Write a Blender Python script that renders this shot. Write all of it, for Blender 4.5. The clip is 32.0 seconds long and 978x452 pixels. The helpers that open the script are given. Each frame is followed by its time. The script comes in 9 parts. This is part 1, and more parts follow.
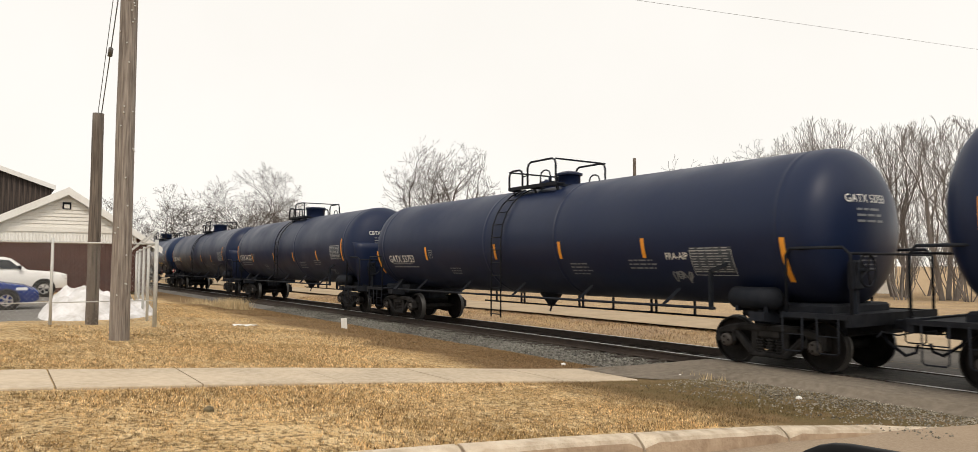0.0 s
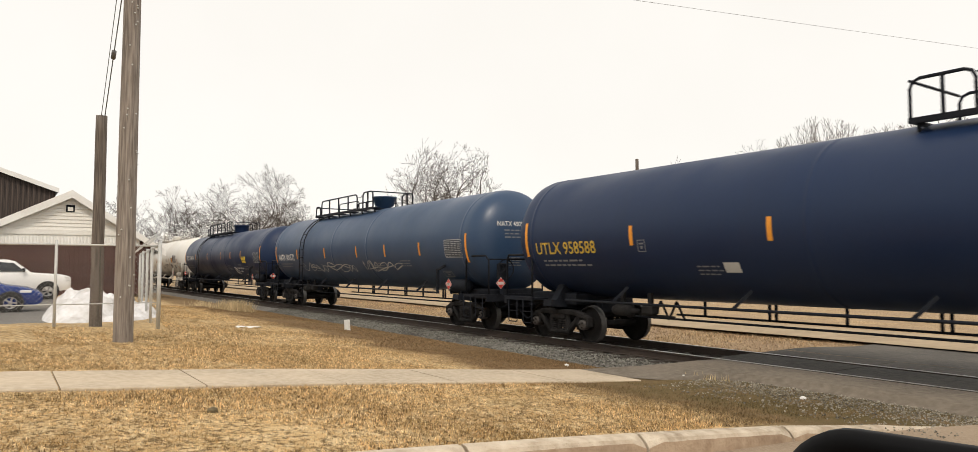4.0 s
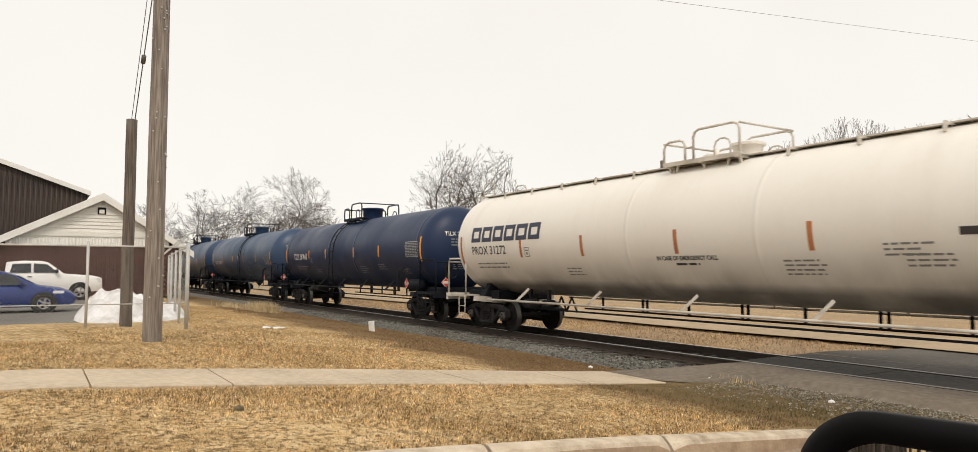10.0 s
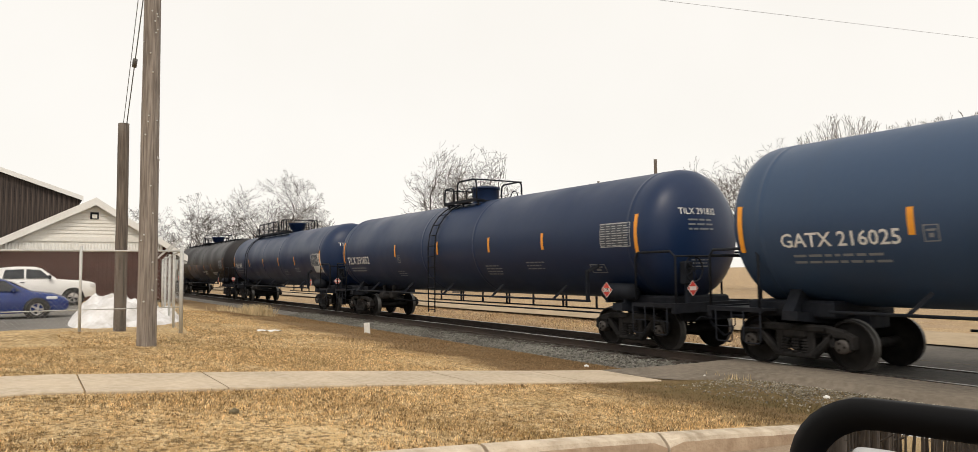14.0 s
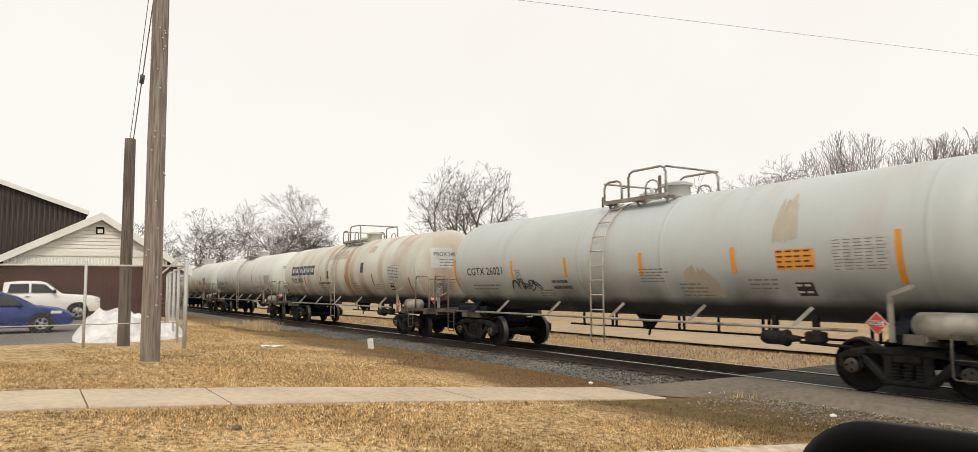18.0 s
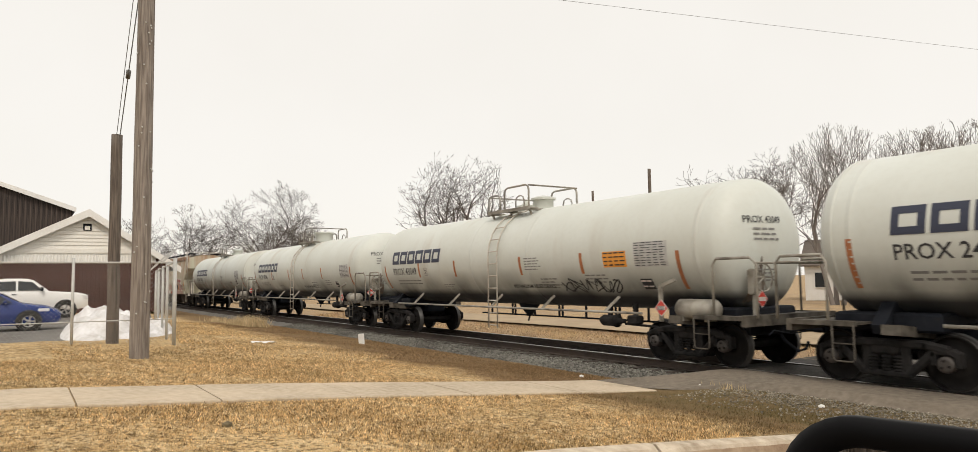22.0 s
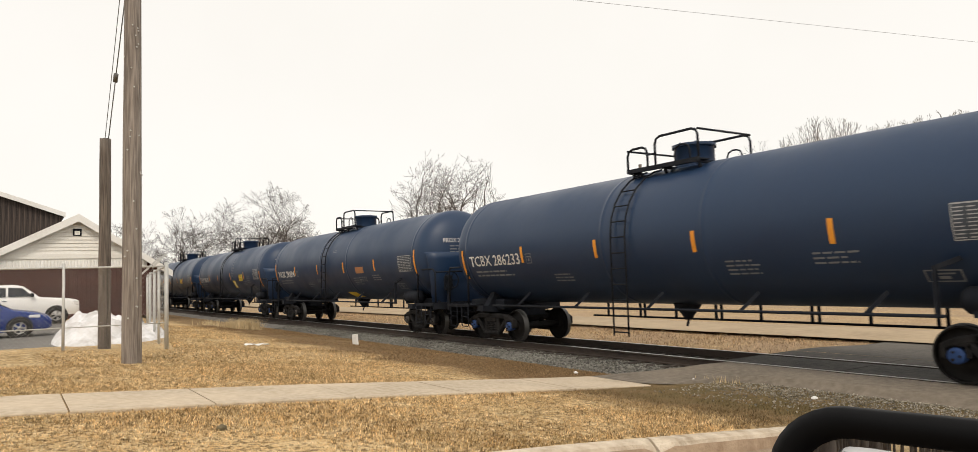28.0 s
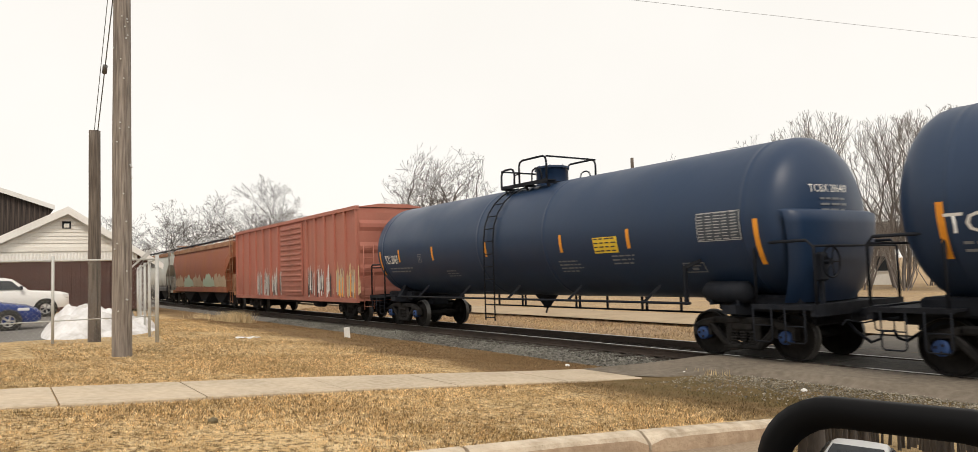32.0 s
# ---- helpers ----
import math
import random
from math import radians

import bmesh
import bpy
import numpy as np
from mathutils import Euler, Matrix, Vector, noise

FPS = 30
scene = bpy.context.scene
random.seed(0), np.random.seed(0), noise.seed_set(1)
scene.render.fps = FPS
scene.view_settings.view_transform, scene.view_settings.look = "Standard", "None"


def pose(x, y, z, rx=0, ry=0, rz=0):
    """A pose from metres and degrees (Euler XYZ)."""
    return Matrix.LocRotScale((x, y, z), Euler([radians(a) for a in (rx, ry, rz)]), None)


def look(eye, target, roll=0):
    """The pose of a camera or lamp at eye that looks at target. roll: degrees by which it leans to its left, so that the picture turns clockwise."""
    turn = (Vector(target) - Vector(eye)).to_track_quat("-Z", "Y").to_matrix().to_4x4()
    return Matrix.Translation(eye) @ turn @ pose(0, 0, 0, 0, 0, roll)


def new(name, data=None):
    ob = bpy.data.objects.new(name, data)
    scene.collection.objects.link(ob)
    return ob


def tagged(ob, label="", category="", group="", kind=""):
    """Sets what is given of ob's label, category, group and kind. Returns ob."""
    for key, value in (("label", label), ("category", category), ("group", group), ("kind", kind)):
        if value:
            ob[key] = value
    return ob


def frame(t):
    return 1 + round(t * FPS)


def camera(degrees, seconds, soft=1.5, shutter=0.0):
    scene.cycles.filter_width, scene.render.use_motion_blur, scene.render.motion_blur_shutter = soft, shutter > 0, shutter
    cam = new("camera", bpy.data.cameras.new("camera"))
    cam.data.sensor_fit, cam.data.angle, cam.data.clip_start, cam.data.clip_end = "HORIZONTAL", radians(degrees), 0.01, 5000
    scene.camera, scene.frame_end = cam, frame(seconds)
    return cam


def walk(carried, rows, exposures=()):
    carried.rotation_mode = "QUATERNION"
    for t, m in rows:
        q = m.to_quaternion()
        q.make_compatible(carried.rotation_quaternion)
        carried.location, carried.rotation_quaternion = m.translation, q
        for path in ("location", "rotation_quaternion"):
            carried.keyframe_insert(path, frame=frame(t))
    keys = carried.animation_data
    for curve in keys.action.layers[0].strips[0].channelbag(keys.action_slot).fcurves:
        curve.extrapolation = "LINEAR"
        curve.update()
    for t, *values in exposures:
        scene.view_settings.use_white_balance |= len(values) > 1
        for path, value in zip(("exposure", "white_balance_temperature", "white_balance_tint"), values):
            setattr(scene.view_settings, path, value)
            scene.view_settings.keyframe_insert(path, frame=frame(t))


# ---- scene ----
# Camera: held by hand at the driver's window of a stopped car.
# The railway runs along x, the train goes towards +x, the road runs along y; rail tops at z = 0.
EYE = 1.78
TRACK_Y = 12.48
SPEED = 16.34
SECONDS = 32.0

cam = camera(69.0, 32.0, soft=0.75, shutter=0.08)

# seconds, turn about x, y and z in degrees
VIEWS = [
    (0, 93.16, -0.10, 55.43), (0.5, 93.29, -0.03, 55.50), (1, 93.31, 0.27, 55.62), (1.5, 93.21, 0.23, 55.36), (2, 93.37, 0.06, 55.31),
    (2.5, 93.30, 0.21, 55.47), (3, 93.11, 0.19, 55.84), (3.5, 93.12, 0.08, 55.66), (5.5, 94.09, -0.04, 55.76), (6, 94.21, -0.09, 55.57),
    (6.5, 94.24, 0.02, 55.57), (7, 94.12, 0.14, 55.67), (7.5, 94.32, -0.22, 55.18), (8, 94.38, -0.65, 55.16), (8.5, 93.23, -0.02, 55.62),
    (9, 92.87, 0.28, 56.81), (9.5, 93.55, -0.32, 57.34), (10, 93.48, -0.03, 57.57), (10.5, 93.70, 0.08, 57.61), (11, 93.87, 0.43, 57.71),
    (11.5, 94.11, 0.40, 57.76), (12, 93.70, 0.68, 57.83), (12.5, 93.29, 0.64, 57.44), (13, 93.25, 0.89, 57.48), (13.5, 93.90, 0.73, 57.34),
    (14, 93.52, 0.65, 57.17), (14.5, 93.41, 0.49, 56.86), (16.5, 93.90, 0.51, 56.93), (17, 93.95, 0.72, 57.18), (17.5, 94.30, 0.89, 57.36),
    (18, 94.79, 0.46, 57.50), (18.5, 94.74, 0.51, 57.59), (19, 94.63, 0.61, 57.50), (19.5, 94.70, 0.59, 57.52), (20, 94.59, 0.03, 56.94),
    (20.5, 94.66, -0.11, 56.40), (21, 93.97, 0.32, 56.53), (21.5, 94.26, 0.70, 56.71), (22, 94.31, 0.89, 56.75), (22.5, 94.39, 0.91, 56.87),
    (23, 94.41, 0.84, 56.72), (23.5, 94.54, 0.08, 56.46), (24, 94.58, 0.21, 56.11), (24.5, 94.36, 0.72, 56.35), (25, 94.27, 1.08, 56.32),
    (25.5, 94.23, 1.03, 56.15), (26, 93.85, 1.50, 56.27), (26.5, 94.02, 1.50, 56.10), (28.5, 94.18, 2.02, 56.18), (29, 94.19, 1.86, 55.83),
    (29.5, 94.01, 1.57, 55.71), (30, 94.14, 1.77, 55.74), (30.5, 94.13, 1.87, 55.95), (31, 93.77, 2.06, 55.87), (31.5, 93.45, 1.83, 55.56),
    (32, 93.58, 1.87, 55.56),
]
# seconds and the small drift of the camera's place in metres
DRIFT = [(0.0, -0.0028, -0.0042, 0.042), (1.0, -0.0028, -0.0042, 0.040), (3.5, -0.0045, -0.0066, 0.032), (5.5, -0.0062, -0.0091, 0.020), (6.0, -0.0062, -0.0091, 0.023), (7.0, -0.0045, -0.0066, 0.020), (7.5, -0.0034, -0.0050, 0.026), (8.0, -0.0028, -0.0042, 0.027), (8.5, 0.0000, 0.0000, 0.010), (9.0, 0.0000, 0.0000, 0.010), (11.0, 0.0000, 0.0000, 0.009), (13.0, 0.0017, 0.0025, 0.002), (17.0, 0.0017, 0.0025, 0.004), (18.0, 0.0028, 0.0042, 0.006), (19.0, 0.0039, 0.0058, 0.004), (20.0, 0.0050, 0.0075, 0.012), (21.0, 0.0056, 0.0083, 0.012), (22.0, 0.0045, 0.0066, 0.010), (23.0, 0.0050, 0.0075, 0.009), (24.0, 0.0034, 0.0050, 0.008), (25.0, 0.0056, 0.0083, 0.007), (26.0, 0.0073, 0.0108, 0.006), (29.0, 0.0073, 0.0108, 0.012), (30.0, 0.0073, 0.0108, 0.012), (31.0, 0.0078, 0.0116, 0.009), (32.0, 0.0078, 0.0116, 0.008)]


def drift(t):
    return [float(np.interp(t, [r[0] for r in DRIFT], [r[k] for r in DRIFT])) for k in (1, 2, 3)]


def camera_rows():
    rows = []
    for t, rx, ry, rz in VIEWS:
        dx, dy, dz = drift(t)
        rows.append((t, pose(dx, dy, EYE + dz, rx, ry, rz)))
    return rows


# the phone darkens its picture a little while pale cars fill it
EXPOSURES = [(0, 0.0), (6, 0.0), (7, -0.02), (8, -0.1), (9, -0.05), (10, -0.07), (11, -0.07), (12, -0.03), (17, -0.03), (18, -0.05), (19, -0.1), (25, -0.1), (26, -0.07), (29, 0.0), (32, 0.0)]
walk(cam, camera_rows(), EXPOSURES)

# ---- light ----
SUN_ELEVATION, SUN_TURN = radians(50), radians(116)
world = bpy.data.worlds.new("overcast_sky")
scene.world = world
world.use_nodes = True
wn, wl = world.node_tree.nodes, world.node_tree.links
sky = wn.new("ShaderNodeTexSky")
sky.sky_type = "NISHITA"
sky.sun_disc = False
sky.sun_elevation, sky.sun_rotation = SUN_ELEVATION, SUN_TURN
sky_strength = wn.new("ShaderNodeVectorMath")
sky_strength.operation = "SCALE"
sky_strength.inputs["Scale"].default_value = 0.12
coords = wn.new("ShaderNodeTexCoord")
cloud = wn.new("ShaderNodeTexNoise")
cloud.inputs["Scale"].default_value = 2.2
cloud.inputs["Detail"].default_value = 5.0
ramp = wn.new("ShaderNodeValToRGB")
ramp.color_ramp.elements[0].position, ramp.color_ramp.elements[0].color = 0.3, (1.026, 0.98, 0.902, 1)
ramp.color_ramp.elements[1].position, ramp.color_ramp.elements[1].color = 0.7, (1.085, 1.04, 0.97, 1)
blend = wn.new("ShaderNodeMix")
blend.data_type = "RGBA"
blend.inputs["Factor"].default_value = 0.93
background = wn["Background"]
background.inputs["Strength"].default_value = 1.0
wl.new(coords.outputs["Generated"], cloud.inputs["Vector"])
wl.new(cloud.outputs["Fac"], ramp.inputs["Fac"])
wl.new(sky.outputs["Color"], sky_strength.inputs[0])
wl.new(sky_strength.outputs["Vector"], blend.inputs["A"])
wl.new(ramp.outputs["Color"], blend.inputs["B"])
wl.new(blend.outputs["Result"], background.inputs["Color"])

sun = new("sun", bpy.data.lights.new("sun", "SUN"))
sun.data.energy, sun.data.angle, sun.data.color = 1.5, radians(12), (1.0, 0.90, 0.78)
SUN_WAY = Vector((math.sin(SUN_TURN) * math.cos(SUN_ELEVATION), math.cos(SUN_TURN) * math.cos(SUN_ELEVATION), math.sin(SUN_ELEVATION)))
sun.matrix_world = look((SUN_WAY * 60)[:], (0, 0, 0))

# ---- materials ----


def material(name, color, rough=0.8, metal=0.0, dark=None, scale=6.0, mix=0.5, bump=0.0, bump_scale=40.0, light=None, big=0.6, stretch=(1, 1, 1), spec=0.5, island=0.0, ramp_at=(0.35, 0.68)):
    """Base colour varied by a coarse and a fine noise towards dark and light, with fine relief."""
    m = bpy.data.materials.new(name)
    m.use_nodes = True
    n, l = m.node_tree.nodes, m.node_tree.links
    p = n["Principled BSDF"]
    p.inputs["Roughness"].default_value, p.inputs["Metallic"].default_value = rough, metal
    p.inputs["Specular IOR Level"].default_value = spec
    dark = dark or tuple(c * 0.72 for c in color)
    light = light or tuple(min(1.0, c * 1.18) for c in color)
    tc, mp = n.new("ShaderNodeTexCoord"), n.new("ShaderNodeMapping")
    mp.inputs["Scale"].default_value = stretch
    l.new(tc.outputs["Object"], mp.inputs["Vector"])
    coarse, fine = n.new("ShaderNodeTexNoise"), n.new("ShaderNodeTexNoise")
    coarse.inputs["Scale"].default_value, coarse.inputs["Detail"].default_value = big, 4.0
    fine.inputs["Scale"].default_value, fine.inputs["Detail"].default_value = scale, 6.0
    for t in (coarse, fine):
        l.new(mp.outputs["Vector"], t.inputs["Vector"])
    r1, r2 = n.new("ShaderNodeMapRange"), n.new("ShaderNodeMapRange")
    for r, t in ((r1, coarse), (r2, fine)):
        r.inputs["From Min"].default_value, r.inputs["From Max"].default_value = ramp_at
        l.new(t.outputs["Fac"], r.inputs["Value"])
    a, b = n.new("ShaderNodeMix"), n.new("ShaderNodeMix")
    a.data_type = b.data_type = "RGBA"
    a.inputs["A"].default_value, a.inputs["B"].default_value = (*dark, 1), (*color, 1)
    l.new(r1.outputs["Result"], a.inputs["Factor"])
    l.new(a.outputs["Result"], b.inputs["A"])
    b.inputs["B"].default_value = (*light, 1)
    f = n.new("ShaderNodeMath")
    f.operation = "MULTIPLY"
    f.inputs[1].default_value = mix
    l.new(r2.outputs["Result"], f.inputs[0])
    l.new(f.outputs["Value"], b.inputs["Factor"])
    out = b.outputs["Result"]
    if island:
        g, h = n.new("ShaderNodeNewGeometry"), n.new("ShaderNodeHueSaturation")
        v = n.new("ShaderNodeMapRange")
        v.inputs["To Min"].default_value, v.inputs["To Max"].default_value = 1 - island, 1 + island
        l.new(g.outputs["Random Per Island"], v.inputs["Value"])
        l.new(v.outputs["Result"], h.inputs["Value"])
        l.new(out, h.inputs["Color"])
        out = h.outputs["Color"]
    l.new(out, p.inputs["Base Color"])
    if bump:
        bn, bt = n.new("ShaderNodeBump"), n.new("ShaderNodeTexNoise")
        bt.inputs["Scale"].default_value, bt.inputs["Detail"].default_value = bump_scale, 4.0
        l.new(mp.outputs["Vector"], bt.inputs["Vector"])
        bn.inputs["Strength"].default_value, bn.inputs["Distance"].default_value = bump, 0.02
        l.new(bt.outputs["Fac"], bn.inputs["Height"])
        l.new(bn.outputs["Normal"], p.inputs["Normal"])
    return m


def plain(name, color, rough=0.6, metal=0.0, spec=0.5):
    m = bpy.data.materials.new(name)
    m.use_nodes = True
    p = m.node_tree.nodes["Principled BSDF"]
    p.inputs["Base Color"].default_value = (*color, 1)
    p.inputs["Roughness"].default_value, p.inputs["Metallic"].default_value = rough, metal
    p.inputs["Specular IOR Level"].default_value = spec
    return m


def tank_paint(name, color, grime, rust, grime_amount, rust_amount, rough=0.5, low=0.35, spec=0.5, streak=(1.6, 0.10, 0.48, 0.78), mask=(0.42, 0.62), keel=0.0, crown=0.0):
    """Tank paint with streaks that run down from the top, dust and a darker belly."""
    m = bpy.data.materials.new(name)
    m.use_nodes = True
    n, l = m.node_tree.nodes, m.node_tree.links
    p = n["Principled BSDF"]
    p.inputs["Specular IOR Level"].default_value = spec
    tc, info = n.new("ShaderNodeTexCoord"), n.new("ShaderNodeObjectInfo")
    shift = n.new("ShaderNodeVectorMath")
    shift.operation = "MULTIPLY_ADD"
    shift.inputs[1].default_value = (1, 1, 1)
    l.new(tc.outputs["Object"], shift.inputs[0])
    off = n.new("ShaderNodeCombineXYZ")
    times = n.new("ShaderNodeMath")
    times.operation = "MULTIPLY"
    times.inputs[1].default_value = 90.0
    l.new(info.outputs["Random"], times.inputs[0])
    l.new(times.outputs["Value"], off.inputs["X"])
    l.new(off.outputs["Vector"], shift.inputs[2])

    def field(stretch, scale, lo, hi, detail=5.0):
        mp, t, r = n.new("ShaderNodeMapping"), n.new("ShaderNodeTexNoise"), n.new("ShaderNodeMapRange")
        mp.inputs["Scale"].default_value = stretch
        t.inputs["Scale"].default_value, t.inputs["Detail"].default_value = scale, detail
        r.inputs["From Min"].default_value, r.inputs["From Max"].default_value = lo, hi
        l.new(shift.outputs["Vector"], mp.inputs["Vector"])
        l.new(mp.outputs["Vector"], t.inputs["Vector"])
        l.new(t.outputs["Fac"], r.inputs["Value"])
        return r.outputs["Result"]

    def times_value(a, k):
        q = n.new("ShaderNodeMath")
        q.operation = "MULTIPLY"
        l.new(a, q.inputs[0])
        if isinstance(k, float):
            q.inputs[1].default_value = k
        else:
            l.new(k, q.inputs[1])
        return q.outputs["Value"]

    def over(base, color, fac):
        q = n.new("ShaderNodeMix")
        q.data_type = "RGBA"
        if isinstance(base, tuple):
            q.inputs["A"].default_value = (*base, 1)
        else:
            l.new(base, q.inputs["A"])
        q.inputs["B"].default_value = (*color, 1)
        l.new(fac, q.inputs["Factor"])
        return q.outputs["Result"]

    streaks = field((1, 0.25, streak[1]), streak[0], streak[2], streak[3])
    cloudy = field((1, 1, 1), 0.5, 0.35, 0.75)
    speck = field((1, 1, 1), 9.0, 0.45, 0.8)
    sep = n.new("ShaderNodeSeparateXYZ")
    l.new(tc.outputs["Object"], sep.inputs["Vector"])
    # belly grows darker from 2.1 m downwards, in uneven patches
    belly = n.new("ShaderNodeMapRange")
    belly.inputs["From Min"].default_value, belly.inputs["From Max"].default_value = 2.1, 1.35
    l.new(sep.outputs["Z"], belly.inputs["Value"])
    dark_brown = times_value(belly.outputs["Result"], field((1, 1, 0.3), 1.1, 0.25, 0.7))
    c = over(color, grime, times_value(cloudy, grime_amount))
    c = over(c, grime, times_value(speck, grime_amount * 0.4))
    c = over(c, rust, times_value(times_value(streaks, rust_amount), field((1, 1, 1), 0.35, *mask)))
    c = over(c, (0.035, 0.03, 0.026), times_value(dark_brown, low))
    if crown:
        high = n.new("ShaderNodeMapRange")
        high.inputs["From Min"].default_value, high.inputs["From Max"].default_value = 1.9, 3.75
        l.new(sep.outputs["Z"], high.inputs["Value"])
        c = over(c, rust, times_value(times_value(high.outputs["Result"], field((1, 1, 0.05), 1.7, 0.42, 0.64)), crown))
        c = over(c, (0.17, 0.07, 0.035), times_value(times_value(high.outputs["Result"], field((1, 1, 0.03), 5.0, 0.60, 0.68)), crown))
    # pale tanks: uneven near-black tint along the underside, below about 1.5 m
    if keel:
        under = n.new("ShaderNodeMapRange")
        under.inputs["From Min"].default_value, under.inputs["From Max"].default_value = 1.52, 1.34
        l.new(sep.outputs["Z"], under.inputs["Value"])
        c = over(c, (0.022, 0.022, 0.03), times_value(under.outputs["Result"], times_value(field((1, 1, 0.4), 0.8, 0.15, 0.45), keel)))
    l.new(c, p.inputs["Base Color"])
    rr = n.new("ShaderNodeMapRange")
    rr.inputs["To Min"].default_value, rr.inputs["To Max"].default_value = rough - 0.08, rough + 0.18
    l.new(cloudy, rr.inputs["Value"])
    l.new(rr.outputs["Result"], p.inputs["Roughness"])
    bn, bt = n.new("ShaderNodeBump"), n.new("ShaderNodeTexNoise")
    bt.inputs["Scale"].default_value = 1.3
    l.new(shift.outputs["Vector"], bt.inputs["Vector"])
    bn.inputs["Strength"].default_value, bn.inputs["Distance"].default_value = 0.12, 0.05
    l.new(bt.outputs["Fac"], bn.inputs["Height"])
    l.new(bn.outputs["Normal"], p.inputs["Normal"])
    return m


def lawn_paint(name="dormant_lawn", island=0.0, lift=1.0):
    """Straw-coloured dormant turf with worn brown and faintly green patches, barer towards the railway."""
    m = bpy.data.materials.new(name)
    m.use_nodes = True
    n, l = m.node_tree.nodes, m.node_tree.links
    p = n["Principled BSDF"]
    p.inputs["Roughness"].default_value, p.inputs["Specular IOR Level"].default_value = 0.95, 0.1
    tc = n.new("ShaderNodeTexCoord")

    def field(scale, lo, hi, detail=6.0, stretch=(1, 1, 1)):
        mp, t, r = n.new("ShaderNodeMapping"), n.new("ShaderNodeTexNoise"), n.new("ShaderNodeMapRange")
        mp.inputs["Scale"].default_value = stretch
        t.inputs["Scale"].default_value, t.inputs["Detail"].default_value = scale, detail
        t.inputs["Roughness"].default_value = 0.65
        r.inputs["From Min"].default_value, r.inputs["From Max"].default_value = lo, hi
        l.new(tc.outputs["Object"], mp.inputs["Vector"])
        l.new(mp.outputs["Vector"], t.inputs["Vector"])
        l.new(t.outputs["Fac"], r.inputs["Value"])
        return r.outputs["Result"], t.outputs["Fac"]

    def over(a, b, fac, amount=1.0):
        q, k = n.new("ShaderNodeMix"), n.new("ShaderNodeMath")
        q.data_type, k.operation = "RGBA", "MULTIPLY"
        k.inputs[1].default_value = amount
        l.new(fac, k.inputs[0])
        l.new(k.outputs["Value"], q.inputs["Factor"])
        if isinstance(a, tuple):
            q.inputs["A"].default_value = (*a, 1)
        else:
            l.new(a, q.inputs["A"])
        q.inputs["B"].default_value = (*b, 1)
        return q.outputs["Result"]

    c = over((0.62, 0.43, 0.215), (0.36, 0.23, 0.10), field(0.45, 0.42, 0.66)[0], 0.8)
    c = over(c, (0.29, 0.22, 0.09), field(0.9, 0.54, 0.72)[0], 0.6)
    c = over(c, (0.79, 0.62, 0.37), field(4.0, 0.47, 0.68)[0], 0.8)
    c = over(c, (0.14, 0.086, 0.036), field(14.0, 0.46, 0.60, 6.0)[0], 0.9)
    c = over(c, (0.86, 0.70, 0.44), field(34.0, 0.54, 0.66, 4.0)[0], 0.7)
    sep, near = n.new("ShaderNodeSeparateXYZ"), n.new("ShaderNodeMapRange")
    l.new(tc.outputs["Object"], sep.inputs["Vector"])
    add, wob = n.new("ShaderNodeMath"), n.new("ShaderNodeMath")
    wob.operation = "MULTIPLY"
    wob.inputs[1].default_value = 2.6
    l.new(field(0.6, 0, 1)[1], wob.inputs[0])
    l.new(sep.outputs["Y"], add.inputs[0])
    l.new(wob.outputs["Value"], add.inputs[1])
    near.inputs["From Min"].default_value, near.inputs["From Max"].default_value = 7.7, 8.7
    l.new(add.outputs["Value"], near.inputs["Value"])
    far = n.new("ShaderNodeMath")
    far.operation = "LESS_THAN"
    far.inputs[1].default_value = 15.5
    l.new(sep.outputs["Y"], far.inputs[0])
    both = n.new("ShaderNodeMath")
    both.operation = "MULTIPLY"
    l.new(near.outputs["Result"], both.inputs[0])
    l.new(far.outputs["Value"], both.inputs[1])
    c = over(c, (0.185, 0.120, 0.064), both.outputs["Value"], 0.85)
    # thin mossy turf on the strip between the kerb's bend and the path
    ax, ay, strip = n.new("ShaderNodeMapRange"), n.new("ShaderNodeMapRange"), n.new("ShaderNodeMath")
    ax.inputs["From Min"].default_value, ax.inputs["From Max"].default_value = -9.6, -7.6
    ay.inputs["From Min"].default_value, ay.inputs["From Max"].default_value = 7.6, 9.6
    strip.operation = "MULTIPLY"
    l.new(sep.outputs["X"], ax.inputs["Value"])
    l.new(add.outputs["Value"], ay.inputs["Value"])
    l.new(ax.outputs["Result"], strip.inputs[0])
    l.new(ay.outputs["Result"], strip.inputs[1])
    moss = n.new("ShaderNodeMath")
    moss.operation = "MULTIPLY"
    l.new(strip.outputs["Value"], moss.inputs[0])
    l.new(field(1.6, 0.30, 0.52)[0], moss.inputs[1])
    c = over(c, (0.135, 0.105, 0.048), moss.outputs["Value"], 0.85)
    # duller trampled ground on the far side
    bank, patchy = n.new("ShaderNodeMath"), n.new("ShaderNodeMath")
    bank.operation, bank.inputs[1].default_value = "GREATER_THAN", 15.0
    patchy.operation = "MULTIPLY"
    l.new(sep.outputs["Y"], bank.inputs[0])
    l.new(bank.outputs["Value"], patchy.inputs[0])
    l.new(field(0.8, 0.25, 0.60, 6.0, (0.4, 1, 1))[0], patchy.inputs[1])
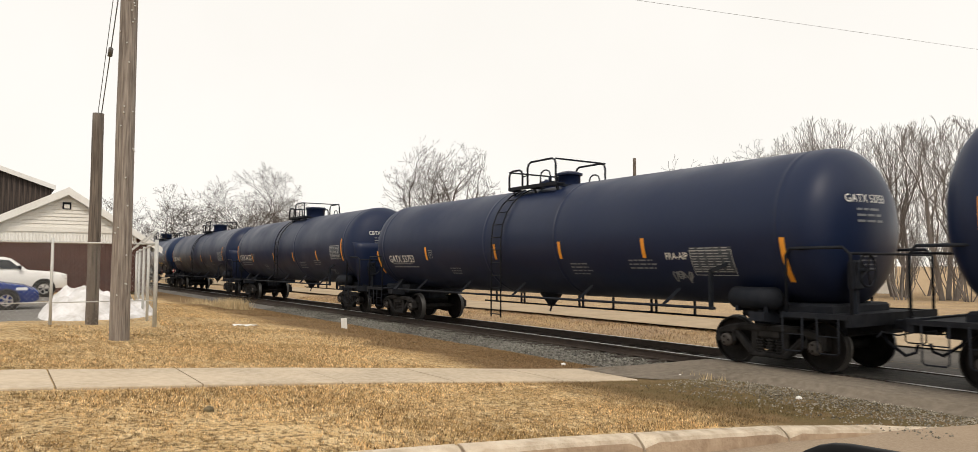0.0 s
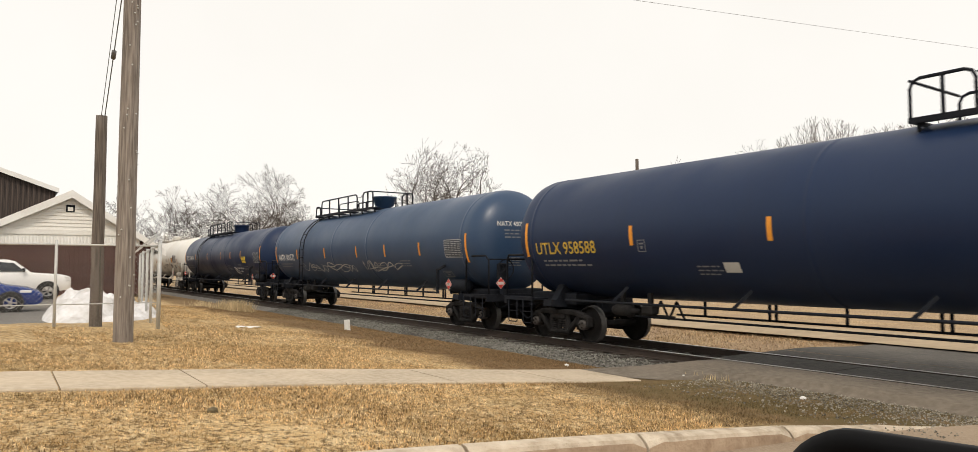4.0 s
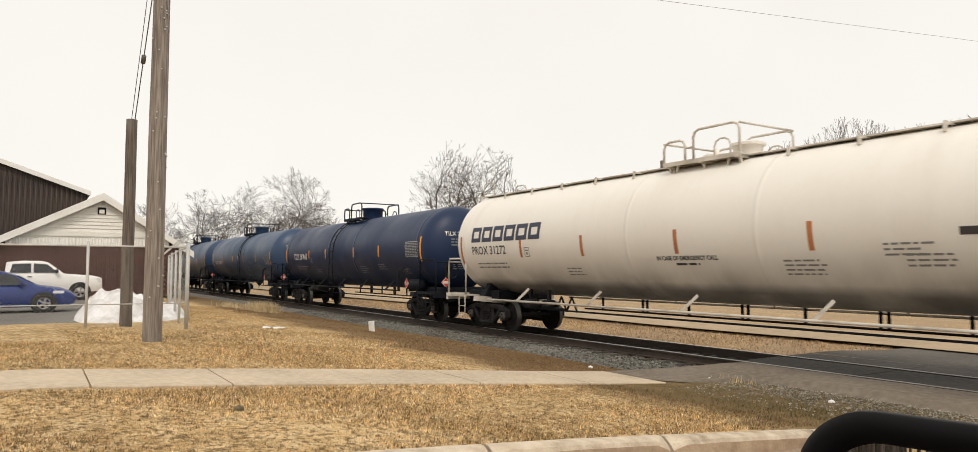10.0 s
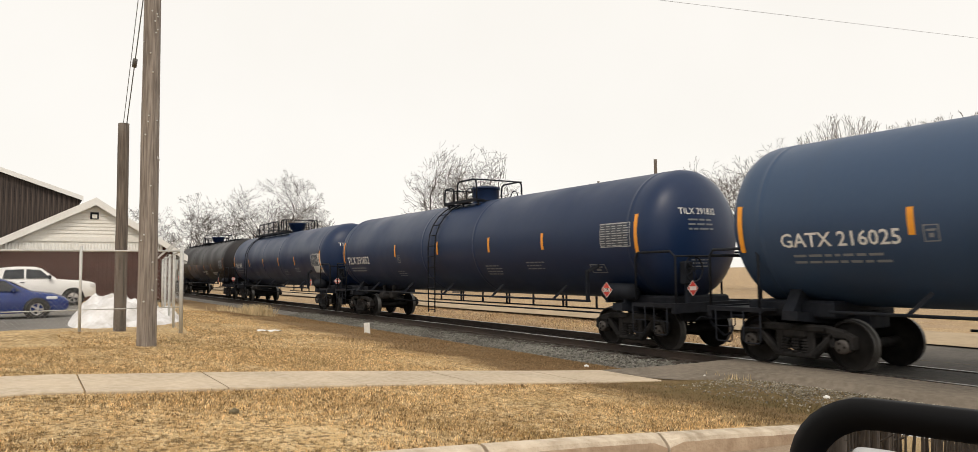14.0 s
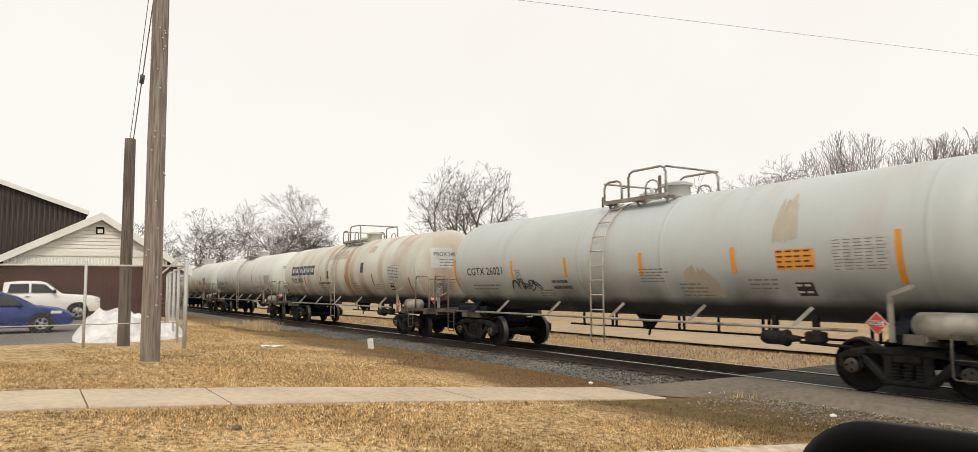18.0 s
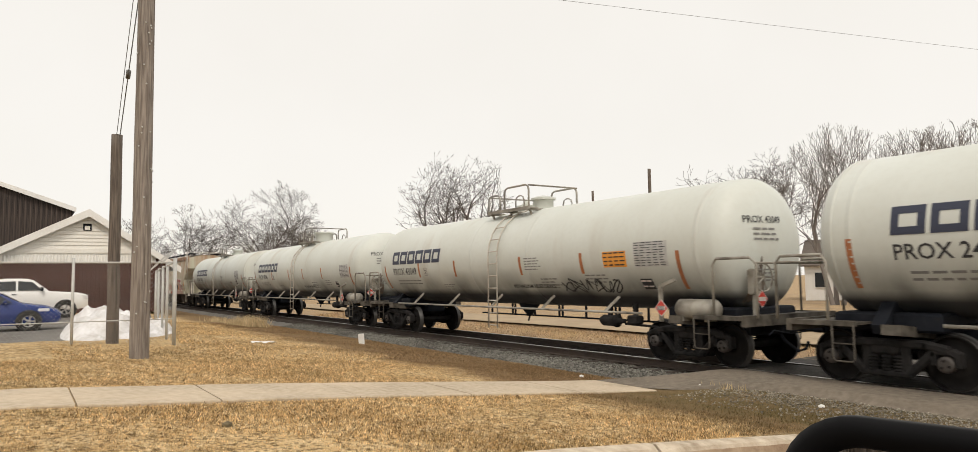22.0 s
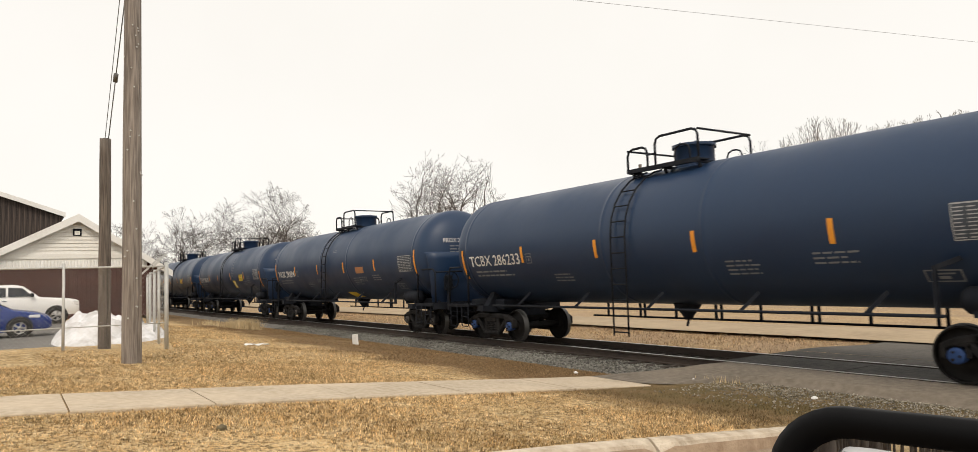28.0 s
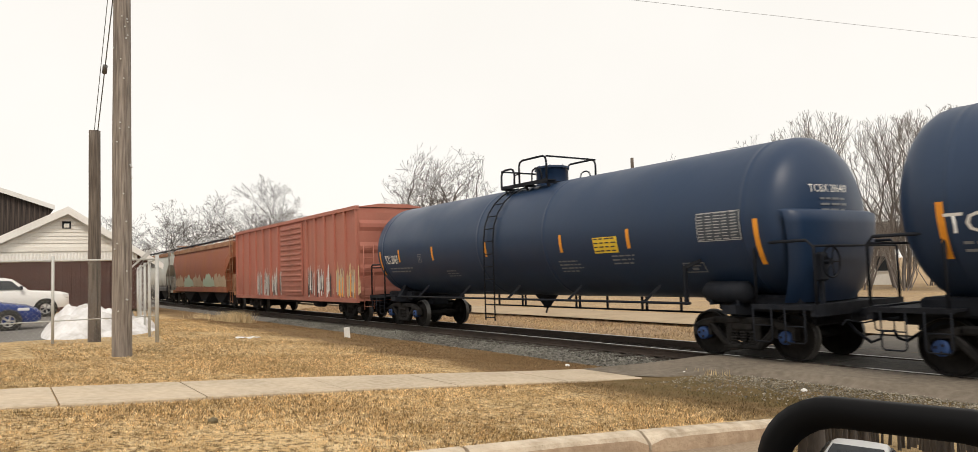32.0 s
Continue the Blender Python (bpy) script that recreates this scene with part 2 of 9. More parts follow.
    c = over(c, (0.36, 0.265, 0.185), patchy.outputs["Value"], 0.75)
    if island:
        g, h, v = n.new("ShaderNodeNewGeometry"), n.new("ShaderNodeHueSaturation"), n.new("ShaderNodeMapRange")
        v.inputs["To Min"].default_value, v.inputs["To Max"].default_value = lift - island, lift + island
        l.new(g.outputs["Random Per Island"], v.inputs["Value"])
        l.new(v.outputs["Result"], h.inputs["Value"])
        l.new(c, h.inputs["Color"])
        c = h.outputs["Color"]
    l.new(c, p.inputs["Base Color"])
    bn = n.new("ShaderNodeBump")
    bn.inputs["Strength"].default_value, bn.inputs["Distance"].default_value = 1.0, 0.03
    l.new(field(30.0, 0, 1, 3.0)[1], bn.inputs["Height"])
    l.new(bn.outputs["Normal"], p.inputs["Normal"])
    return m


M = {}
M["grass"] = lawn_paint()
M["rust_wash"] = material("rust_wash", (0.46, 0.42, 0.34), 0.8, dark=(0.40, 0.32, 0.23), light=(0.50, 0.48, 0.41), scale=3.0, mix=0.7, big=1.2)
M["rust_run"] = material("rust_run", (0.40, 0.22, 0.11), 0.85, dark=(0.28, 0.12, 0.055), light=(0.54, 0.42, 0.29), scale=5.0, mix=0.7, big=1.5, stretch=(3, 3, 0.5))
M["kerbface"] = material("tan_kerb_face", (0.46, 0.335, 0.225), 0.92, dark=(0.30, 0.21, 0.14), light=(0.58, 0.45, 0.32), scale=6.0, mix=0.6, bump=0.6, bump_scale=30.0, big=1.2)
M["chord"] = material("rust_stained_chord", (0.37, 0.175, 0.098), 0.85, dark=(0.16, 0.058, 0.03), light=(0.60, 0.46, 0.33), scale=2.2, mix=0.85, big=0.9, stretch=(1, 1, 2))
M["bay"] = material("dusty_hopper_bay", (0.075, 0.064, 0.054), 0.9, dark=(0.035, 0.03, 0.026), light=(0.15, 0.13, 0.11), scale=4.0, mix=0.5)
M["brightnote"] = plain("pale_yellow_note", (0.72, 0.68, 0.50), 0.6)
M["fadedorange"] = material("faded_orange_decal", (0.42, 0.19, 0.075), 0.6, dark=(0.30, 0.13, 0.06), scale=9.0, mix=0.4)
M["repaint"] = tank_paint("blue_repaint", (0.008, 0.020, 0.066), (0.014, 0.028, 0.076), (0.02, 0.024, 0.034), 0.5, 0.1, 0.42, 0.2, 0.2)
M["patch_white"] = material("white_patch", (0.62, 0.62, 0.60), 0.6, scale=7.0, mix=0.4)
M["straw"] = material("pale_dry_straw", (0.66, 0.53, 0.32), 0.9, dark=(0.45, 0.34, 0.19), scale=5.0, mix=0.4, island=0.3)
M["blade"] = lawn_paint("dry_blades", 0.65, 1.22)
M["ballast"] = material("ballast_bed", (0.135, 0.122, 0.105), 0.95, dark=(0.055, 0.048, 0.04), light=(0.30, 0.285, 0.26), scale=26.0, mix=0.75, bump=1.0, bump_scale=30.0)
M["stone"] = material("ballast_stone", (0.165, 0.160, 0.135), 0.9, dark=(0.07, 0.062, 0.05), light=(0.27, 0.265, 0.24), scale=8.0, mix=0.5, island=0.6)
M["gravel"] = material("verge_pebbles", (0.27, 0.24, 0.185), 0.9, dark=(0.12, 0.10, 0.068), light=(0.48, 0.44, 0.37), scale=8.0, mix=0.5, island=0.6)
M["concrete"] = material("pale_concrete", (0.575, 0.462, 0.330), 0.9, dark=(0.42, 0.335, 0.235), light=(0.70, 0.60, 0.465), scale=12.0, mix=0.5, bump=0.4, bump_scale=70.0, big=0.8)
M["kerb"] = material("worn_kerb", (0.58, 0.47, 0.35), 0.92, dark=(0.34, 0.265, 0.185), light=(0.74, 0.65, 0.52), scale=7.0, mix=0.7, bump=0.8, bump_scale=35.0, big=1.8)
M["asphalt"] = material("worn_tan_asphalt", (0.36, 0.27, 0.185), 0.92, dark=(0.25, 0.185, 0.125), light=(0.46, 0.365, 0.265), scale=30.0, mix=0.5, bump=0.5, bump_scale=90.0, big=0.4)
M["lot"] = material("gravelly_lot", (0.17, 0.16, 0.145), 0.95, dark=(0.10, 0.09, 0.08), scale=20.0, mix=0.5, bump=0.5)
M["panel"] = material("tan_path_asphalt", (0.195, 0.160, 0.122), 0.9, dark=(0.115, 0.094, 0.071), light=(0.275, 0.232, 0.18), scale=9.0, mix=0.6, bump=0.5, bump_scale=50)
M["crossing"] = material("grey_crossing_asphalt", (0.090, 0.078, 0.063), 0.85, dark=(0.048, 0.042, 0.035), light=(0.155, 0.135, 0.11), scale=8.0, mix=0.5, bump=0.4)
M["rail"] = material("rusty_rail", (0.060, 0.042, 0.032), 0.8, dark=(0.03, 0.022, 0.018), scale=12.0, mix=0.4)
M["railtop"] = plain("polished_railhead", (0.62, 0.60, 0.57), 0.28, 1.0)
M["tie"] = material("creosote_tie", (0.060, 0.047, 0.037), 0.95, dark=(0.026, 0.021, 0.018), light=(0.12, 0.098, 0.08), scale=5.0, mix=0.6, bump=0.6, bump_scale=25.0, stretch=(3, 1, 3))
M["pole"] = material("weathered_pole", (0.225, 0.188, 0.16), 0.9, dark=(0.115, 0.095, 0.082), light=(0.40, 0.35, 0.305), scale=9.0, mix=0.8, bump=1.0, bump_scale=14.0, stretch=(4, 4, 0.22), big=1.2)
M["polestub"] = material("dark_weathered_pole", (0.125, 0.10, 0.083), 0.9, dark=(0.055, 0.045, 0.038), light=(0.25, 0.21, 0.175), scale=9.0, mix=0.7, bump=1.0, bump_scale=14.0, stretch=(4, 4, 0.2), big=1.2)
# bark lightened in colour for haze and sunlight on the right-hand trees and brushwood
M["hazebark"] = material("haze_pale_bark", (0.235, 0.208, 0.188), 0.95, dark=(0.15, 0.13, 0.115), scale=6.0, mix=0.5, stretch=(2, 2, 0.4))
M["bark"] = material("grey_bark", (0.140, 0.118, 0.102), 0.95, dark=(0.08, 0.067, 0.058), scale=6.0, mix=0.5, stretch=(2, 2, 0.4))
M["black"] = tank_paint("black_tank_paint", (0.0055, 0.0135, 0.046), (0.010, 0.020, 0.058), (0.013, 0.016, 0.028), 0.5, 0.25, 0.42, 0.35, 0.31)
M["navyblack"] = tank_paint("navy_black_tank_paint", (0.006, 0.020, 0.064), (0.012, 0.029, 0.080), (0.016, 0.024, 0.044), 0.5, 0.2, 0.42, 0.35, 0.35)
M["blue"] = tank_paint("faded_blue_black_paint", (0.025, 0.056, 0.118), (0.042, 0.075, 0.140), (0.036, 0.050, 0.072), 0.55, 0.25, 0.42, 0.35, 0.42)
M["brown"] = tank_paint("faded_brown_black_paint", (0.018, 0.016, 0.018), (0.032, 0.029, 0.030), (0.038, 0.031, 0.028), 0.5, 0.3, 0.5, 0.2, 0.32)
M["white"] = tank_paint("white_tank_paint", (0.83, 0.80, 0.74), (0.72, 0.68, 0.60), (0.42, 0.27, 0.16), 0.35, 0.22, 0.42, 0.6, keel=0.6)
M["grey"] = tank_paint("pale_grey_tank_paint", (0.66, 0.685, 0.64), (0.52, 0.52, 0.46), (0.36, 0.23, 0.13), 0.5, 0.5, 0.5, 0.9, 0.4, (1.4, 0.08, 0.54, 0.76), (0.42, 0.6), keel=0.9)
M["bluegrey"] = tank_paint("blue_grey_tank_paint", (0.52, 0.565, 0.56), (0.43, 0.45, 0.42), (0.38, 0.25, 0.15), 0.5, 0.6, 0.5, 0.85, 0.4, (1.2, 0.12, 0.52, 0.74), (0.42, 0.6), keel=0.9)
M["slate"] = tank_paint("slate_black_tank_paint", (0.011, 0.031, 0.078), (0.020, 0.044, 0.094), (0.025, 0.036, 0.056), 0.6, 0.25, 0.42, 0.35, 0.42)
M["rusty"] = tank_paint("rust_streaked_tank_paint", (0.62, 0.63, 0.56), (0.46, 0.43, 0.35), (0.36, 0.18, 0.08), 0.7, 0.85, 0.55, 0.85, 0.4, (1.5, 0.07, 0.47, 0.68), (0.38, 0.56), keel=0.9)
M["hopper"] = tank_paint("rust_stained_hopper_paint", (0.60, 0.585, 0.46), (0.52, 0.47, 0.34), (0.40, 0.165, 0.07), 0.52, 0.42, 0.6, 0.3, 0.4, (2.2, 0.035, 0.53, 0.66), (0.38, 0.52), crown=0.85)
M["boxred"] = tank_paint("faded_red_boxcar_paint", (0.42, 0.14, 0.10), (0.46, 0.24, 0.17), (0.16, 0.07, 0.05), 0.5, 0.5, 0.65, 0.3)
M["hopperred"] = tank_paint("rusty_red_hopper_paint", (0.30, 0.085, 0.04), (0.42, 0.19, 0.09), (0.10, 0.05, 0.035), 0.6, 0.6, 0.7, 0.3)
M["frame"] = material("black_underframe", (0.010, 0.014, 0.023), 0.75, dark=(0.005, 0.006, 0.010), light=(0.025, 0.027, 0.032), scale=5.0, mix=0.5, spec=0.22)
M["greyframe"] = material("dusty_grey_frame", (0.36, 0.335, 0.285), 0.8, dark=(0.10, 0.085, 0.065), light=(0.50, 0.48, 0.43), scale=4.0, mix=0.5, big=1.6)
M["whiteframe"] = material("dusty_white_frame", (0.66, 0.62, 0.55), 0.7, dark=(0.36, 0.31, 0.25), light=(0.75, 0.72, 0.66), scale=4.0, mix=0.5, big=1.2)
M["grimedeck"] = material("grimy_end_platform", (0.085, 0.072, 0.058), 0.85, dark=(0.02, 0.017, 0.014), light=(0.24, 0.215, 0.175), scale=4.0, mix=0.55, big=1.4)
M["truck"] = material("grimy_bogie_steel", (0.014, 0.0135, 0.014), 0.85, dark=(0.006, 0.006, 0.0065), light=(0.036, 0.033, 0.032), scale=6.0, mix=0.6, bump=0.3, spec=0.3)
M["wheel"] = material("wheel_steel", (0.011, 0.010, 0.010), 0.8, 0.0, dark=(0.006, 0.006, 0.006), light=(0.03, 0.026, 0.023), scale=6.0, mix=0.5, spec=0.2)
M["tread"] = plain("bright_tread", (0.10, 0.098, 0.095), 0.45, 0.8)
M["cap"] = plain("dark_bearing_cap", (0.06, 0.052, 0.047), 0.6)
M["bluecap"] = plain("blue_bearing_cap", (0.026, 0.062, 0.18), 0.6, spec=0.3)
M["orange"] = material("amber_reflector", (0.85, 0.36, 0.03), 0.5, dark=(0.72, 0.27, 0.02), scale=9.0, mix=0.3)
M["oldorange"] = material("faded_amber_reflector", (0.50, 0.19, 0.07), 0.6, dark=(0.34, 0.13, 0.06), scale=9.0, mix=0.4)
M["ink_white"] = plain("white_stencil", (0.70, 0.69, 0.66), 0.6)
M["ink_dim"] = plain("dusty_stencil", (0.21, 0.22, 0.235), 0.7)
M["ink_black"] = plain("black_stencil", (0.035, 0.035, 0.04), 0.6)
M["ink_grey"] = plain("grey_stencil", (0.22, 0.215, 0.21), 0.7)
M["ink_yellow"] = plain("yellow_stencil", (0.62, 0.42, 0.05), 0.6)
M["navy"] = plain("navy_lettering", (0.035, 0.042, 0.075), 0.5)
M["yellow"] = plain("yellow_decal", (0.80, 0.55, 0.04), 0.55)
M["orangedecal"] = plain("orange_decal", (0.85, 0.36, 0.06), 0.55)
M["silver"] = plain("dull_data_plate", (0.05, 0.062, 0.08), 0.6)
M["soot"] = material("brake_dust", (0.16, 0.12, 0.095), 0.9, dark=(0.06, 0.045, 0.038), light=(0.34, 0.29, 0.24), scale=5.0, mix=0.6, big=2.0)
M["plate_ink"] = plain("plate_print", (0.42, 0.43, 0.44), 0.6)
M["placard_red"] = plain("red_placard", (0.62, 0.06, 0.045), 0.5)
M["placard_white"] = plain("white_placard", (0.75, 0.68, 0.64), 0.5)

M["rubber"] = material("worn_crossing_asphalt", (0.062, 0.054, 0.045), 0.85, dark=(0.03, 0.027, 0.023), light=(0.12, 0.105, 0.085), scale=8.0, mix=0.5, bump=0.4)
M["lane"] = material("dusty_lane", (0.40, 0.305, 0.195), 0.95, dark=(0.30, 0.225, 0.14), scale=6.0, mix=0.5)
M["wood_brown"] = material("dark_red_brown_siding", (0.085, 0.034, 0.026), 0.85, dark=(0.045, 0.02, 0.016), light=(0.15, 0.075, 0.058), scale=5.0, mix=0.6, stretch=(2, 2, 0.3), bump=0.4, bump_scale=18)
M["barn"] = material("weathered_barn_boards", (0.062, 0.047, 0.040), 0.9, dark=(0.022, 0.018, 0.017), light=(0.165, 0.122, 0.098), scale=3.0, mix=0.75, stretch=(2, 3, 0.12), bump=0.5, bump_scale=14, big=1.8)
M["white_trim"] = material("white_trim_paint", (0.86, 0.85, 0.81), 0.6, dark=(0.76, 0.74, 0.69), light=(0.9, 0.89, 0.86), scale=8.0, mix=0.4)
M["cream"] = material("white_clapboard", (0.86, 0.84, 0.78), 0.7, dark=(0.78, 0.75, 0.68), light=(0.9, 0.88, 0.83), scale=8.0, mix=0.4)
M["tan"] = material("wide_board", (0.52, 0.40, 0.27), 0.7, scale=8.0, mix=0.4)
M["roofing"] = material("grey_roofing", (0.24, 0.235, 0.23), 0.9, scale=6.0, mix=0.5)
M["snow"] = material("dirty_snow", (0.80, 0.79, 0.79), 0.7, dark=(0.50, 0.47, 0.44), light=(0.88, 0.88, 0.9), scale=5.0, mix=0.6, bump=0.8, bump_scale=9.0, big=1.2)
M["galv"] = material("galvanised_steel", (0.60, 0.60, 0.58), 0.6, 0.2, dark=(0.45, 0.45, 0.43), light=(0.74, 0.74, 0.72), scale=9.0, mix=0.4)
M["wire"] = plain("grey_cable", (0.11, 0.105, 0.10), 0.6)
M["carblue"] = plain("metallic_blue_paint", (0.012, 0.034, 0.17), 0.25, 0.2)
M["carwhite"] = plain("white_car_paint", (0.78, 0.77, 0.75), 0.28)
M["carglass"] = plain("dark_tinted_glass", (0.025, 0.028, 0.032), 0.08)
M["tyre"] = plain("tyre_rubber", (0.022, 0.021, 0.02), 0.85)
M["alloy"] = plain("alloy_rim", (0.42, 0.41, 0.40), 0.35, 0.9)
M["lamp"] = plain("clear_headlamp", (0.72, 0.72, 0.72), 0.15)
M["chrome"] = plain("chrome_trim", (0.6, 0.6, 0.6), 0.15, 1.0)
M["blackplastic"] = material("black_plastic", (0.004, 0.004, 0.0045), 0.5, dark=(0.003, 0.003, 0.0035), scale=60.0, mix=0.2, spec=0.12)
M["mirror"] = plain("mirror_glass", (0.66, 0.67, 0.68), 0.0, 1.0)
M["green_roof"] = material("grey_brown_shingles", (0.16, 0.135, 0.115), 0.9, scale=5.0, mix=0.4)
M["darkglass"] = plain("window_glass", (0.03, 0.035, 0.04), 0.1)
M["paper"] = plain("white_litter", (0.82, 0.81, 0.78), 0.8)
M["rust"] = material("rust_band", (0.38, 0.17, 0.08), 0.9, dark=(0.22, 0.09, 0.045), light=(0.55, 0.36, 0.22), scale=4.0, mix=0.6, big=1.0)
M["g_blue"] = plain("blue_spray", (0.02, 0.15, 0.60), 0.6)
M["g_red"] = plain("red_spray", (0.42, 0.075, 0.06), 0.6)
M["g_brown"] = plain("brown_spray", (0.30, 0.12, 0.07), 0.6)
M["g_pinkbrown"] = plain("dull_pink_spray", (0.40, 0.17, 0.12), 0.7)
M["g_green"] = plain("green_spray", (0.03, 0.26, 0.14), 0.6)
M["g_pink"] = plain("pink_spray", (0.52, 0.33, 0.30), 0.6)
M["g_dark"] = plain("dark_spray", (0.045, 0.037, 0.037), 0.6)
M["g_white"] = plain("white_spray", (0.75, 0.74, 0.71), 0.6)
M["g_grey"] = plain("grey_spray", (0.40, 0.40, 0.38), 0.6)
M["g_cream"] = plain("cream_spray", (0.62, 0.47, 0.27), 0.6)
M["g_mint"] = plain("mint_spray", (0.42, 0.52, 0.40), 0.6)
M["dark_brown"] = material("damp_dirt", (0.16, 0.125, 0.07), 0.95, dark=(0.09, 0.07, 0.04), light=(0.26, 0.22, 0.13), scale=14.0, mix=0.6, bump=0.8)


# ---- shapes ----


class Shape:
    """Collects faces of one mesh; each face has a material slot and a smooth flag."""

    def __init__(self):
        self.v, self.f, self.m, self.s = [], [], [], []

    def face(self, idx, mat=0, smooth=False):
        self.f.append(tuple(idx)), self.m.append(mat), self.s.append(smooth)

    def box(self, size, at=(0, 0, 0), turn=None, mat=0, chamfer=0.0):
        sx, sy, sz = (s / 2 for s in size)
        b = len(self.v)
        if chamfer:
            c = min(chamfer, sx * 0.9, sy * 0.9, sz * 0.9)
            pts = []
            for z, i in ((-sz, c), (-sz + c, 0), (sz - c, 0), (sz, c)):
                for x, y in ((-sx + i, -sy + i), (sx - i, -sy + i), (sx - i, sy - i), (-sx + i, sy - i)):
                    pts.append(Vector((x, y, z)))
        else:
            pts = [Vector((x, y, z)) for z in (-sz, sz) for x, y in ((-sx, -sy), (sx, -sy), (sx, sy), (-sx, sy))]
        at = Vector(at)
        for p in pts:
            self.v.append(tuple((turn @ p if turn else p) + at))
        rings = len(pts) // 4
        self.face((b + 3, b + 2, b + 1, b), mat)
        for r in range(rings - 1):
            for k in range(4):
                a, c2 = b + 4 * r + k, b + 4 * r + (k + 1) % 4
                self.face((a, c2, c2 + 4, a + 4), mat)
        t = b + 4 * (rings - 1)
        self.face((t, t + 1, t + 2, t + 3), mat)
        return self

    def bar(self, p, q, w, h, mat=0, chamfer=0.0):
        """A box beam from p to q, w wide and h high across its run."""
        p, q = Vector(p), Vector(q)
        d = q - p
        x = d.normalized()
        up = Vector((0, 0, 1)) if abs(x.z) < 0.95 else Vector((0, 1, 0))
        y = up.cross(x).normalized()
        z = x.cross(y)
        return self.box((d.length, w, h), (p + q) / 2, Matrix((x, y, z)).transposed(), mat, chamfer)

    def rod(self, p, q, r, seg=8, mat=0, r2=None, caps=True, smooth=True):
        p, q = Vector(p), Vector(q)
        r2 = r if r2 is None else r2
        x = (q - p).normalized()
        up = Vector((0, 0, 1)) if abs(x.z) < 0.95 else Vector((0, 1, 0))
        y = up.cross(x).normalized()
        z = x.cross(y)
        b = len(self.v)
        for c, rr in ((p, r), (q, r2)):
            for k in range(seg):
                a = 2 * math.pi * k / seg
                self.v.append(tuple(c + y * (rr * math.cos(a)) + z * (rr * math.sin(a))))
        for k in range(seg):
            k2 = (k + 1) % seg
            self.face((b + k, b + k2, b + seg + k2, b + seg + k), mat, smooth)
        if caps:
            self.face([b + k for k in range(seg)][::-1], mat)
            self.face([b + seg + k for k in range(seg)], mat)
        return self

    def tube(self, pts, r, seg=6, mat=0, close=False):
        """A pipe along a line of points."""
        pts = [Vector(p) for p in pts]
        n = len(pts)
        b = len(self.v)
        last = None
        for i, p in enumerate(pts):
            a = pts[i - 1] if i else (pts[-1] if close else pts[0])
            c = pts[i + 1] if i < n - 1 else (pts[0] if close else pts[-1])
            x = (c - a).normalized() if (c - a).length > 1e-6 else Vector((1, 0, 0))
            y = last - x * last.dot(x) if last else None
            if y is None or y.length < 1e-4:
                up = Vector((0, 0, 1)) if abs(x.z) < 0.9 else Vector((0, 1, 0))
                y = up.cross(x)
            y.normalize()
            last = y
            z = x.cross(y)
            for k in range(seg):
                t = 2 * math.pi * k / seg
                self.v.append(tuple(p + y * (r * math.cos(t)) + z * (r * math.sin(t))))
        for i in range(n if close else n - 1):
            for k in range(seg):
                k2, i2 = (k + 1) % seg, (i + 1) % n
                self.face((b + i * seg + k, b + i * seg + k2, b + i2 * seg + k2, b + i2 * seg + k), mat, True)
        if not close:
            self.face([b + k for k in range(seg)][::-1], mat)
            self.face([b + (n - 1) * seg + k for k in range(seg)], mat)
        return self

    def lathe(self, profile, axis="x", at=(0, 0, 0), seg=24, mat=0, smooth=True, sharp=()):
        """Turns (along, radius) pairs about an axis; a radius of 0 closes the end."""
        b = len(self.v)
        rings = []
        for a, r in profile:
            ring = []
            n = 1 if r < 1e-6 else seg
            for k in range(n):
                t = 2 * math.pi * k / seg
                c, s = r * math.cos(t), r * math.sin(t)
                p = {"x": (a, c, s), "y": (s, a, c), "z": (c, s, a)}[axis]
                ring.append(len(self.v))
                self.v.append((p[0] + at[0], p[1] + at[1], p[2] + at[2]))
            rings.append(ring)
        for i, (u, w) in enumerate(zip(rings, rings[1:])):
            mm = mat[i] if isinstance(mat, (list, tuple)) else mat
            sm = smooth and i not in sharp
            for k in range(seg):
                k2 = (k + 1) % seg
                if len(u) == 1 and len(w) == 1:
                    continue
                if len(u) == 1:
                    self.face((u[0], w[k2], w[k]), mm, sm)
                elif len(w) == 1:
                    self.face((u[k], u[k2], w[0]), mm, sm)
                else:
                    self.face((u[k], u[k2], w[k2], w[k]), mm, sm)
        return self

    def prism(self, outline, depth, at=(0, 0, 0), plane="xz", mat=0):
        """An outline in a plane, extruded by depth to both sides of it."""
        b, n = len(self.v), len(outline)
        for s in (-depth / 2, depth / 2):
            for u, w in outline:
                p = {"xz": (u, s, w), "xy": (u, w, s), "yz": (s, u, w)}[plane]
                self.v.append((p[0] + at[0], p[1] + at[1], p[2] + at[2]))
        self.face([b + k for k in range(n)], mat)
        self.face([b + n + k for k in range(n)][::-1], mat)
        for k in range(n):
            k2 = (k + 1) % n
            self.face((b + k, b + n + k, b + n + k2, b + k2), mat)
        return self

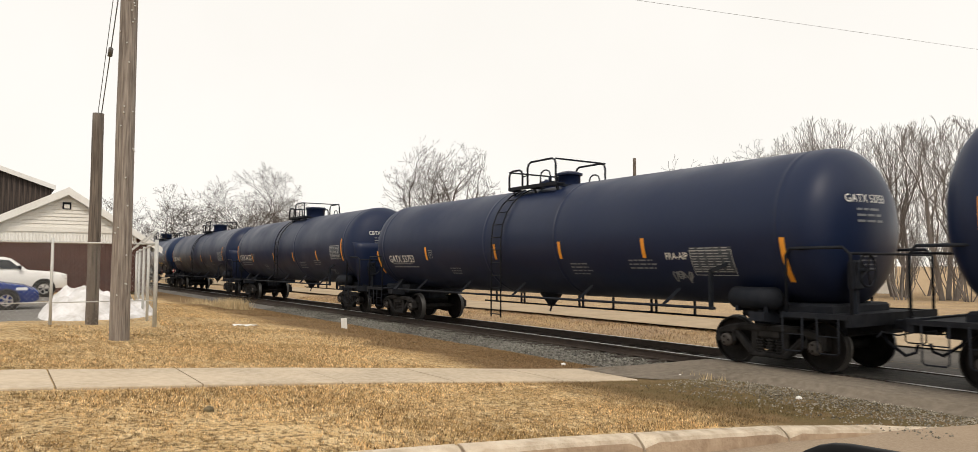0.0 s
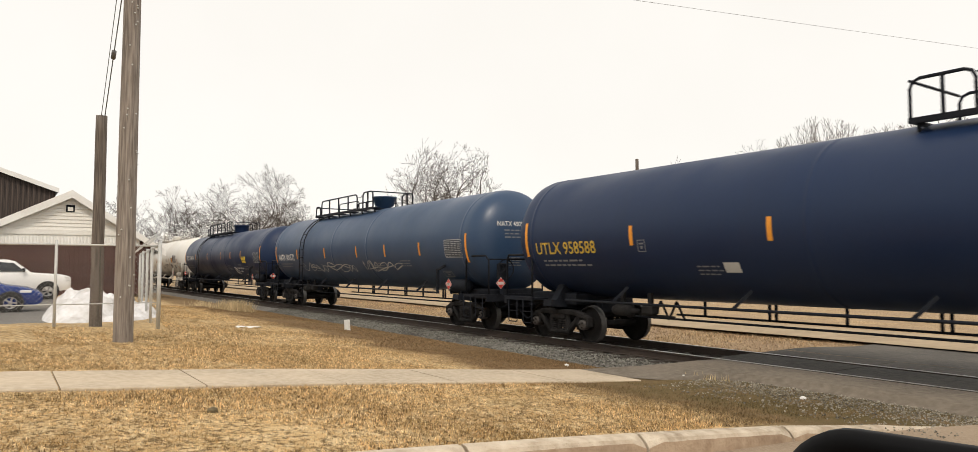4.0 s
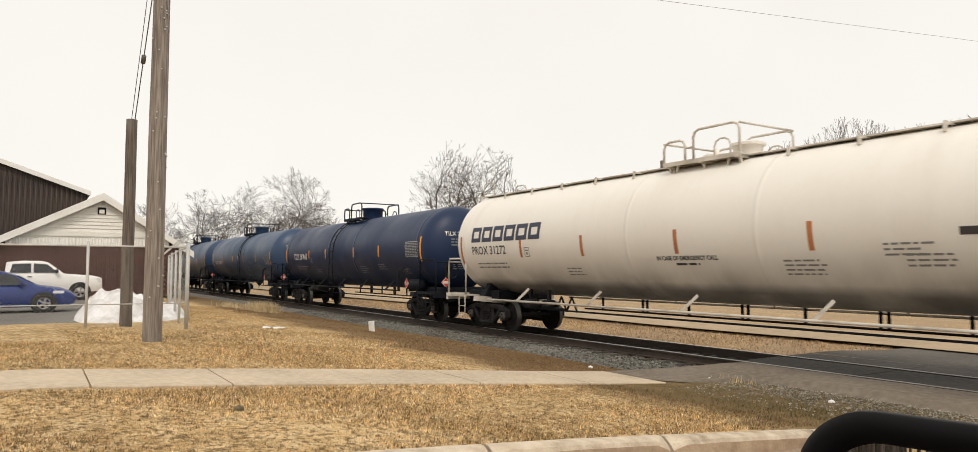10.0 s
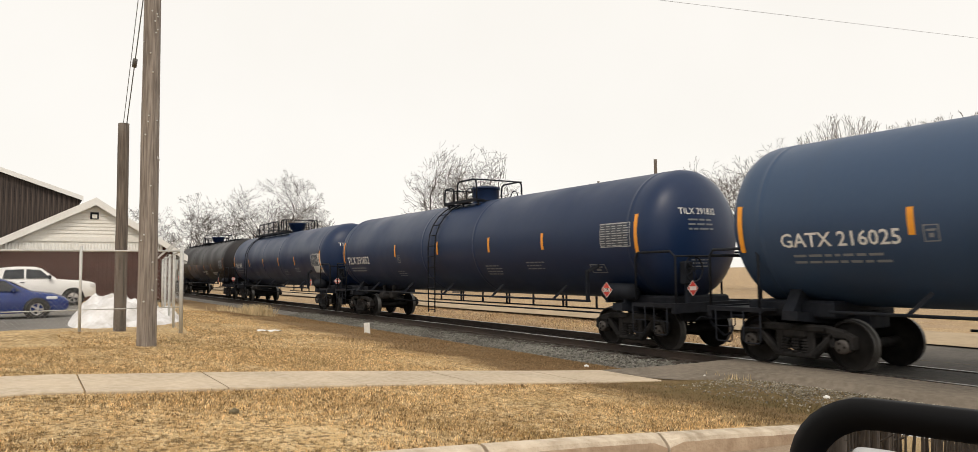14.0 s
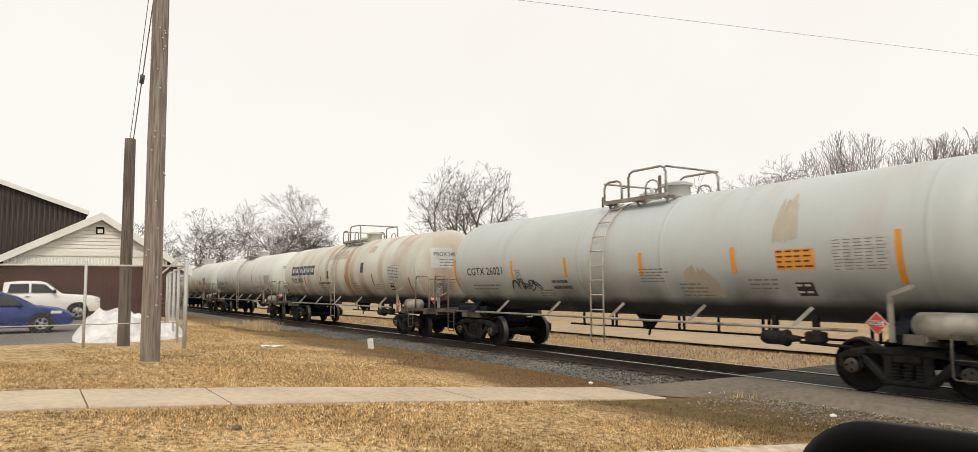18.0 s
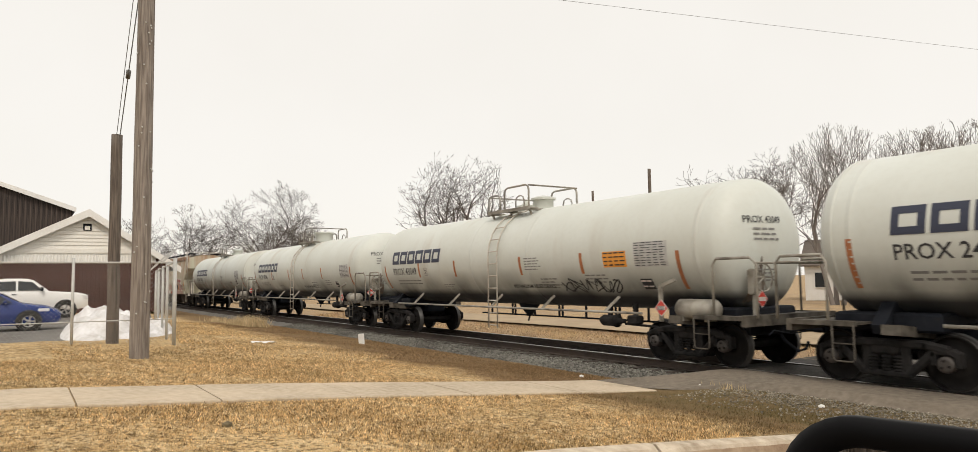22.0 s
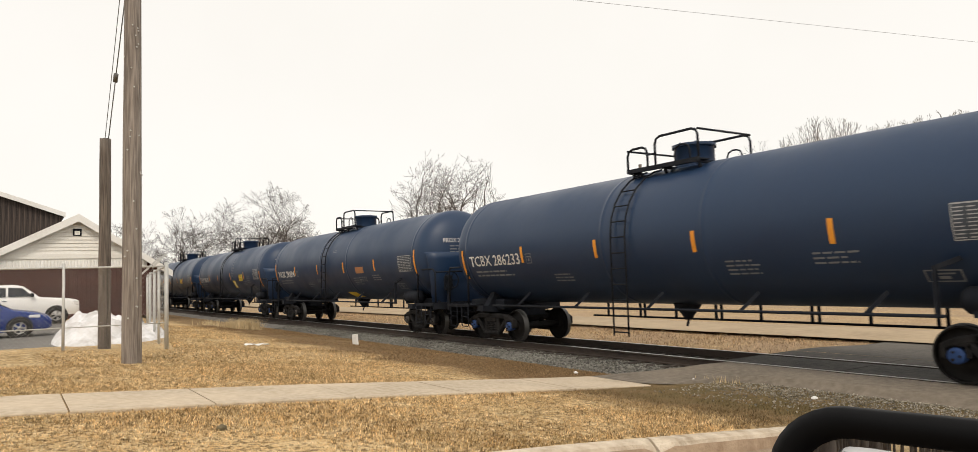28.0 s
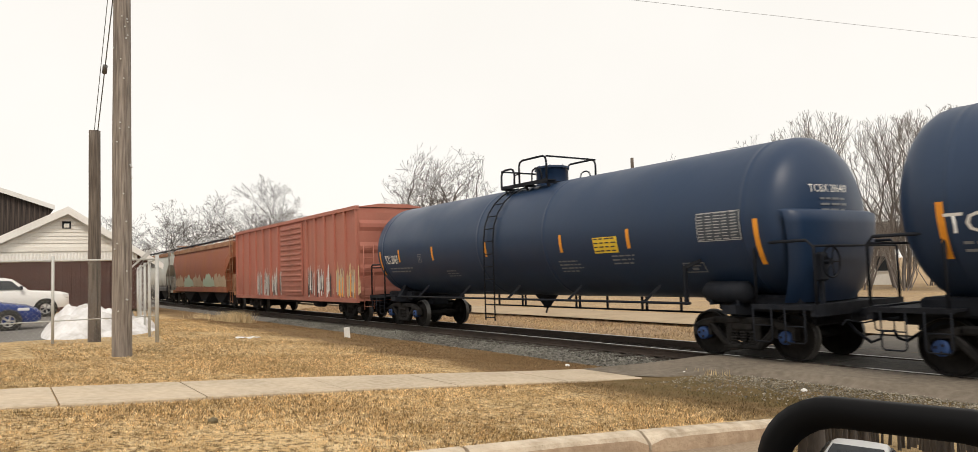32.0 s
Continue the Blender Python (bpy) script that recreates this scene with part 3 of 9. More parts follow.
    def sheet(self, pts_grid, mat=0, smooth=True):
        rows, cols = len(pts_grid), len(pts_grid[0])
        b = len(self.v)
        for row in pts_grid:
            self.v.extend(tuple(p) for p in row)
        for i in range(rows - 1):
            for j in range(cols - 1):
                a = b + i * cols + j
                self.face((a, a + 1, a + cols + 1, a + cols), mat, smooth)
        return self

    def mesh(self, name, mats):
        me = bpy.data.meshes.new(name)
        me.from_pydata(self.v, [], self.f)
        for m in mats if isinstance(mats, (list, tuple)) else [mats]:
            me.materials.append(m)
        me.polygons.foreach_set("material_index", self.m)
        me.polygons.foreach_set("use_smooth", self.s)
        me.update()
        bm = bmesh.new()
        bm.from_mesh(me)
        bmesh.ops.recalc_face_normals(bm, faces=bm.faces)
        bm.to_mesh(me)
        bm.free()
        return me


def part(name, me, parent, at=(0, 0, 0), turn=(0, 0, 0), label=""):
    """One mesh object under a thing or a part, in the parent's space."""
    ob = new(name, me)
    ob.parent = parent
    ob.matrix_basis = pose(*at, *turn)
    if label:
        ob["label"] = label
    return ob


def thing(name, me=None, at=(0, 0, 0), turn=(0, 0, 0), label="", category="", group="", kind=""):
    ob = new(name, me)
    ob.matrix_basis = pose(*at, *turn)
    return tagged(ob, label, category, group, kind)


MESHES = {}


def cached(key, make):
    if key not in MESHES:
        MESHES[key] = make()
    return MESHES[key]


def noise2(x, y, s=1.0):
    return noise.noise(Vector((x * s, y * s, 0.37)))


# ---- ground ----
SLOPE_Y = [-400, -30, -3, 0, 2, 4, 6, 7.5, 8.8, 9.8, 10.35, 11.0, 15.2, 17, 22, 60, 120, 4000]
SLOPE_Z = [-0.6, -0.25, 0.62, 0.60, 0.46, 0.31, 0.14, 0.01, -0.11, -0.21, -0.275, -0.45, -0.42, -0.22, -0.15, -0.1, 0.1, 0.4]
ROAD_X0, ROAD_X1 = -4.5, 4.6
# beside the foot crossing
VERGE_Z = [-0.6, -0.25, 0.62, 0.60, 0.46, 0.31, 0.14, 0.01, -0.09, -0.11, -0.42, -0.22, -0.15, -0.1, 0.1, 0.4]
VERGE_Y = [-400, -30, -3, 0, 2, 4, 6, 7.5, 8.8, 10.5, 11.2, 17, 22, 60, 120, 4000]


def slope_z(x, y):
    """Height of the turf; beside the foot crossing it keeps level up to the path."""
    f = np.clip((np.asarray(x, float) + 10.4) / 1.0, 0, 1)
    return np.interp(y, SLOPE_Y, SLOPE_Z) * (1 - f) + np.interp(y, VERGE_Y, VERGE_Z) * f


def lawn_z(x, y):
    return float(slope_z(x, y))


def road_z(x, y):
    base = float(np.interp(y, [-60, -18, -3, 0, 3, 6, 8.2, 10.2, 14.6, 17, 25, 80], [-0.6, -0.24, 0.42, 0.45, 0.22, -0.02, -0.12, -0.01, -0.01, -0.14, -0.2, -0.15]))
    return base


def ground_z(x, y):
    z = lawn_z(x, y)
    if x < -18 and y < 4:
        f = min(1.0, (-18 - x) / 6) * min(1.0, (4 - y) / 2)
        z += (0.24 - z) * f
    z += 0.02 * noise2(x, y, 0.5) + 0.012 * noise2(x, y, 2.1)
    if kerb_x(y) - 0.12 < x < ROAD_X1 + 0.05 and y < 90:
        z = min(z, road_z(x, y) - 0.12)
    return z


# kerb line along the lawn's edge, bending towards the railway
KERB = [(-4.8, -6.0), (-4.78, 0.0), (-4.75, 3.0), (-4.7, 5.0), (-4.62, 7.1), (-4.3, 8.6), (-3.8, 9.3), (-3.6, 9.7)]


def kerb_x(y):
    return float(np.interp(y, [p[1] for p in KERB], [p[0] for p in KERB]))


def axis_points(lo, hi, fine_lo, fine_hi, step):
    pts = list(np.arange(fine_lo, fine_hi + 1e-6, step))
    k, s = fine_lo, step
    while k > lo:
        s *= 1.35
        k -= s
        pts.insert(0, max(k, lo))
    k, s = fine_hi, step
    while k < hi:
        s *= 1.35
        k += s
        pts.append(min(k, hi))
    return pts


gx, gy = axis_points(-2500, 2500, -40, 8, 0.4), axis_points(-2500, 2500, -8, 26, 0.4)
gx = sorted([*gx, -4.97, -4.90, -4.82, -4.74, -4.66, -4.58, -4.5, -4.3, -4.1, -3.9])
gs = Shape().sheet([[(x, y, ground_z(x, y)) for x in gx] for y in gy])
ground = thing("ground", gs.mesh("ground", M["grass"]), label="dormant straw-coloured lawn sloping down to the railway", category="ground", kind="structure")

# road with its crossing
rs = Shape()
ry = list(np.arange(-60, 90, 0.5))
rs.sheet([[(x, y, road_z(x, y) + 0.05 * (1 - abs(2 * (x - ROAD_X0) / (ROAD_X1 - ROAD_X0) - 1)) * 0.5) for x in np.linspace(kerb_x(y) - 0.06, ROAD_X1, 12)] for y in ry])
road = thing("road", rs.mesh("road", M["asphalt"]), label="worn grey asphalt road crossing the railway", category="road", kind="structure")

# kerb stones
kerb = thing("kerb", None, label="worn pale concrete kerb beside the lawn", category="kerb", kind="structure")
cuts = [-6, -3.6, -1.2, 1.0, 3.05, 4.95, 7.1, 9.3]
for y0, y1 in zip(cuts, cuts[1:]):
    ks = Shape()
    rings = []
    for y in np.linspace(y0 + 0.018, y1 - 0.018, 13):
        x = kerb_x(y)
        chip = 0.018 * max(0.0, noise2(y, 9.1, 3.3)) + 0.06 * max(0.0, 1 - min(y - y0, y1 - y) / 0.10)
        z = lawn_z(x, y) + 0.015
        b = -0.25
        rings.append([(x + 0.045, y, z + b), (x + 0.03 + 0.006 * noise2(y, 1, 4), y, z - 0.05 - chip), (x + 0.012 - chip * 0.4, y, z - 0.016 - chip * 0.7), (x - 0.03 - chip, y, z + 0.006 * noise2(y, 3, 5)), (x - 0.15, y, z + 0.004), (x - 0.17, y, z - 0.02), (x - 0.17, y, z + b)])
    ks.sheet(rings, smooth=False)
    n = len(rings[0])
    ks.m = [1 if k % (n - 1) == 0 else 0 for k in range(len(ks.f))]
    ks.face([k for k in range(n)]), ks.face([len(ks.v) - n + k for k in range(n)])
    part("kerb_stone", ks.mesh("kerb_stone", [M["kerb"], M["kerbface"]]), kerb)

# sidewalk slabs
pavement = thing("pavement", None, label="pale concrete sidewalk of square slabs through the lawn", category="sidewalk", kind="structure")
WALK_X = -8.4
walk_cuts = [-5.4, -3.9, -2.4, -0.92, 0.51, 1.92, 3.58, 5.2, 7.16, 8.78]
for i, (y0, y1) in enumerate(zip(walk_cuts, walk_cuts[1:])):
    ss = Shape()
    x0 = WALK_X
    g = 0.010
    tilt = 0.008 * noise2(i, 7.7, 3.1)
    rows = []
    for y in np.linspace(y0 + g, y1 - g, 5):
        z = lawn_z(x0, y) + 0.03 + tilt
        if y > 8.0:
            z = max(z, -0.10 + 0.02 * (y - 8))
        rows.append([(x0, y, z - 0.12), (x0, y, z - 0.012), (x0 - 0.012, y, z), (x0 - 1.488, y, z), (x0 - 1.5, y, z - 0.012), (x0 - 1.5, y, z - 0.12)])
    ss.sheet(rows, smooth=False)
    ss.face(range(6)), ss.face([len(ss.v) - 6 + k for k in range(6)])
    part("slab", ss.mesh("slab", M["concrete"]), pavement)

# asphalt apron of the foot crossing, from the last slab over the track and along to the road
rows = []
for x in list(np.arange(-9.9, 6.1, 0.4)):
    y0 = float(np.interp(x, [-9.9, -8.4, -8.2, -7.8, -6.7, -5.3, 6], [8.8, 8.8, 9.3, 10.15, 10.3, 10.25, 10.0]))
    y1 = TRACK_Y - 0.83
    if x < -9.2:
        y1 = min(y1, float(np.interp(x, [-9.9, -9.6, -9.2], [8.9, 9.7, 10.5])))
    row = []
    for f in np.linspace(0, 1, 9):
        y = y0 + (y1 - y0) * f
        z = float(np.interp(y, [8.7, 9.4, 10.2, 10.6, 11.0, 11.65], [lawn_z(0, 8.8) + 0.03, -0.07, -0.02, 0.015, 0.02, -0.008]))
        if f < 0.02 and x > -8.0:
            z -= 0.09
        row.append((x, y + 0.03 * noise2(x, y, 1.7), z + 0.008 * noise2(x, y, 0.9)))
    rows.append(row)
apron = thing("asphalt_apron", Shape().sheet(rows).mesh("asphalt_apron", M["panel"]), label="patched tan-grey asphalt path up to the railway crossing", category="path", kind="structure")
crossing = thing("crossing_panels", None, label="dark crossing panels between the rails", category="crossing", kind="structure")
for x0 in np.arange(-9.4, 6.0, 2.44):
    for y, w in ((TRACK_Y, 1.30), (TRACK_Y + 1.30, 0.9)):
        part("crossing_panel", Shape().box((2.42, w, 0.12), (x0 + 1.22, y, -0.075), chamfer=0.012).mesh("crossing_panel", M["rubber"] if w > 1 else M["crossing"]), crossing)
far = Shape().sheet([[(x, y, float(np.interp(y, [14.2, 15.2, 17, 21], [-0.015, -0.02, -0.13, -0.16]))) for x in np.arange(-9.4, 6.1, 0.6)] for y in (14.25, 14.8, 15.4, 16.2, 17.2, 18.4)])
thing("far_apron", far.mesh("far_apron", M["crossing"]), label="worn asphalt beyond the railway crossing", category="path", kind="structure")
lane = Shape().sheet([[(x, y + 0.25 * noise2(x, y, 0.15), -0.10 + 0.03 * (1 - abs(y - 19.7) / 1.7)) for y in (18.0, 18.9, 19.7, 20.5, 21.4)] for x in axis_points(-300, 60, -60, 10, 2.0)])
thing("lane", lane.mesh("lane", M["lane"]), label="pale grey lane running beside the railway", category="lane", kind="structure")

# ---- railway ----
track = thing("railway_track", None, label="single railway track on grey ballast", category="railway track", kind="structure")
bs = Shape()
bx = axis_points(-900, 500, -60, 14, 0.5)
prof = [(-2.95, -0.45), (-2.2, -0.31), (-1.4, -0.205), (0, -0.215), (1.4, -0.205), (2.2, -0.31), (2.95, -0.45)]
bs.sheet([[(x, TRACK_Y + dy + 0.08 * noise2(x, dy, 0.8), dz + (0.02 * noise2(x, dy, 3.0) if abs(dy) < 2.5 else 0)) for dy, dz in prof] for x in bx])
BED = prof
part("ballast_bed", bs.mesh("ballast_bed", M["ballast"]), track)
RAIL = [(-0.07, -0.172), (0.07, -0.172), (0.07, -0.16), (0.012, -0.145), (0.01, -0.045), (0.036, -0.035), (0.036, -0.006), (0.028, 0.0), (-0.028, 0.0), (-0.036, -0.006), (-0.036, -0.035), (-0.01, -0.045), (-0.012, -0.145), (-0.07, -0.16)]
for side in (-0.7525, 0.7525):
    s = Shape()
    x0, x1 = -900.0, 500.0
    for x in (x0, x1):
        s.v.extend((x, TRACK_Y + side + u, w) for u, w in RAIL)
    n = len(RAIL)
    for k in range(n):
        s.face((k, (k + 1) % n, n + (k + 1) % n, n + k), 1 if k in (6, 7, 8) else 0)
    part("rail", s.mesh("rail", [M["rail"], M["railtop"]]), track)


def tie_mesh(seed):
    rnd = random.Random(seed)
    s = Shape().box((0.23, 2.59, 0.16), (0, 0, -0.255), chamfer=0.015)
    s.v = [(x + rnd.uniform(-0.008, 0.008), y + rnd.uniform(-0.03, 0.03), z + rnd.uniform(-0.006, 0.006)) for x, y, z in s.v]
    for y in (-0.7525, 0.7525):
        s.box((0.19, 0.33, 0.02), (0, y, -0.172))
        for dx, dy in ((-0.06, -0.11), (0.06, 0.11)):
            s.box((0.03, 0.03, 0.03), (dx, y + dy, -0.155))
    return s.mesh("tie", M["tie"])


TIES = [tie_mesh(k) for k in range(4)]
rt = random.Random(5)
for k in range(150):
    part("tie", TIES[k % 4], track, (-70 + 0.505 * k + rt.uniform(-0.02, 0.02), TRACK_Y + rt.uniform(-0.04, 0.04), rt.uniform(-0.008, 0.008)), (0, 0, rt.uniform(-1.2, 1.2)))


# ---- railway cars ----
AXLE = 0.89
WHEEL_R = 0.43


def wheelset_mesh(cap):
    s = Shape()
    for k in (-1, 1):
        prof = [(0.0, 0.10), (0.05, 0.13), (0.055, 0.19), (0.02, 0.24), (-0.015, 0.38), (0.0, 0.395), (0.075, 0.395), (0.075, 0.424), (0.07, WHEEL_R), (-0.045, 0.434), (-0.06, 0.458), (-0.068, 0.458), (-0.068, 0.40), (-0.045, 0.39), (-0.06, 0.2), (-0.10, 0.14), (-0.10, 0.09)]
        mats = [0] * 7 + [1, 1, 1, 0] + [0] * 5
        s.lathe([(k * (0.752 + a), r) for a, r in prof], "y", seg=28, mat=mats, sharp=(5, 6, 7, 9, 10, 11))
    s.lathe([(-0.99, 0.0), (-0.99, 0.08), (-0.65, 0.095), (-0.6, 0.085), (0.6, 0.085), (0.65, 0.095), (0.99, 0.08), (0.99, 0.0)], "y", seg=14)
    for k in (-1, 1):
        s.lathe([(k * 0.90, 0.115), (k * 1.03, 0.125), (k * 1.075, 0.12), (k * 1.085, 0.075), (k * 1.085, 0.0)], "y", seg=14, mat=2)
        for j in range(3):
            a = 2 * math.pi * j / 3
            s.box((0.035, 0.03, 0.035), (0.062 * math.cos(a), k * 1.09, 0.062 * math.sin(a)), mat=0)
    return s.mesh("wheelset", [M["wheel"], M["tread"], cap])


def side_frame_mesh():
    s = Shape()
    w = 0.15
    s.bar((-0.62, 0, 0.70), (0.62, 0, 0.70), w, 0.13, chamfer=0.03)
    for k in (-1, 1):
        s.bar((k * 0.58, 0, 0.70), (k * 0.93, 0, 0.63), w, 0.13, chamfer=0.03)
        s.bar((k * 0.93, 0, 0.63), (k * 1.08, 0, 0.55), w * 0.9, 0.12, chamfer=0.03)
        s.bar((k * 0.72, 0, 0.60), (k * 0.34, 0, 0.235), w, 0.125, chamfer=0.03)
        s.bar((k * 0.30, 0, 0.26), (k * 0.30, 0, 0.68), w, 0.085, chamfer=0.02)
        s.box((0.07, w, 0.24), (k * (AXLE - 0.17), 0, 0.52), chamfer=0.02)
        s.box((0.07, w, 0.24), (k * (AXLE + 0.17), 0, 0.50), chamfer=0.02)
        s.box((0.30, w * 0.9, 0.07), (k * AXLE, 0, 0.60), chamfer=0.02)
    s.bar((-0.40, 0, 0.225), (0.40, 0, 0.225), w, 0.10, chamfer=0.03)
    s.box((0.10, 0.02, 0.06), (-0.06, -w / 2 - 0.01, 0.71))
    return s.mesh("side_frame", M["truck"])


def spring_mesh():
    prof = [(0.27, 0.0)]
    for k in range(5):
        z = 0.285 + 0.05 * k
        prof += [(z - 0.02, 0.045), (z - 0.012, 0.08), (z + 0.012, 0.08), (z + 0.02, 0.045)]
    prof += [(0.52, 0.0)]
    return Shape().lathe(prof, "z", seg=10).mesh("spring", M["truck"])


def bolster_mesh():
    s = Shape()
    s.box((0.42, 2.1, 0.20), (0, 0, 0.60), chamfer=0.05)
    s.lathe([(0.70, 0.0), (0.70, 0.2), (0.80, 0.2), (0.80, 0.0)], "z", seg=16)
    for k in (-1, 1):
        s.bar((k * 0.48, -0.75, 0.36), (k * 0.48, 0.75, 0.36), 0.06, 0.16)
        for y in (-0.75, 0.75):
            s.box((0.07, 0.10, 0.30), (k * 0.42, y, 0.42))
    return s.mesh("bogie", M["truck"])


WHEELSETS = {"front": [], "rear": []}


def add_bogie(car, x, caps="cap"):
    b = part("bogie", cached("bolster", bolster_mesh), car, (x, 0, 0), label="grimy cast-steel bogie")
    for y in (-0.99, 0.99):
        part("side_frame", cached("side_frame", side_frame_mesh), b, (0, y, 0))
        for x2 in (-0.19, 0.0, 0.19):
            part("spring", cached("spring", spring_mesh), b, (x2, y, 0))
    for key, dx in (("front", AXLE), ("rear", -AXLE)):
        w = part("wheelset", cached("wheelset_" + caps, lambda: wheelset_mesh(M[caps])), b, (dx, 0, WHEEL_R))
        WHEELSETS[key].append(w)
    return b


def coupler_mesh():
    s = Shape()
    s.box((0.75, 0.16, 0.15), (-0.40, 0, 0.85), chamfer=0.02)
    s.box((0.26, 0.30, 0.26), (-0.06, 0.02, 0.85), chamfer=0.05)
    s.box((0.14, 0.12, 0.24), (0.08, -0.10, 0.85), chamfer=0.03)
    s.tube([(-0.55, -0.25, 0.80), (-0.35, -0.27, 0.55), (-0.10, -0.24, 0.36), (0.03, -0.18, 0.42), (0.06, -0.16, 0.55)], 0.028, 6)
    s.tube([(-0.10, 0.0, 0.72), (-0.12, -0.45, 0.70), (-0.14, -0.9, 0.78), (-0.14, -1.05, 0.70)], 0.014, 5)
    return s.mesh("coupler", M["frame"])


def wrap(me, x0, z0, R, zc, lift=0.006):
    """Lays a flat mesh (x along, y up) on the near side of a tank; x0, z0 is where its origin comes to lie."""
    a0 = math.asin(max(-1, min(1, (z0 - zc) / R)))
    r = R + lift
    for v in me.vertices:
        a = a0 + v.co.y / R
        out = v.co.z
        v.co = (x0 + v.co.x, -(r + out) * math.cos(a), zc + (r + out) * math.sin(a))
    me.update()
    return me


def flat(me, x0, z0, y):
    for v in me.vertices:
        v.co = (x0 + v.co.x, y - v.co.z, z0 + v.co.y)
    me.update()
    return me


def text_mesh(body, size, mat, squeeze=1.0, bold=0.0, spacing=1.0):
    cu = bpy.data.curves.new("lettering", "FONT")
    cu.body, cu.size, cu.offset, cu.space_character = body, size, bold, spacing
    cu.resolution_u = 2
    ob = bpy.data.objects.new("lettering", cu)
    me = bpy.data.meshes.new_from_object(ob)
    bpy.data.objects.remove(ob)
    bpy.data.curves.remove(cu)
    for v in me.vertices:
        v.co.x *= squeeze
    me.materials.clear()
    me.materials.append(M[mat])
    return me


def split_strip(s, x0, x1, y0, y1, mat=0, n=None):
    """A flat strip cut in rows so that it can follow a curve."""
    n = n or max(1, int((y1 - y0) / 0.10))
    s.sheet([[(x0, y0 + (y1 - y0) * k / n, 0), (x1, y0 + (y1 - y0) * k / n, 0)] for k in range(n + 1)], mat, False)



def bars_mesh(lines, width, height, mat, seed=0, gap=0.62, words=True):
    """Rows of short bars in place of writing too small to read; the origin is the upper left corner."""
    rnd = random.Random(seed)
    s = Shape()
    step = height / max(1, lines)
    for k in range(lines):
        x, y = 0.0, -k * step
        end = width * rnd.uniform(0.72, 1.0)
        while x < end - 0.02:
            w = min(rnd.uniform(0.5, 1.6) * step * 1.6, end - x) if words else end
            split_strip(s, x, x + w, y - step * (1 - gap), y, n=1)
            x += w + step * 0.4
    return s.mesh("small_print", M[mat])


def panel_mesh(w, h, mat):
    s = Shape()
    split_strip(s, 0, w, -h, 0)
    return s.mesh("data_plate", M[mat])


def print_mesh(w, h, mat, rows=6, cols=4, seed=0):
    """Rows of small bars, the print of a data plate."""
    rnd = random.Random(seed)
    s = Shape()
    for k in range(rows):
        y = -h * (k + 0.25) / rows
        x = 0.03 * w
        for c in range(cols):
            ww = (w * 0.94 / cols) * rnd.uniform(0.55, 0.92)
            split_strip(s, x, x + ww, y - h / rows * 0.30, y, n=1)
            x += w * 0.94 / cols
    return s.mesh("plate_print", M[mat])


def data_plate(car, name, w, h, back, ink, rows, cols, seed, x, z, R, zc, label=""):
    p = decal(car, name, panel_mesh(w, h, back), x, z, R, zc, 0.005, label)
    q = part("plate_print", wrap(print_mesh(w, h, ink, rows, cols, seed), x, z, R, zc, 0.009), p)
    q["kind"] = "stuff"


def frame_mesh(w, h, mat, t=0.025):
    s = Shape()
    split_strip(s, 0, w, 0, t, n=1), split_strip(s, 0, w, h - t, h, n=1)
    split_strip(s, 0, t, t, h - t), split_strip(s, w - t, w, t, h - t)
    if w < 0.8:
        split_strip(s, w * 0.35, w * 0.65, h * 0.25, h * 0.5, n=1), split_strip(s, w * 0.2, w * 0.8, h * 0.62, h * 0.75, n=1)
    return s.mesh("stencil_box", M[mat])


def stripe_mesh(w, h, mat):
    s = Shape()
    split_strip(s, -w / 2, w / 2, 0, h, n=max(2, int(h / 0.08)))
    return s.mesh("reflective_stripe", M[mat])



def logo_mesh(width, height, mat):
    """A fleet owner's mark as six plain blocks with slots."""
    s = Shape()
    n, gap = 6, 0.14
    w = width / (n + (n - 1) * gap)
    t = height * 0.27
    lean = height * 0.06
    for k in range(n):
        x = k * w * (1 + gap)
        cells = [(x, x + w, height - t, height), (x, x + t, t, height - t), (x + w - t, x + w, t, height - t), (x, x + w, 0, t)]
        for x0, x1, y0, y1 in cells:
            b = len(s.v)
            m = 2
            s.sheet([[(x0 + lean * (y0 + (y1 - y0) * j / m) / height, y0 + (y1 - y0) * j / m, 0), (x1 + lean * (y0 + (y1 - y0) * j / m) / height, y0 + (y1 - y0) * j / m, 0)] for j in range(m + 1)], 0, False)
    return s.mesh("owner_mark", M[mat])


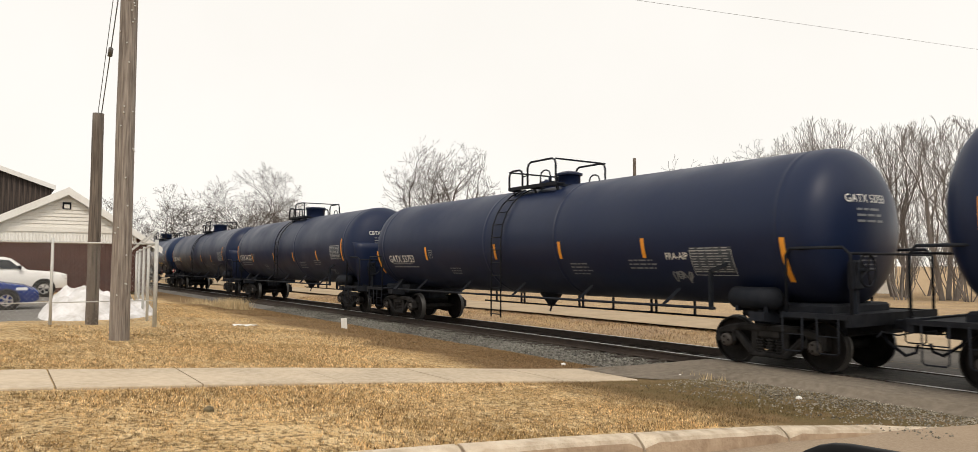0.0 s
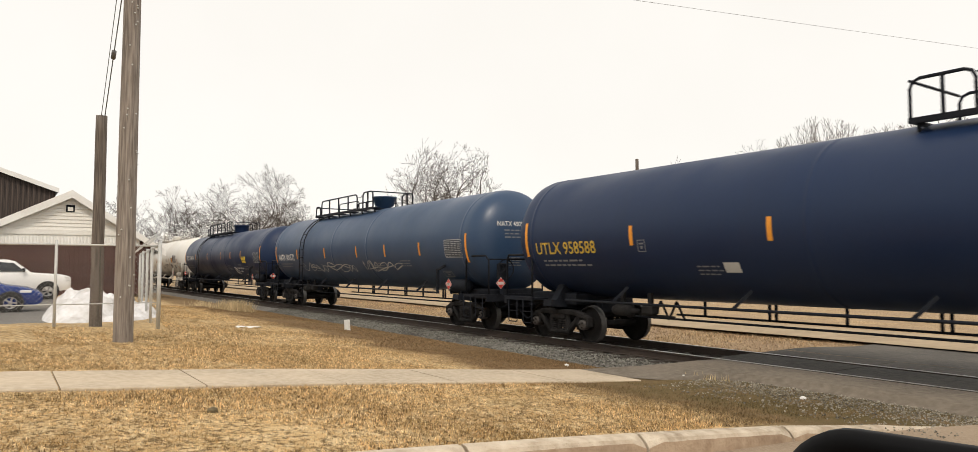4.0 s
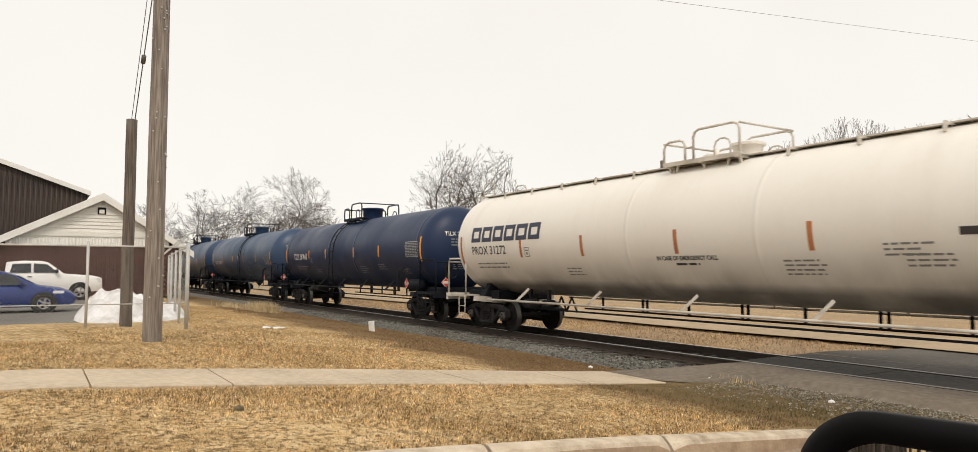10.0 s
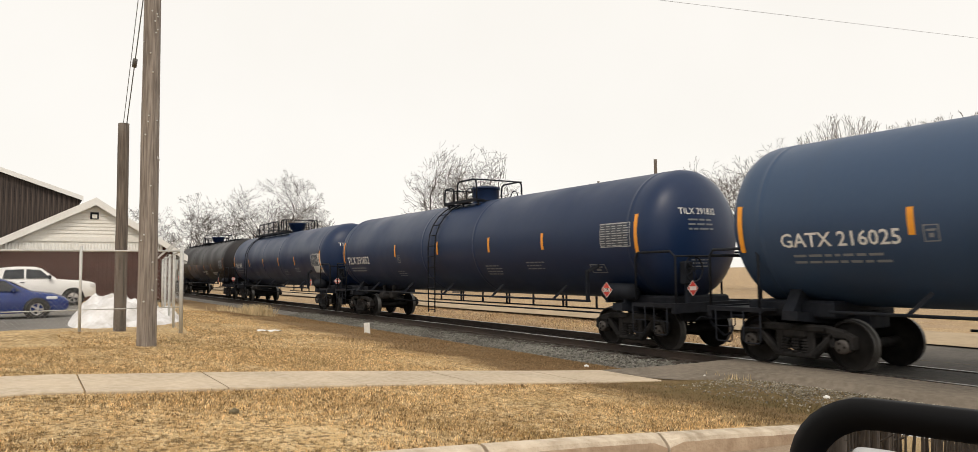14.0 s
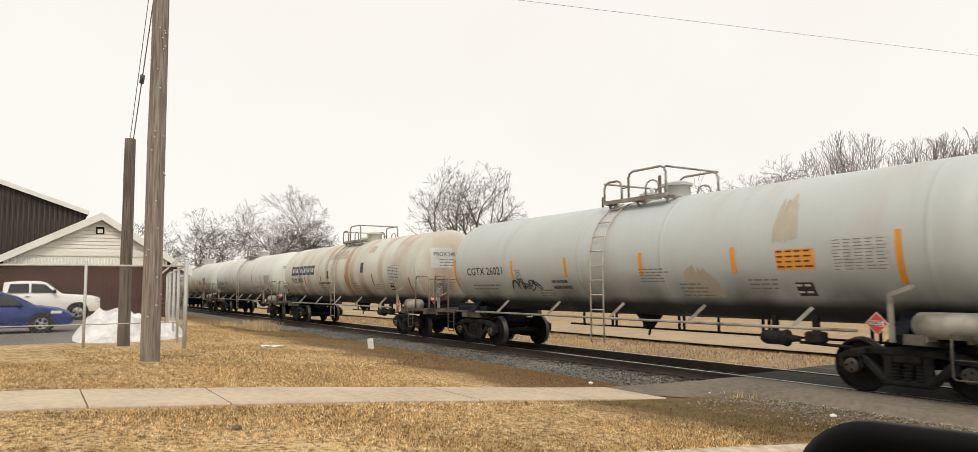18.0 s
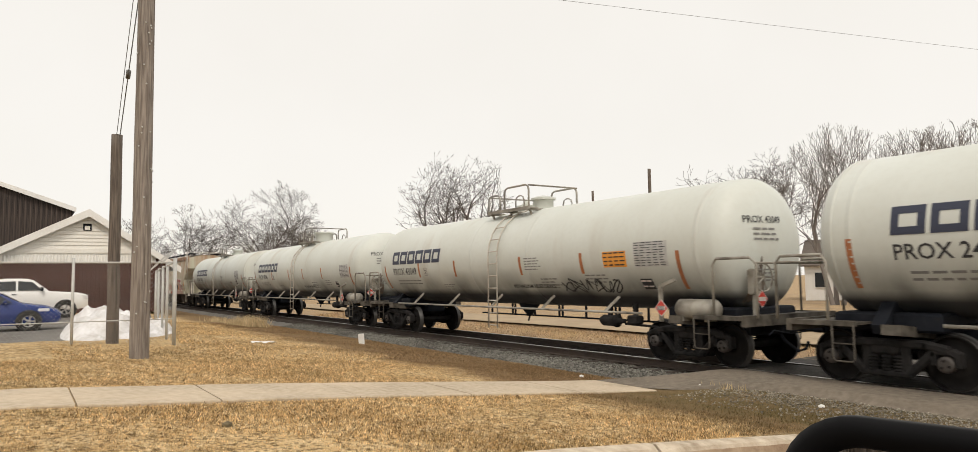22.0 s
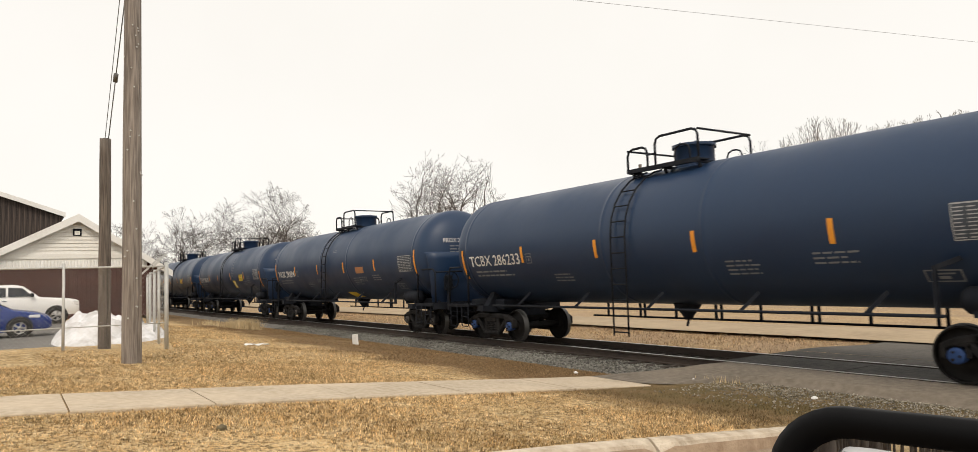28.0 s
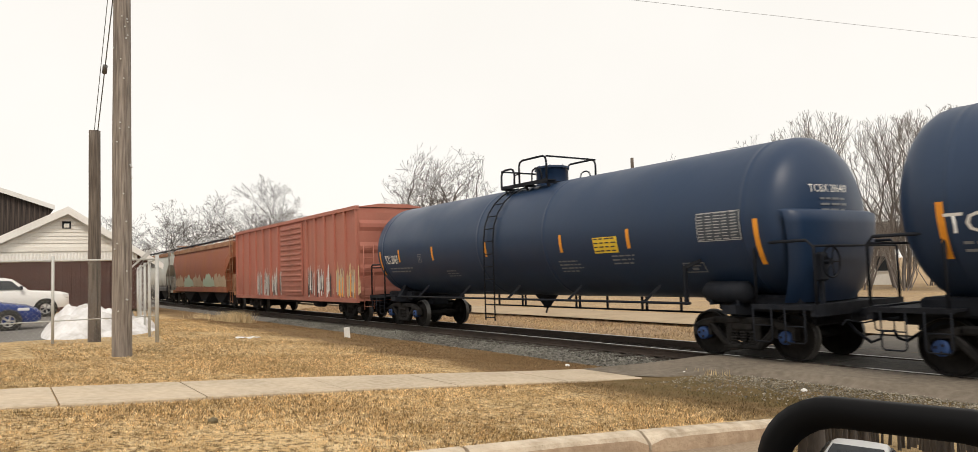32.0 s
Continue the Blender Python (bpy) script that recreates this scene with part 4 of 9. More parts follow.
def scribble_mesh(width, height, mat, seed, strokes=6, w=0.035):
    """A spray-can scrawl: one looping line."""
    rnd = random.Random(seed)
    s = Shape()
    pts = []
    for k in range(strokes):
        cx, cy = width * (k + 0.5) / strokes, height * rnd.uniform(0.4, 0.6)
        ax, ay = width / strokes * rnd.uniform(0.4, 0.75), height * rnd.uniform(0.3, 0.5)
        p, q, ph = rnd.choice([1, 2, 1.5]), rnd.choice([2, 3, 1.5]), rnd.uniform(0, 6)
        pts += [Vector((cx + ax * math.sin(p * t + ph), cy + ay * math.sin(q * t), 0)) for t in np.linspace(0, rnd.uniform(3.5, 6.0), 20)]
    left, right = [], []
    for i, pt in enumerate(pts):
        d = pts[min(i + 1, len(pts) - 1)] - pts[max(i - 1, 0)]
        d = d.normalized() if d.length > 1e-6 else Vector((1, 0, 0))
        nn = Vector((-d.y, d.x, 0)) * (w * rnd.uniform(0.35, 0.6))
        left.append(pt + nn), right.append(pt - nn)
    s.sheet([left, right], 0, False)
    return s.mesh("graffiti", M[mat])


def placard_mesh(size):
    s = Shape()
    h = size / 2
    for k, (r, z, m) in enumerate(((h, 0.0, 0), (h * 0.9, 0.004, 1))):
        b = len(s.v)
        s.v.extend([(-r, 0, z), (0, -r, z), (r, 0, z), (0, r, z)])
        s.face((b, b + 1, b + 2, b + 3), m)
    b = len(s.v)
    s.v.extend([(-h * 0.62, -h * 0.24, 0.008), (h * 0.62, -h * 0.24, 0.008), (h * 0.62, h * 0.24, 0.008), (-h * 0.62, h * 0.24, 0.008)])
    s.face((b, b + 1, b + 2, b + 3), 0)
    return s.mesh("hazard_placard", [M["placard_white"], M["placard_red"]])


def hoop(s, x0, x1, y, z0, z1, r=0.028, mat=0, rad=0.15):
    s.tube([(x0, y, z0), (x0, y, z1 - rad), (x0 + rad * 0.3, y, z1 - rad * 0.3), (x0 + rad, y, z1), (x1 - rad, y, z1), (x1 - rad * 0.3, y, z1 - rad * 0.3), (x1, y, z1 - rad), (x1, y, z0)], r, 6, mat)


def tank_mesh(half, R, zc, paint, head=0.75, bands=(), pocket=False):
    prof = [(-half, 0.0)]
    for k in range(1, 9):
        a = math.pi / 2 * k / 8
        prof.append((-half + head * (1 - math.cos(a)), R * math.sin(a)))
    e = half - head
    rings = sorted([-e + 0.32, *bands, e - 0.32])
    for x in rings:
        prof += [(x - 0.16, R), (x - 0.10, R), (x - 0.03, R), (x - 0.02, R + 0.006), (x + 0.02, R + 0.006), (x + 0.03, R), (x + 0.10, R), (x + 0.16, R)]
    for k in range(8, 0, -1):
        a = math.pi / 2 * k / 8
        prof.append((half - head * (1 - math.cos(a)), R * math.sin(a)))
    prof.append((half, 0.0))
    s = Shape().lathe(prof, "x", (0, 0, zc), seg=72)
    if head < 0.6:
        for x in (-e, e):
            s.lathe([(x - 0.035, R - 0.01), (x - 0.03, R + 0.010), (x + 0.03, R + 0.010), (x + 0.035, R - 0.02)], "x", (0, 0, zc), seg=72)
    return s.mesh("tank", paint)


def ladder_mesh(mat, x, z0, z1, R, zc, foot):
    """A side ladder that follows the tank down past the sill."""
    s = Shape()

    def at(z):
        d = z - zc
        return -(math.sqrt(max(0.02, R * R - d * d)) + 0.09) if z > zc else -(R + 0.09)

    zs = [zc + (R - 0.02) * math.sin(radians(a)) for a in (86, 72, 58, 44, 30, 16, 0)] + [foot]
    for dx in (-0.22, 0.22):
        s.tube([(x + dx, at(z), z) for z in zs], 0.021, 5)
    z = foot + 0.08
    while z < z1 - 0.05:
        s.rod((x - 0.22, at(z), z), (x + 0.22, at(z), z), 0.016, 5)
        z += 0.34
    return s.mesh("ladder", mat)


def end_sill_mesh(R, tank_end, half, mat):
    """End platform with its stub sill, steps and grab irons; built for the +x end, x from the tank's end to the coupler."""
    s = Shape()
    s.box((1.20, 2.86, 0.04), (half - 1.02, 0, 1.0))
    s.box((0.10, 2.9, 0.20), (half - 0.46, 0, 0.95))
    for y in (-1.0, 1.0):
        s.bar((half - 1.62, y * 1.43, 1.0), (half - 0.45, y * 1.44, 1.0), 0.06, 0.08)
        s.bar((half - 2.15, y * 0.3, 0.82), (half - 2.15, y * 1.4, 0.93), 0.30, 0.16)
    return s.mesh("end_platform", mat)


def step_mesh(mat):
    """A bent-rod stirrup step below the deck's edge."""
    s = Shape()
    s.tube([(0, 0, 0.98), (0, 0, 0.44), (-0.04, 0, 0.40), (-0.32, 0, 0.40), (-0.36, 0, 0.44), (-0.36, 0, 0.98)], 0.014, 5)
    return s.rod((0, 0, 0.68), (-0.36, 0, 0.68), 0.011, 5).mesh("step", mat)


def head_shield_mesh(end, R, zc, head, mat):
    """A steel shield over the lower half of the tank's head, with a folded rim."""
    rows = []
    for j in range(9):
        z = 1.05 + (zc + 0.05 - 1.05) * j / 8
        w = 1.02 + 0.36 * (j / 8) ** 0.7
        row = []
        for i in range(13):
            y = -w + 2 * w * i / 12
            r2 = min(0.96, 0.62 * (y * y + (z - zc) ** 2) / (R * R))
            row.append((end - head + head * math.sqrt(1 - r2) + 0.05, y, z))
        rows.append([(row[0][0] - 0.14, row[0][1] * 1.03, z), *row, (row[-1][0] - 0.14, row[-1][1] * 1.03, z)])
    rows.append([(x - 0.10, y, z + 0.05) for x, y, z in rows[-1]])
    return Shape().sheet(rows).mesh("head_shield", mat)


def brake_cylinder_mesh(mat):
    s = Shape().lathe([(-0.34, 0.0), (-0.34, 0.09), (-0.26, 0.13), (0.10, 0.13), (0.14, 0.155), (0.18, 0.155), (0.22, 0.07), (0.42, 0.05), (0.42, 0.0)], "x", (0, -0.95, 0.72), seg=14)
    s.box((0.30, 0.22, 0.20), (0.72, -0.92, 0.76), chamfer=0.03)
    s.rod((0.4, -0.92, 0.66), (1.3, -0.80, 0.62), 0.03, 6)
    s.bar((-0.1, -0.9, 0.84), (-0.1, -0.9, 1.12), 0.10, 0.08)
    return s.bar((0.72, -0.9, 0.84), (0.72, -0.9, 1.12), 0.10, 0.08).mesh("brake_cylinder", mat)


def end_rail_mesh(half, mat, z=2.12, shift=0.0):
    """Handrails round an end platform; shift brings them nearer the coupler."""
    s = Shape()
    rear, half = half - 1.55 + shift, half + 0.6 * shift
    for y in (-1.4, 1.4):
        s.tube([(rear, y, 1.02), (rear, y, z - 0.12), (rear + 0.08, y, z), (half - 0.55, y, z), (half - 0.44, y * 0.98, z - 0.12), (half - 0.44, y * 0.98, 1.02)], 0.027, 6)
    s.tube([(half - 0.46, -1.38, z - 0.1), (half - 0.44, -0.7, z - 0.1), (half - 0.44, 0.7, z - 0.1), (half - 0.46, 1.38, z - 0.1)], 0.024, 6)
    return s.mesh("handrail", mat)


def brake_wheel_mesh(mat):
    s = Shape()
    pts = [(0, 0.27 * math.cos(2 * math.pi * k / 16), 0.27 * math.sin(2 * math.pi * k / 16)) for k in range(16)]
    s.tube(pts, 0.018, 6, close=True)
    for k in range(5):
        a = 2 * math.pi * k / 5
        s.rod((0, 0, 0), (0, 0.26 * math.cos(a), 0.26 * math.sin(a)), 0.012, 5)
    s.rod((-0.18, 0, 0), (0.03, 0, 0), 0.035, 8)
    s.box((0.14, 0.24, 0.5), (-0.2, 0, -0.08), chamfer=0.03)
    s.bar((-0.2, 0, -0.3), (-0.2, 0, -0.9), 0.07, 0.07)
    return s.mesh("brake_wheel", mat)


def reservoir_mesh(mat):
    s = Shape().lathe([(-0.52, 0.0), (-0.50, 0.13), (-0.42, 0.20), (0.42, 0.20), (0.50, 0.13), (0.52, 0.0)], "x", seg=16)
    for x in (-0.3, 0.3):
        s.box((0.06, 0.3, 0.10), (x, 0, -0.19))
    return s.mesh("air_reservoir", mat)


def holder_mesh(mat):
    s = Shape().bar((0, 0.02, 1.0), (0, 0.02, 1.75), 0.05, 0.09)
    s.bar((0, 0.02, 1.72), (0.32, 0.10, 1.85), 0.05, 0.07)
    return s.mesh("placard_holder", mat)


def walkway_mesh(end, R, zc, mat):
    s = Shape()
    top = zc + R
    for y in (-0.42, 0.42):
        s.box((2 * end - 1.3, 0.34, 0.025), (0, y, top - 0.03))
    n = int(2 * end / 1.3)
    for k in range(n):
        x = -end + 0.8 + (2 * end - 1.6) * k / (n - 1)
        s.bar((x, -0.75, top - 0.055), (x, 0.75, top - 0.055), 0.05, 0.03)
        for y in (-0.75, 0.75):
            s.bar((x, y, top - 0.02), (x, y * 1.05, top - 0.2), 0.05, 0.04)
    for k in (-1, 1):
        for y in (-0.6, 0.6):
            hoop(s, k * (end - 1.0) - 0.3, k * (end - 1.0) + 0.3, y, top - 0.1, top + 0.38, 0.02)
    return s.mesh("roof_walkway", mat)


def end_ladder_mesh(mat, top):
    s = Shape()
    for y in (-0.22, 0.22):
        s.tube([(0, y, 1.0), (0.02, y, 2.6), (-0.05, y, top - 0.7), (-0.3, y, top - 0.25), (-0.62, y, top - 0.02)], 0.022, 5)
    z = 1.25
    while z < top - 0.5:
        s.rod((0.0, -0.22, z), (0.0, 0.22, z), 0.014, 5)
        z += 0.36
    return s.mesh("end_ladder", mat)


def cradle_mesh(mat, R, zc):
    """The saddle in which the tank's end rests."""
    s = Shape()
    pts = []
    for k in range(13):
        a = radians(-128 + 76 * k / 12)
        pts.append((R * math.cos(a) * 1.0, zc + (R + 0.012) * math.sin(a)))
    out = [(-1.15, 0.84), (-1.2, 0.98), *[(y, z) for y, z in pts], (1.2, 0.98), (1.15, 0.84)]
    s.prism(out, 0.22, plane="yz")
    return s.mesh("saddle", mat)


def walk_rail_mesh(length, mat, R, zc, posts=5, low=1.03):
    """The side safety rail along the sill of both sides."""
    s = Shape()
    for y in (-1.5, 1.5):
        s.rod((-length / 2, y, low), (length / 2, y, low), 0.03, 6)
        for k in range(posts):
            x = -length / 2 + length * (k + 0.5) / posts
            s.bar((x, y, low), (x + 0.25, y * 0.84, low + 0.34), 0.035, 0.06)
    return s.mesh("side_rail", mat)


def underside_mesh(mat, span, outlet):
    s = Shape()
    if not outlet:
        s.rod((-span / 2, -0.25, 0.66), (span / 2, -0.25, 0.66), 0.025, 6)
    for y in (1.45,):
        s.rod((-span / 2, y, 0.62), (span / 2, y, 0.62), 0.028, 6)
        for k in range(8):
            x = -span / 2 + span * (k + 0.5) / 8
            s.bar((x, y, 0.60), (x, y, 1.05), 0.05, 0.05)
            if k % 2:
                s.bar((x + 0.16, y, 0.60), (x + 0.16, y, 1.05), 0.05, 0.05)
    if outlet:
        s.lathe([(0.72, 0.0), (0.72, 0.09), (0.80, 0.12), (0.98, 0.26), (1.10, 0.34), (1.2, 0.0)], "z", (-0.2, 0, 0), seg=14)
        s.bar((-0.2, 0, 0.72), (-0.2, -0.05, 0.58), 0.04, 0.04)
    elif span > 12.5:
        for k in range(2):
            x = -span / 2 + 0.8 + 0.45 * k
            s.bar((x, -0.25, 0.64), (x + 0.22, -0.25, 1.04), 0.035, 0.04)
            s.bar((x + 0.22, -0.25, 1.04), (x + 0.45, -0.25, 0.64), 0.035, 0.04)
    return s.mesh("brake_gear", mat)


def dome_mesh(mat, kind, R, zc):
    s = Shape()
    top = zc + R
    if kind == "bowl":
        s.lathe([(top - 0.02, 0.25), (top + 0.10, 0.30), (top + 0.14, 0.38), (top + 0.42, 0.47), (top + 0.44, 0.50), (top + 0.48, 0.50), (top + 0.48, 0.0)], "z", seg=20, sharp=(4, 5))
    elif kind == "drum":
        s.lathe([(top - 0.06, 0.43), (top + 0.38, 0.43), (top + 0.40, 0.47), (top + 0.45, 0.47), (top + 0.47, 0.40), (top + 0.50, 0.0)], "z", seg=20, sharp=(1, 2, 3))
    else:
        s.lathe([(top - 0.05, 0.30), (top + 0.25, 0.30), (top + 0.26, 0.36), (top + 0.31, 0.36), (top + 0.36, 0.22), (top + 0.40, 0.0)], "z", (0.35, 0, 0), seg=18, sharp=(1, 2, 3))
        s.lathe([(top - 0.05, 0.22), (top + 0.10, 0.22), (top + 0.12, 0.30), (top + 0.17, 0.30), (top + 0.2, 0.0)], "z", (-0.45, 0, 0), seg=16, sharp=(1, 2, 3))
        s.rod((-0.45, 0, top + 0.12), (-0.45, 0, top + 0.32), 0.05, 8)
        s.rod((-0.8, 0.15, top + 0.05), (-0.8, 0.15, top + 0.28), 0.06, 8)
    for k in range(8):
        a = 2 * math.pi * k / 8
        if kind != "twin":
            s.rod((0.45 * math.cos(a), 0.45 * math.sin(a), top + 0.36), (0.45 * math.cos(a), 0.45 * math.sin(a), top + 0.47), 0.025, 6)
    return s.mesh("manway", mat)


def add_platform(car, px, mat, kind, R, zc, turn=0):
    """Top platform: short (round the manway) or long (a gas car's walkway), of two planks on cross bearers."""
    top = zc + R
    x0, x1 = (-1.0, 1.05) if kind == "short" else (-5.0, 1.0)

    def plank(y):
        s = Shape().box((x1 - x0, 0.30, 0.03), ((x0 + x1) / 2, y, top - 0.02))
        e = y - 0.15 * (1 if y < 0 else -1)
        return s.bar((x0, e, top - 0.03), (x1, e, top - 0.03), 0.03, 0.09).mesh("plank", mat)

    def bearer():
        s = Shape().bar((0, -0.9, top - 0.065), (0, 0.9, top - 0.065), 0.06, 0.06)
        for y in (-0.78, 0.78):
            s.bar((0, y, top - 0.05), (0, y * 0.85, top - 0.33), 0.05, 0.05)
        return s.mesh("bearer", mat)

    p = part("platform", cached(("plank", -1, kind, mat.name, R, zc), lambda: plank(-0.72)), car, (px, 0, 0), (0, 0, turn))
    part("plank", cached(("plank", 1, kind, mat.name, R, zc), lambda: plank(0.72)), p)
    for x in np.linspace(x0 + 0.1, x1 - 0.1, 3 if kind == "short" else 6):
        part("bearer", cached(("bearer", mat.name, R, zc), bearer), p, (float(x), 0, 0))


def platform_rail_mesh(mat, kind, R, zc):
    s = Shape()
    top = zc + R
    for y in (-0.86, 0.86):
        if kind == "short":
            hoop(s, -0.98, -0.38, y, top - 0.02, top + 0.46)
            hoop(s, -0.15, 1.02, y, top - 0.02, top + 0.62)
            s.tube([(-0.38, y, top + 0.26), (-0.15, y, top + 0.28)], 0.018, 5)
            hoop(s, 0.40, 0.80, y, top - 0.02, top + 0.34, 0.02)
        else:
            hoop(s, -4.95, -4.45, y, top - 0.02, top + 0.38)
            hoop(s, -4.3, -0.5, y, top - 0.02, top + 0.60)
            for x in (-3.4, -2.4, -1.4):
                s.bar((x, y, top), (x, y, top + 0.60), 0.04, 0.05)
            hoop(s, -2.3, -0.3, y, top - 0.02, top + 0.33, 0.02)
            s.tube([(-0.52, y, top + 0.54), (-0.35, y, top + 0.45), (-0.15, y, top + 0.46), (0.05, y, top + 0.56)], 0.010, 4)
            hoop(s, 0.05, 0.97, y, top - 0.02, top + 0.62)
            s.bar((0.5, y, top), (0.5, y, top + 0.62), 0.04, 0.05)
    for x, h in ((-0.98, 0.44), (1.02, 0.60)) if kind == "short" else ((-4.95, 0.36), (0.97, 0.60)):
        s.rod((x, -0.86, top + h), (x, 0.86, top + h), 0.024, 6)
    return s.mesh("platform_rail", mat)


def tank_car(k, spec):
    """One tank car with its origin at mid-length on the rail tops; spec: length, paint, frame, kind, mark and the rest."""
    L, paint, fr = spec["L"], M[spec["paint"]], M[spec.get("frame", "frame")]
    R, zc = spec.get("R", 1.52), spec.get("zc", 2.58)
    half = L / 2
    end = half - spec.get("gap", 0.62)
    key = (round(L, 1), spec["paint"], R, zc, spec.get("head", 0.75), spec.get("gap", 0.62))
    car = thing("tank_car", None, (0, TRACK_Y, 0), label=spec["label"], category="tank car", group="cars of the train")
    bands = [end * b for b in spec.get("bands", (-0.16, 0.19))]
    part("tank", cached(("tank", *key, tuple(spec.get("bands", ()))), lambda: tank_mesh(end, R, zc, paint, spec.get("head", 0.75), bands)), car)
    tc = half - 2.15
    for x in (-tc + spec.get("rear_bogie", 0.0), tc + spec.get("front_bogie", 0.0)):
        add_bogie(car, x, spec.get("caps", "cap"))
        part("saddle", cached(("saddle", R, zc), lambda: cradle_mesh(M["frame"], R, zc)), car, (x, 0, 0))
    for turn in (0, 180):
        part("coupler", cached("coupler", coupler_mesh), car, (half - 0.08 if not turn else -half + 0.08, 0, 0), (0, 0, turn))
        part("end_platform", cached(("sill", round(L, 1), fr.name), lambda: end_sill_mesh(R, end, half, M["grimedeck"] if fr == M["greyframe"] else fr)), car, turn=(0, 0, turn))
        part("centre_sill", cached(("stub", round(L, 1)), lambda: Shape().box((2.5, 0.62, 0.30), (half - 1.70, 0, 0.84), chamfer=0.02).box((1.7, 1.9, 0.30), (half - 1.85, 0, 1.02), chamfer=0.04).box((0.5, 1.5, 0.34), (half - 1.1, 0, 0.80), chamfer=0.03).mesh("centre_sill", M["frame"])), car, turn=(0, 0, turn))
        part("handrail", cached(("hand", round(L, 1), fr.name), lambda: end_rail_mesh(half, fr, shift=0.40 if R < 1.4 else 0.0)), car, turn=(0, 0, turn))
        for sy in (-1.46, 1.46):
            for sx in (half - 0.62, half - 1.24)[0 if fr == M["frame"] else 1:]:
                part("step", cached(("step", fr.name), lambda: step_mesh(M["grimedeck"] if fr == M["greyframe"] else fr)), car, (sx if not turn else -sx, sy, 0), (0, 0, turn))
    if spec.get("shield"):
        part("head_shield", cached(("shield", *key), lambda: head_shield_mesh(end, R, zc, spec.get("head", 0.75), paint)), car, label="steel shield over the lower half of the head")
    outlet = spec.get("kind") != "long" and spec.get("placard") not in ("1075", "1010")
    if not outlet:
        part("brake_cylinder", cached("brake_cylinder", lambda: brake_cylinder_mesh(M["truck"])), car, (-half + 4.35 + spec.get("rear_bogie", 0.0), 0, 0.12))
    elif "frame" in spec:
        part("brake_cylinder", cached("brake_cylinder", lambda: brake_cylinder_mesh(M["truck"])), car, (half - 4.45 + spec.get("front_bogie", 0.0), 0, 0.08))
    small_tank = R < 1.4
    part("brake_wheel", cached(("brake", fr.name), lambda: brake_wheel_mesh(fr)), car, (half - 0.5, -0.75, 1.75))
    part("air_reservoir", cached(("reservoir", fr.name), lambda: reservoir_mesh(fr)), car, (half - (1.72 if small_tank else 2.35), -1.18 if small_tank else -1.12, 1.14 if small_tank else 1.24))
    part("placard_holder", cached(("holder", fr.name), lambda: holder_mesh(fr)), car, (half - (2.42 if small_tank else 3.05), -1.5, -0.12 if small_tank else 0))
    if spec.get("walkway"):
        part("roof_walkway", cached(("walkway", round(L, 1), fr.name), lambda: walkway_mesh(end, R, zc, M[spec["walkway"]])), car)
        part("end_ladder", cached(("endladder", fr.name), lambda: end_ladder_mesh(fr, zc + R)), car, (end + 0.06, 0.35, 0))
    part("side_rail", cached(("siderail", round(L, 1), fr.name), lambda: walk_rail_mesh(2 * tc - 1.6, fr, R, zc, low=0.93 if spec["paint"] == "white" else 1.03)), car)
    part("brake_gear", cached(("gear", round(L, 1), outlet), lambda: underside_mesh(M["frame"], 2 * tc - 3.2, outlet)), car)
    px = spec.get("platform_x", 0.0)
    kind = spec.get("kind", "short")
    top_fr = M[spec.get("top", spec.get("frame", "frame"))]
    part("manway", cached(("dome", spec.get("dome", "drum"), spec.get("manway_paint", spec["paint"]), R, zc), lambda: dome_mesh(M[spec.get("manway_paint", spec["paint"])], spec.get("dome", "drum"), R, zc)), car, (px + 0.2, 0, 0))
    add_platform(car, px, top_fr, kind, R, zc, spec.get("platform_turn", 0))
    part("platform_rail", cached(("platrail", kind, top_fr.name, R, zc), lambda: platform_rail_mesh(top_fr, kind, R, zc)), car, (px, 0, 0), (0, 0, spec.get("platform_turn", 0)))
    lx = spec.get("ladder_x", px + (-0.66 if kind == "short" else -4.75))
    if lx is not None:
        lad = M["whiteframe"] if "frame" in spec else top_fr
        part("ladder", cached(("ladder", lad.name, R, zc, round(lx, 2)), lambda: ladder_mesh(lad, lx, 0.45, zc + R - 0.08, R, zc, 0.45)), car)
    dress(car, spec, k, end, R, zc)
    return car


def decal(car, name, me, x, z, R, zc, lift=0.006, label=""):
    wrap(me, x, z, R, zc, lift)
    return part(name, me, car, label=label)


def fit_text(body, width, height, mat, bold=0.004):
    """Lettering of a given width and cap height, its origin at the lower left."""
    me = text_mesh(body, height / 0.70, mat, 1.0, bold)
    x1 = max(v.co.x for v in me.vertices)
    for v in me.vertices:
        v.co.x *= width / x1
    return me


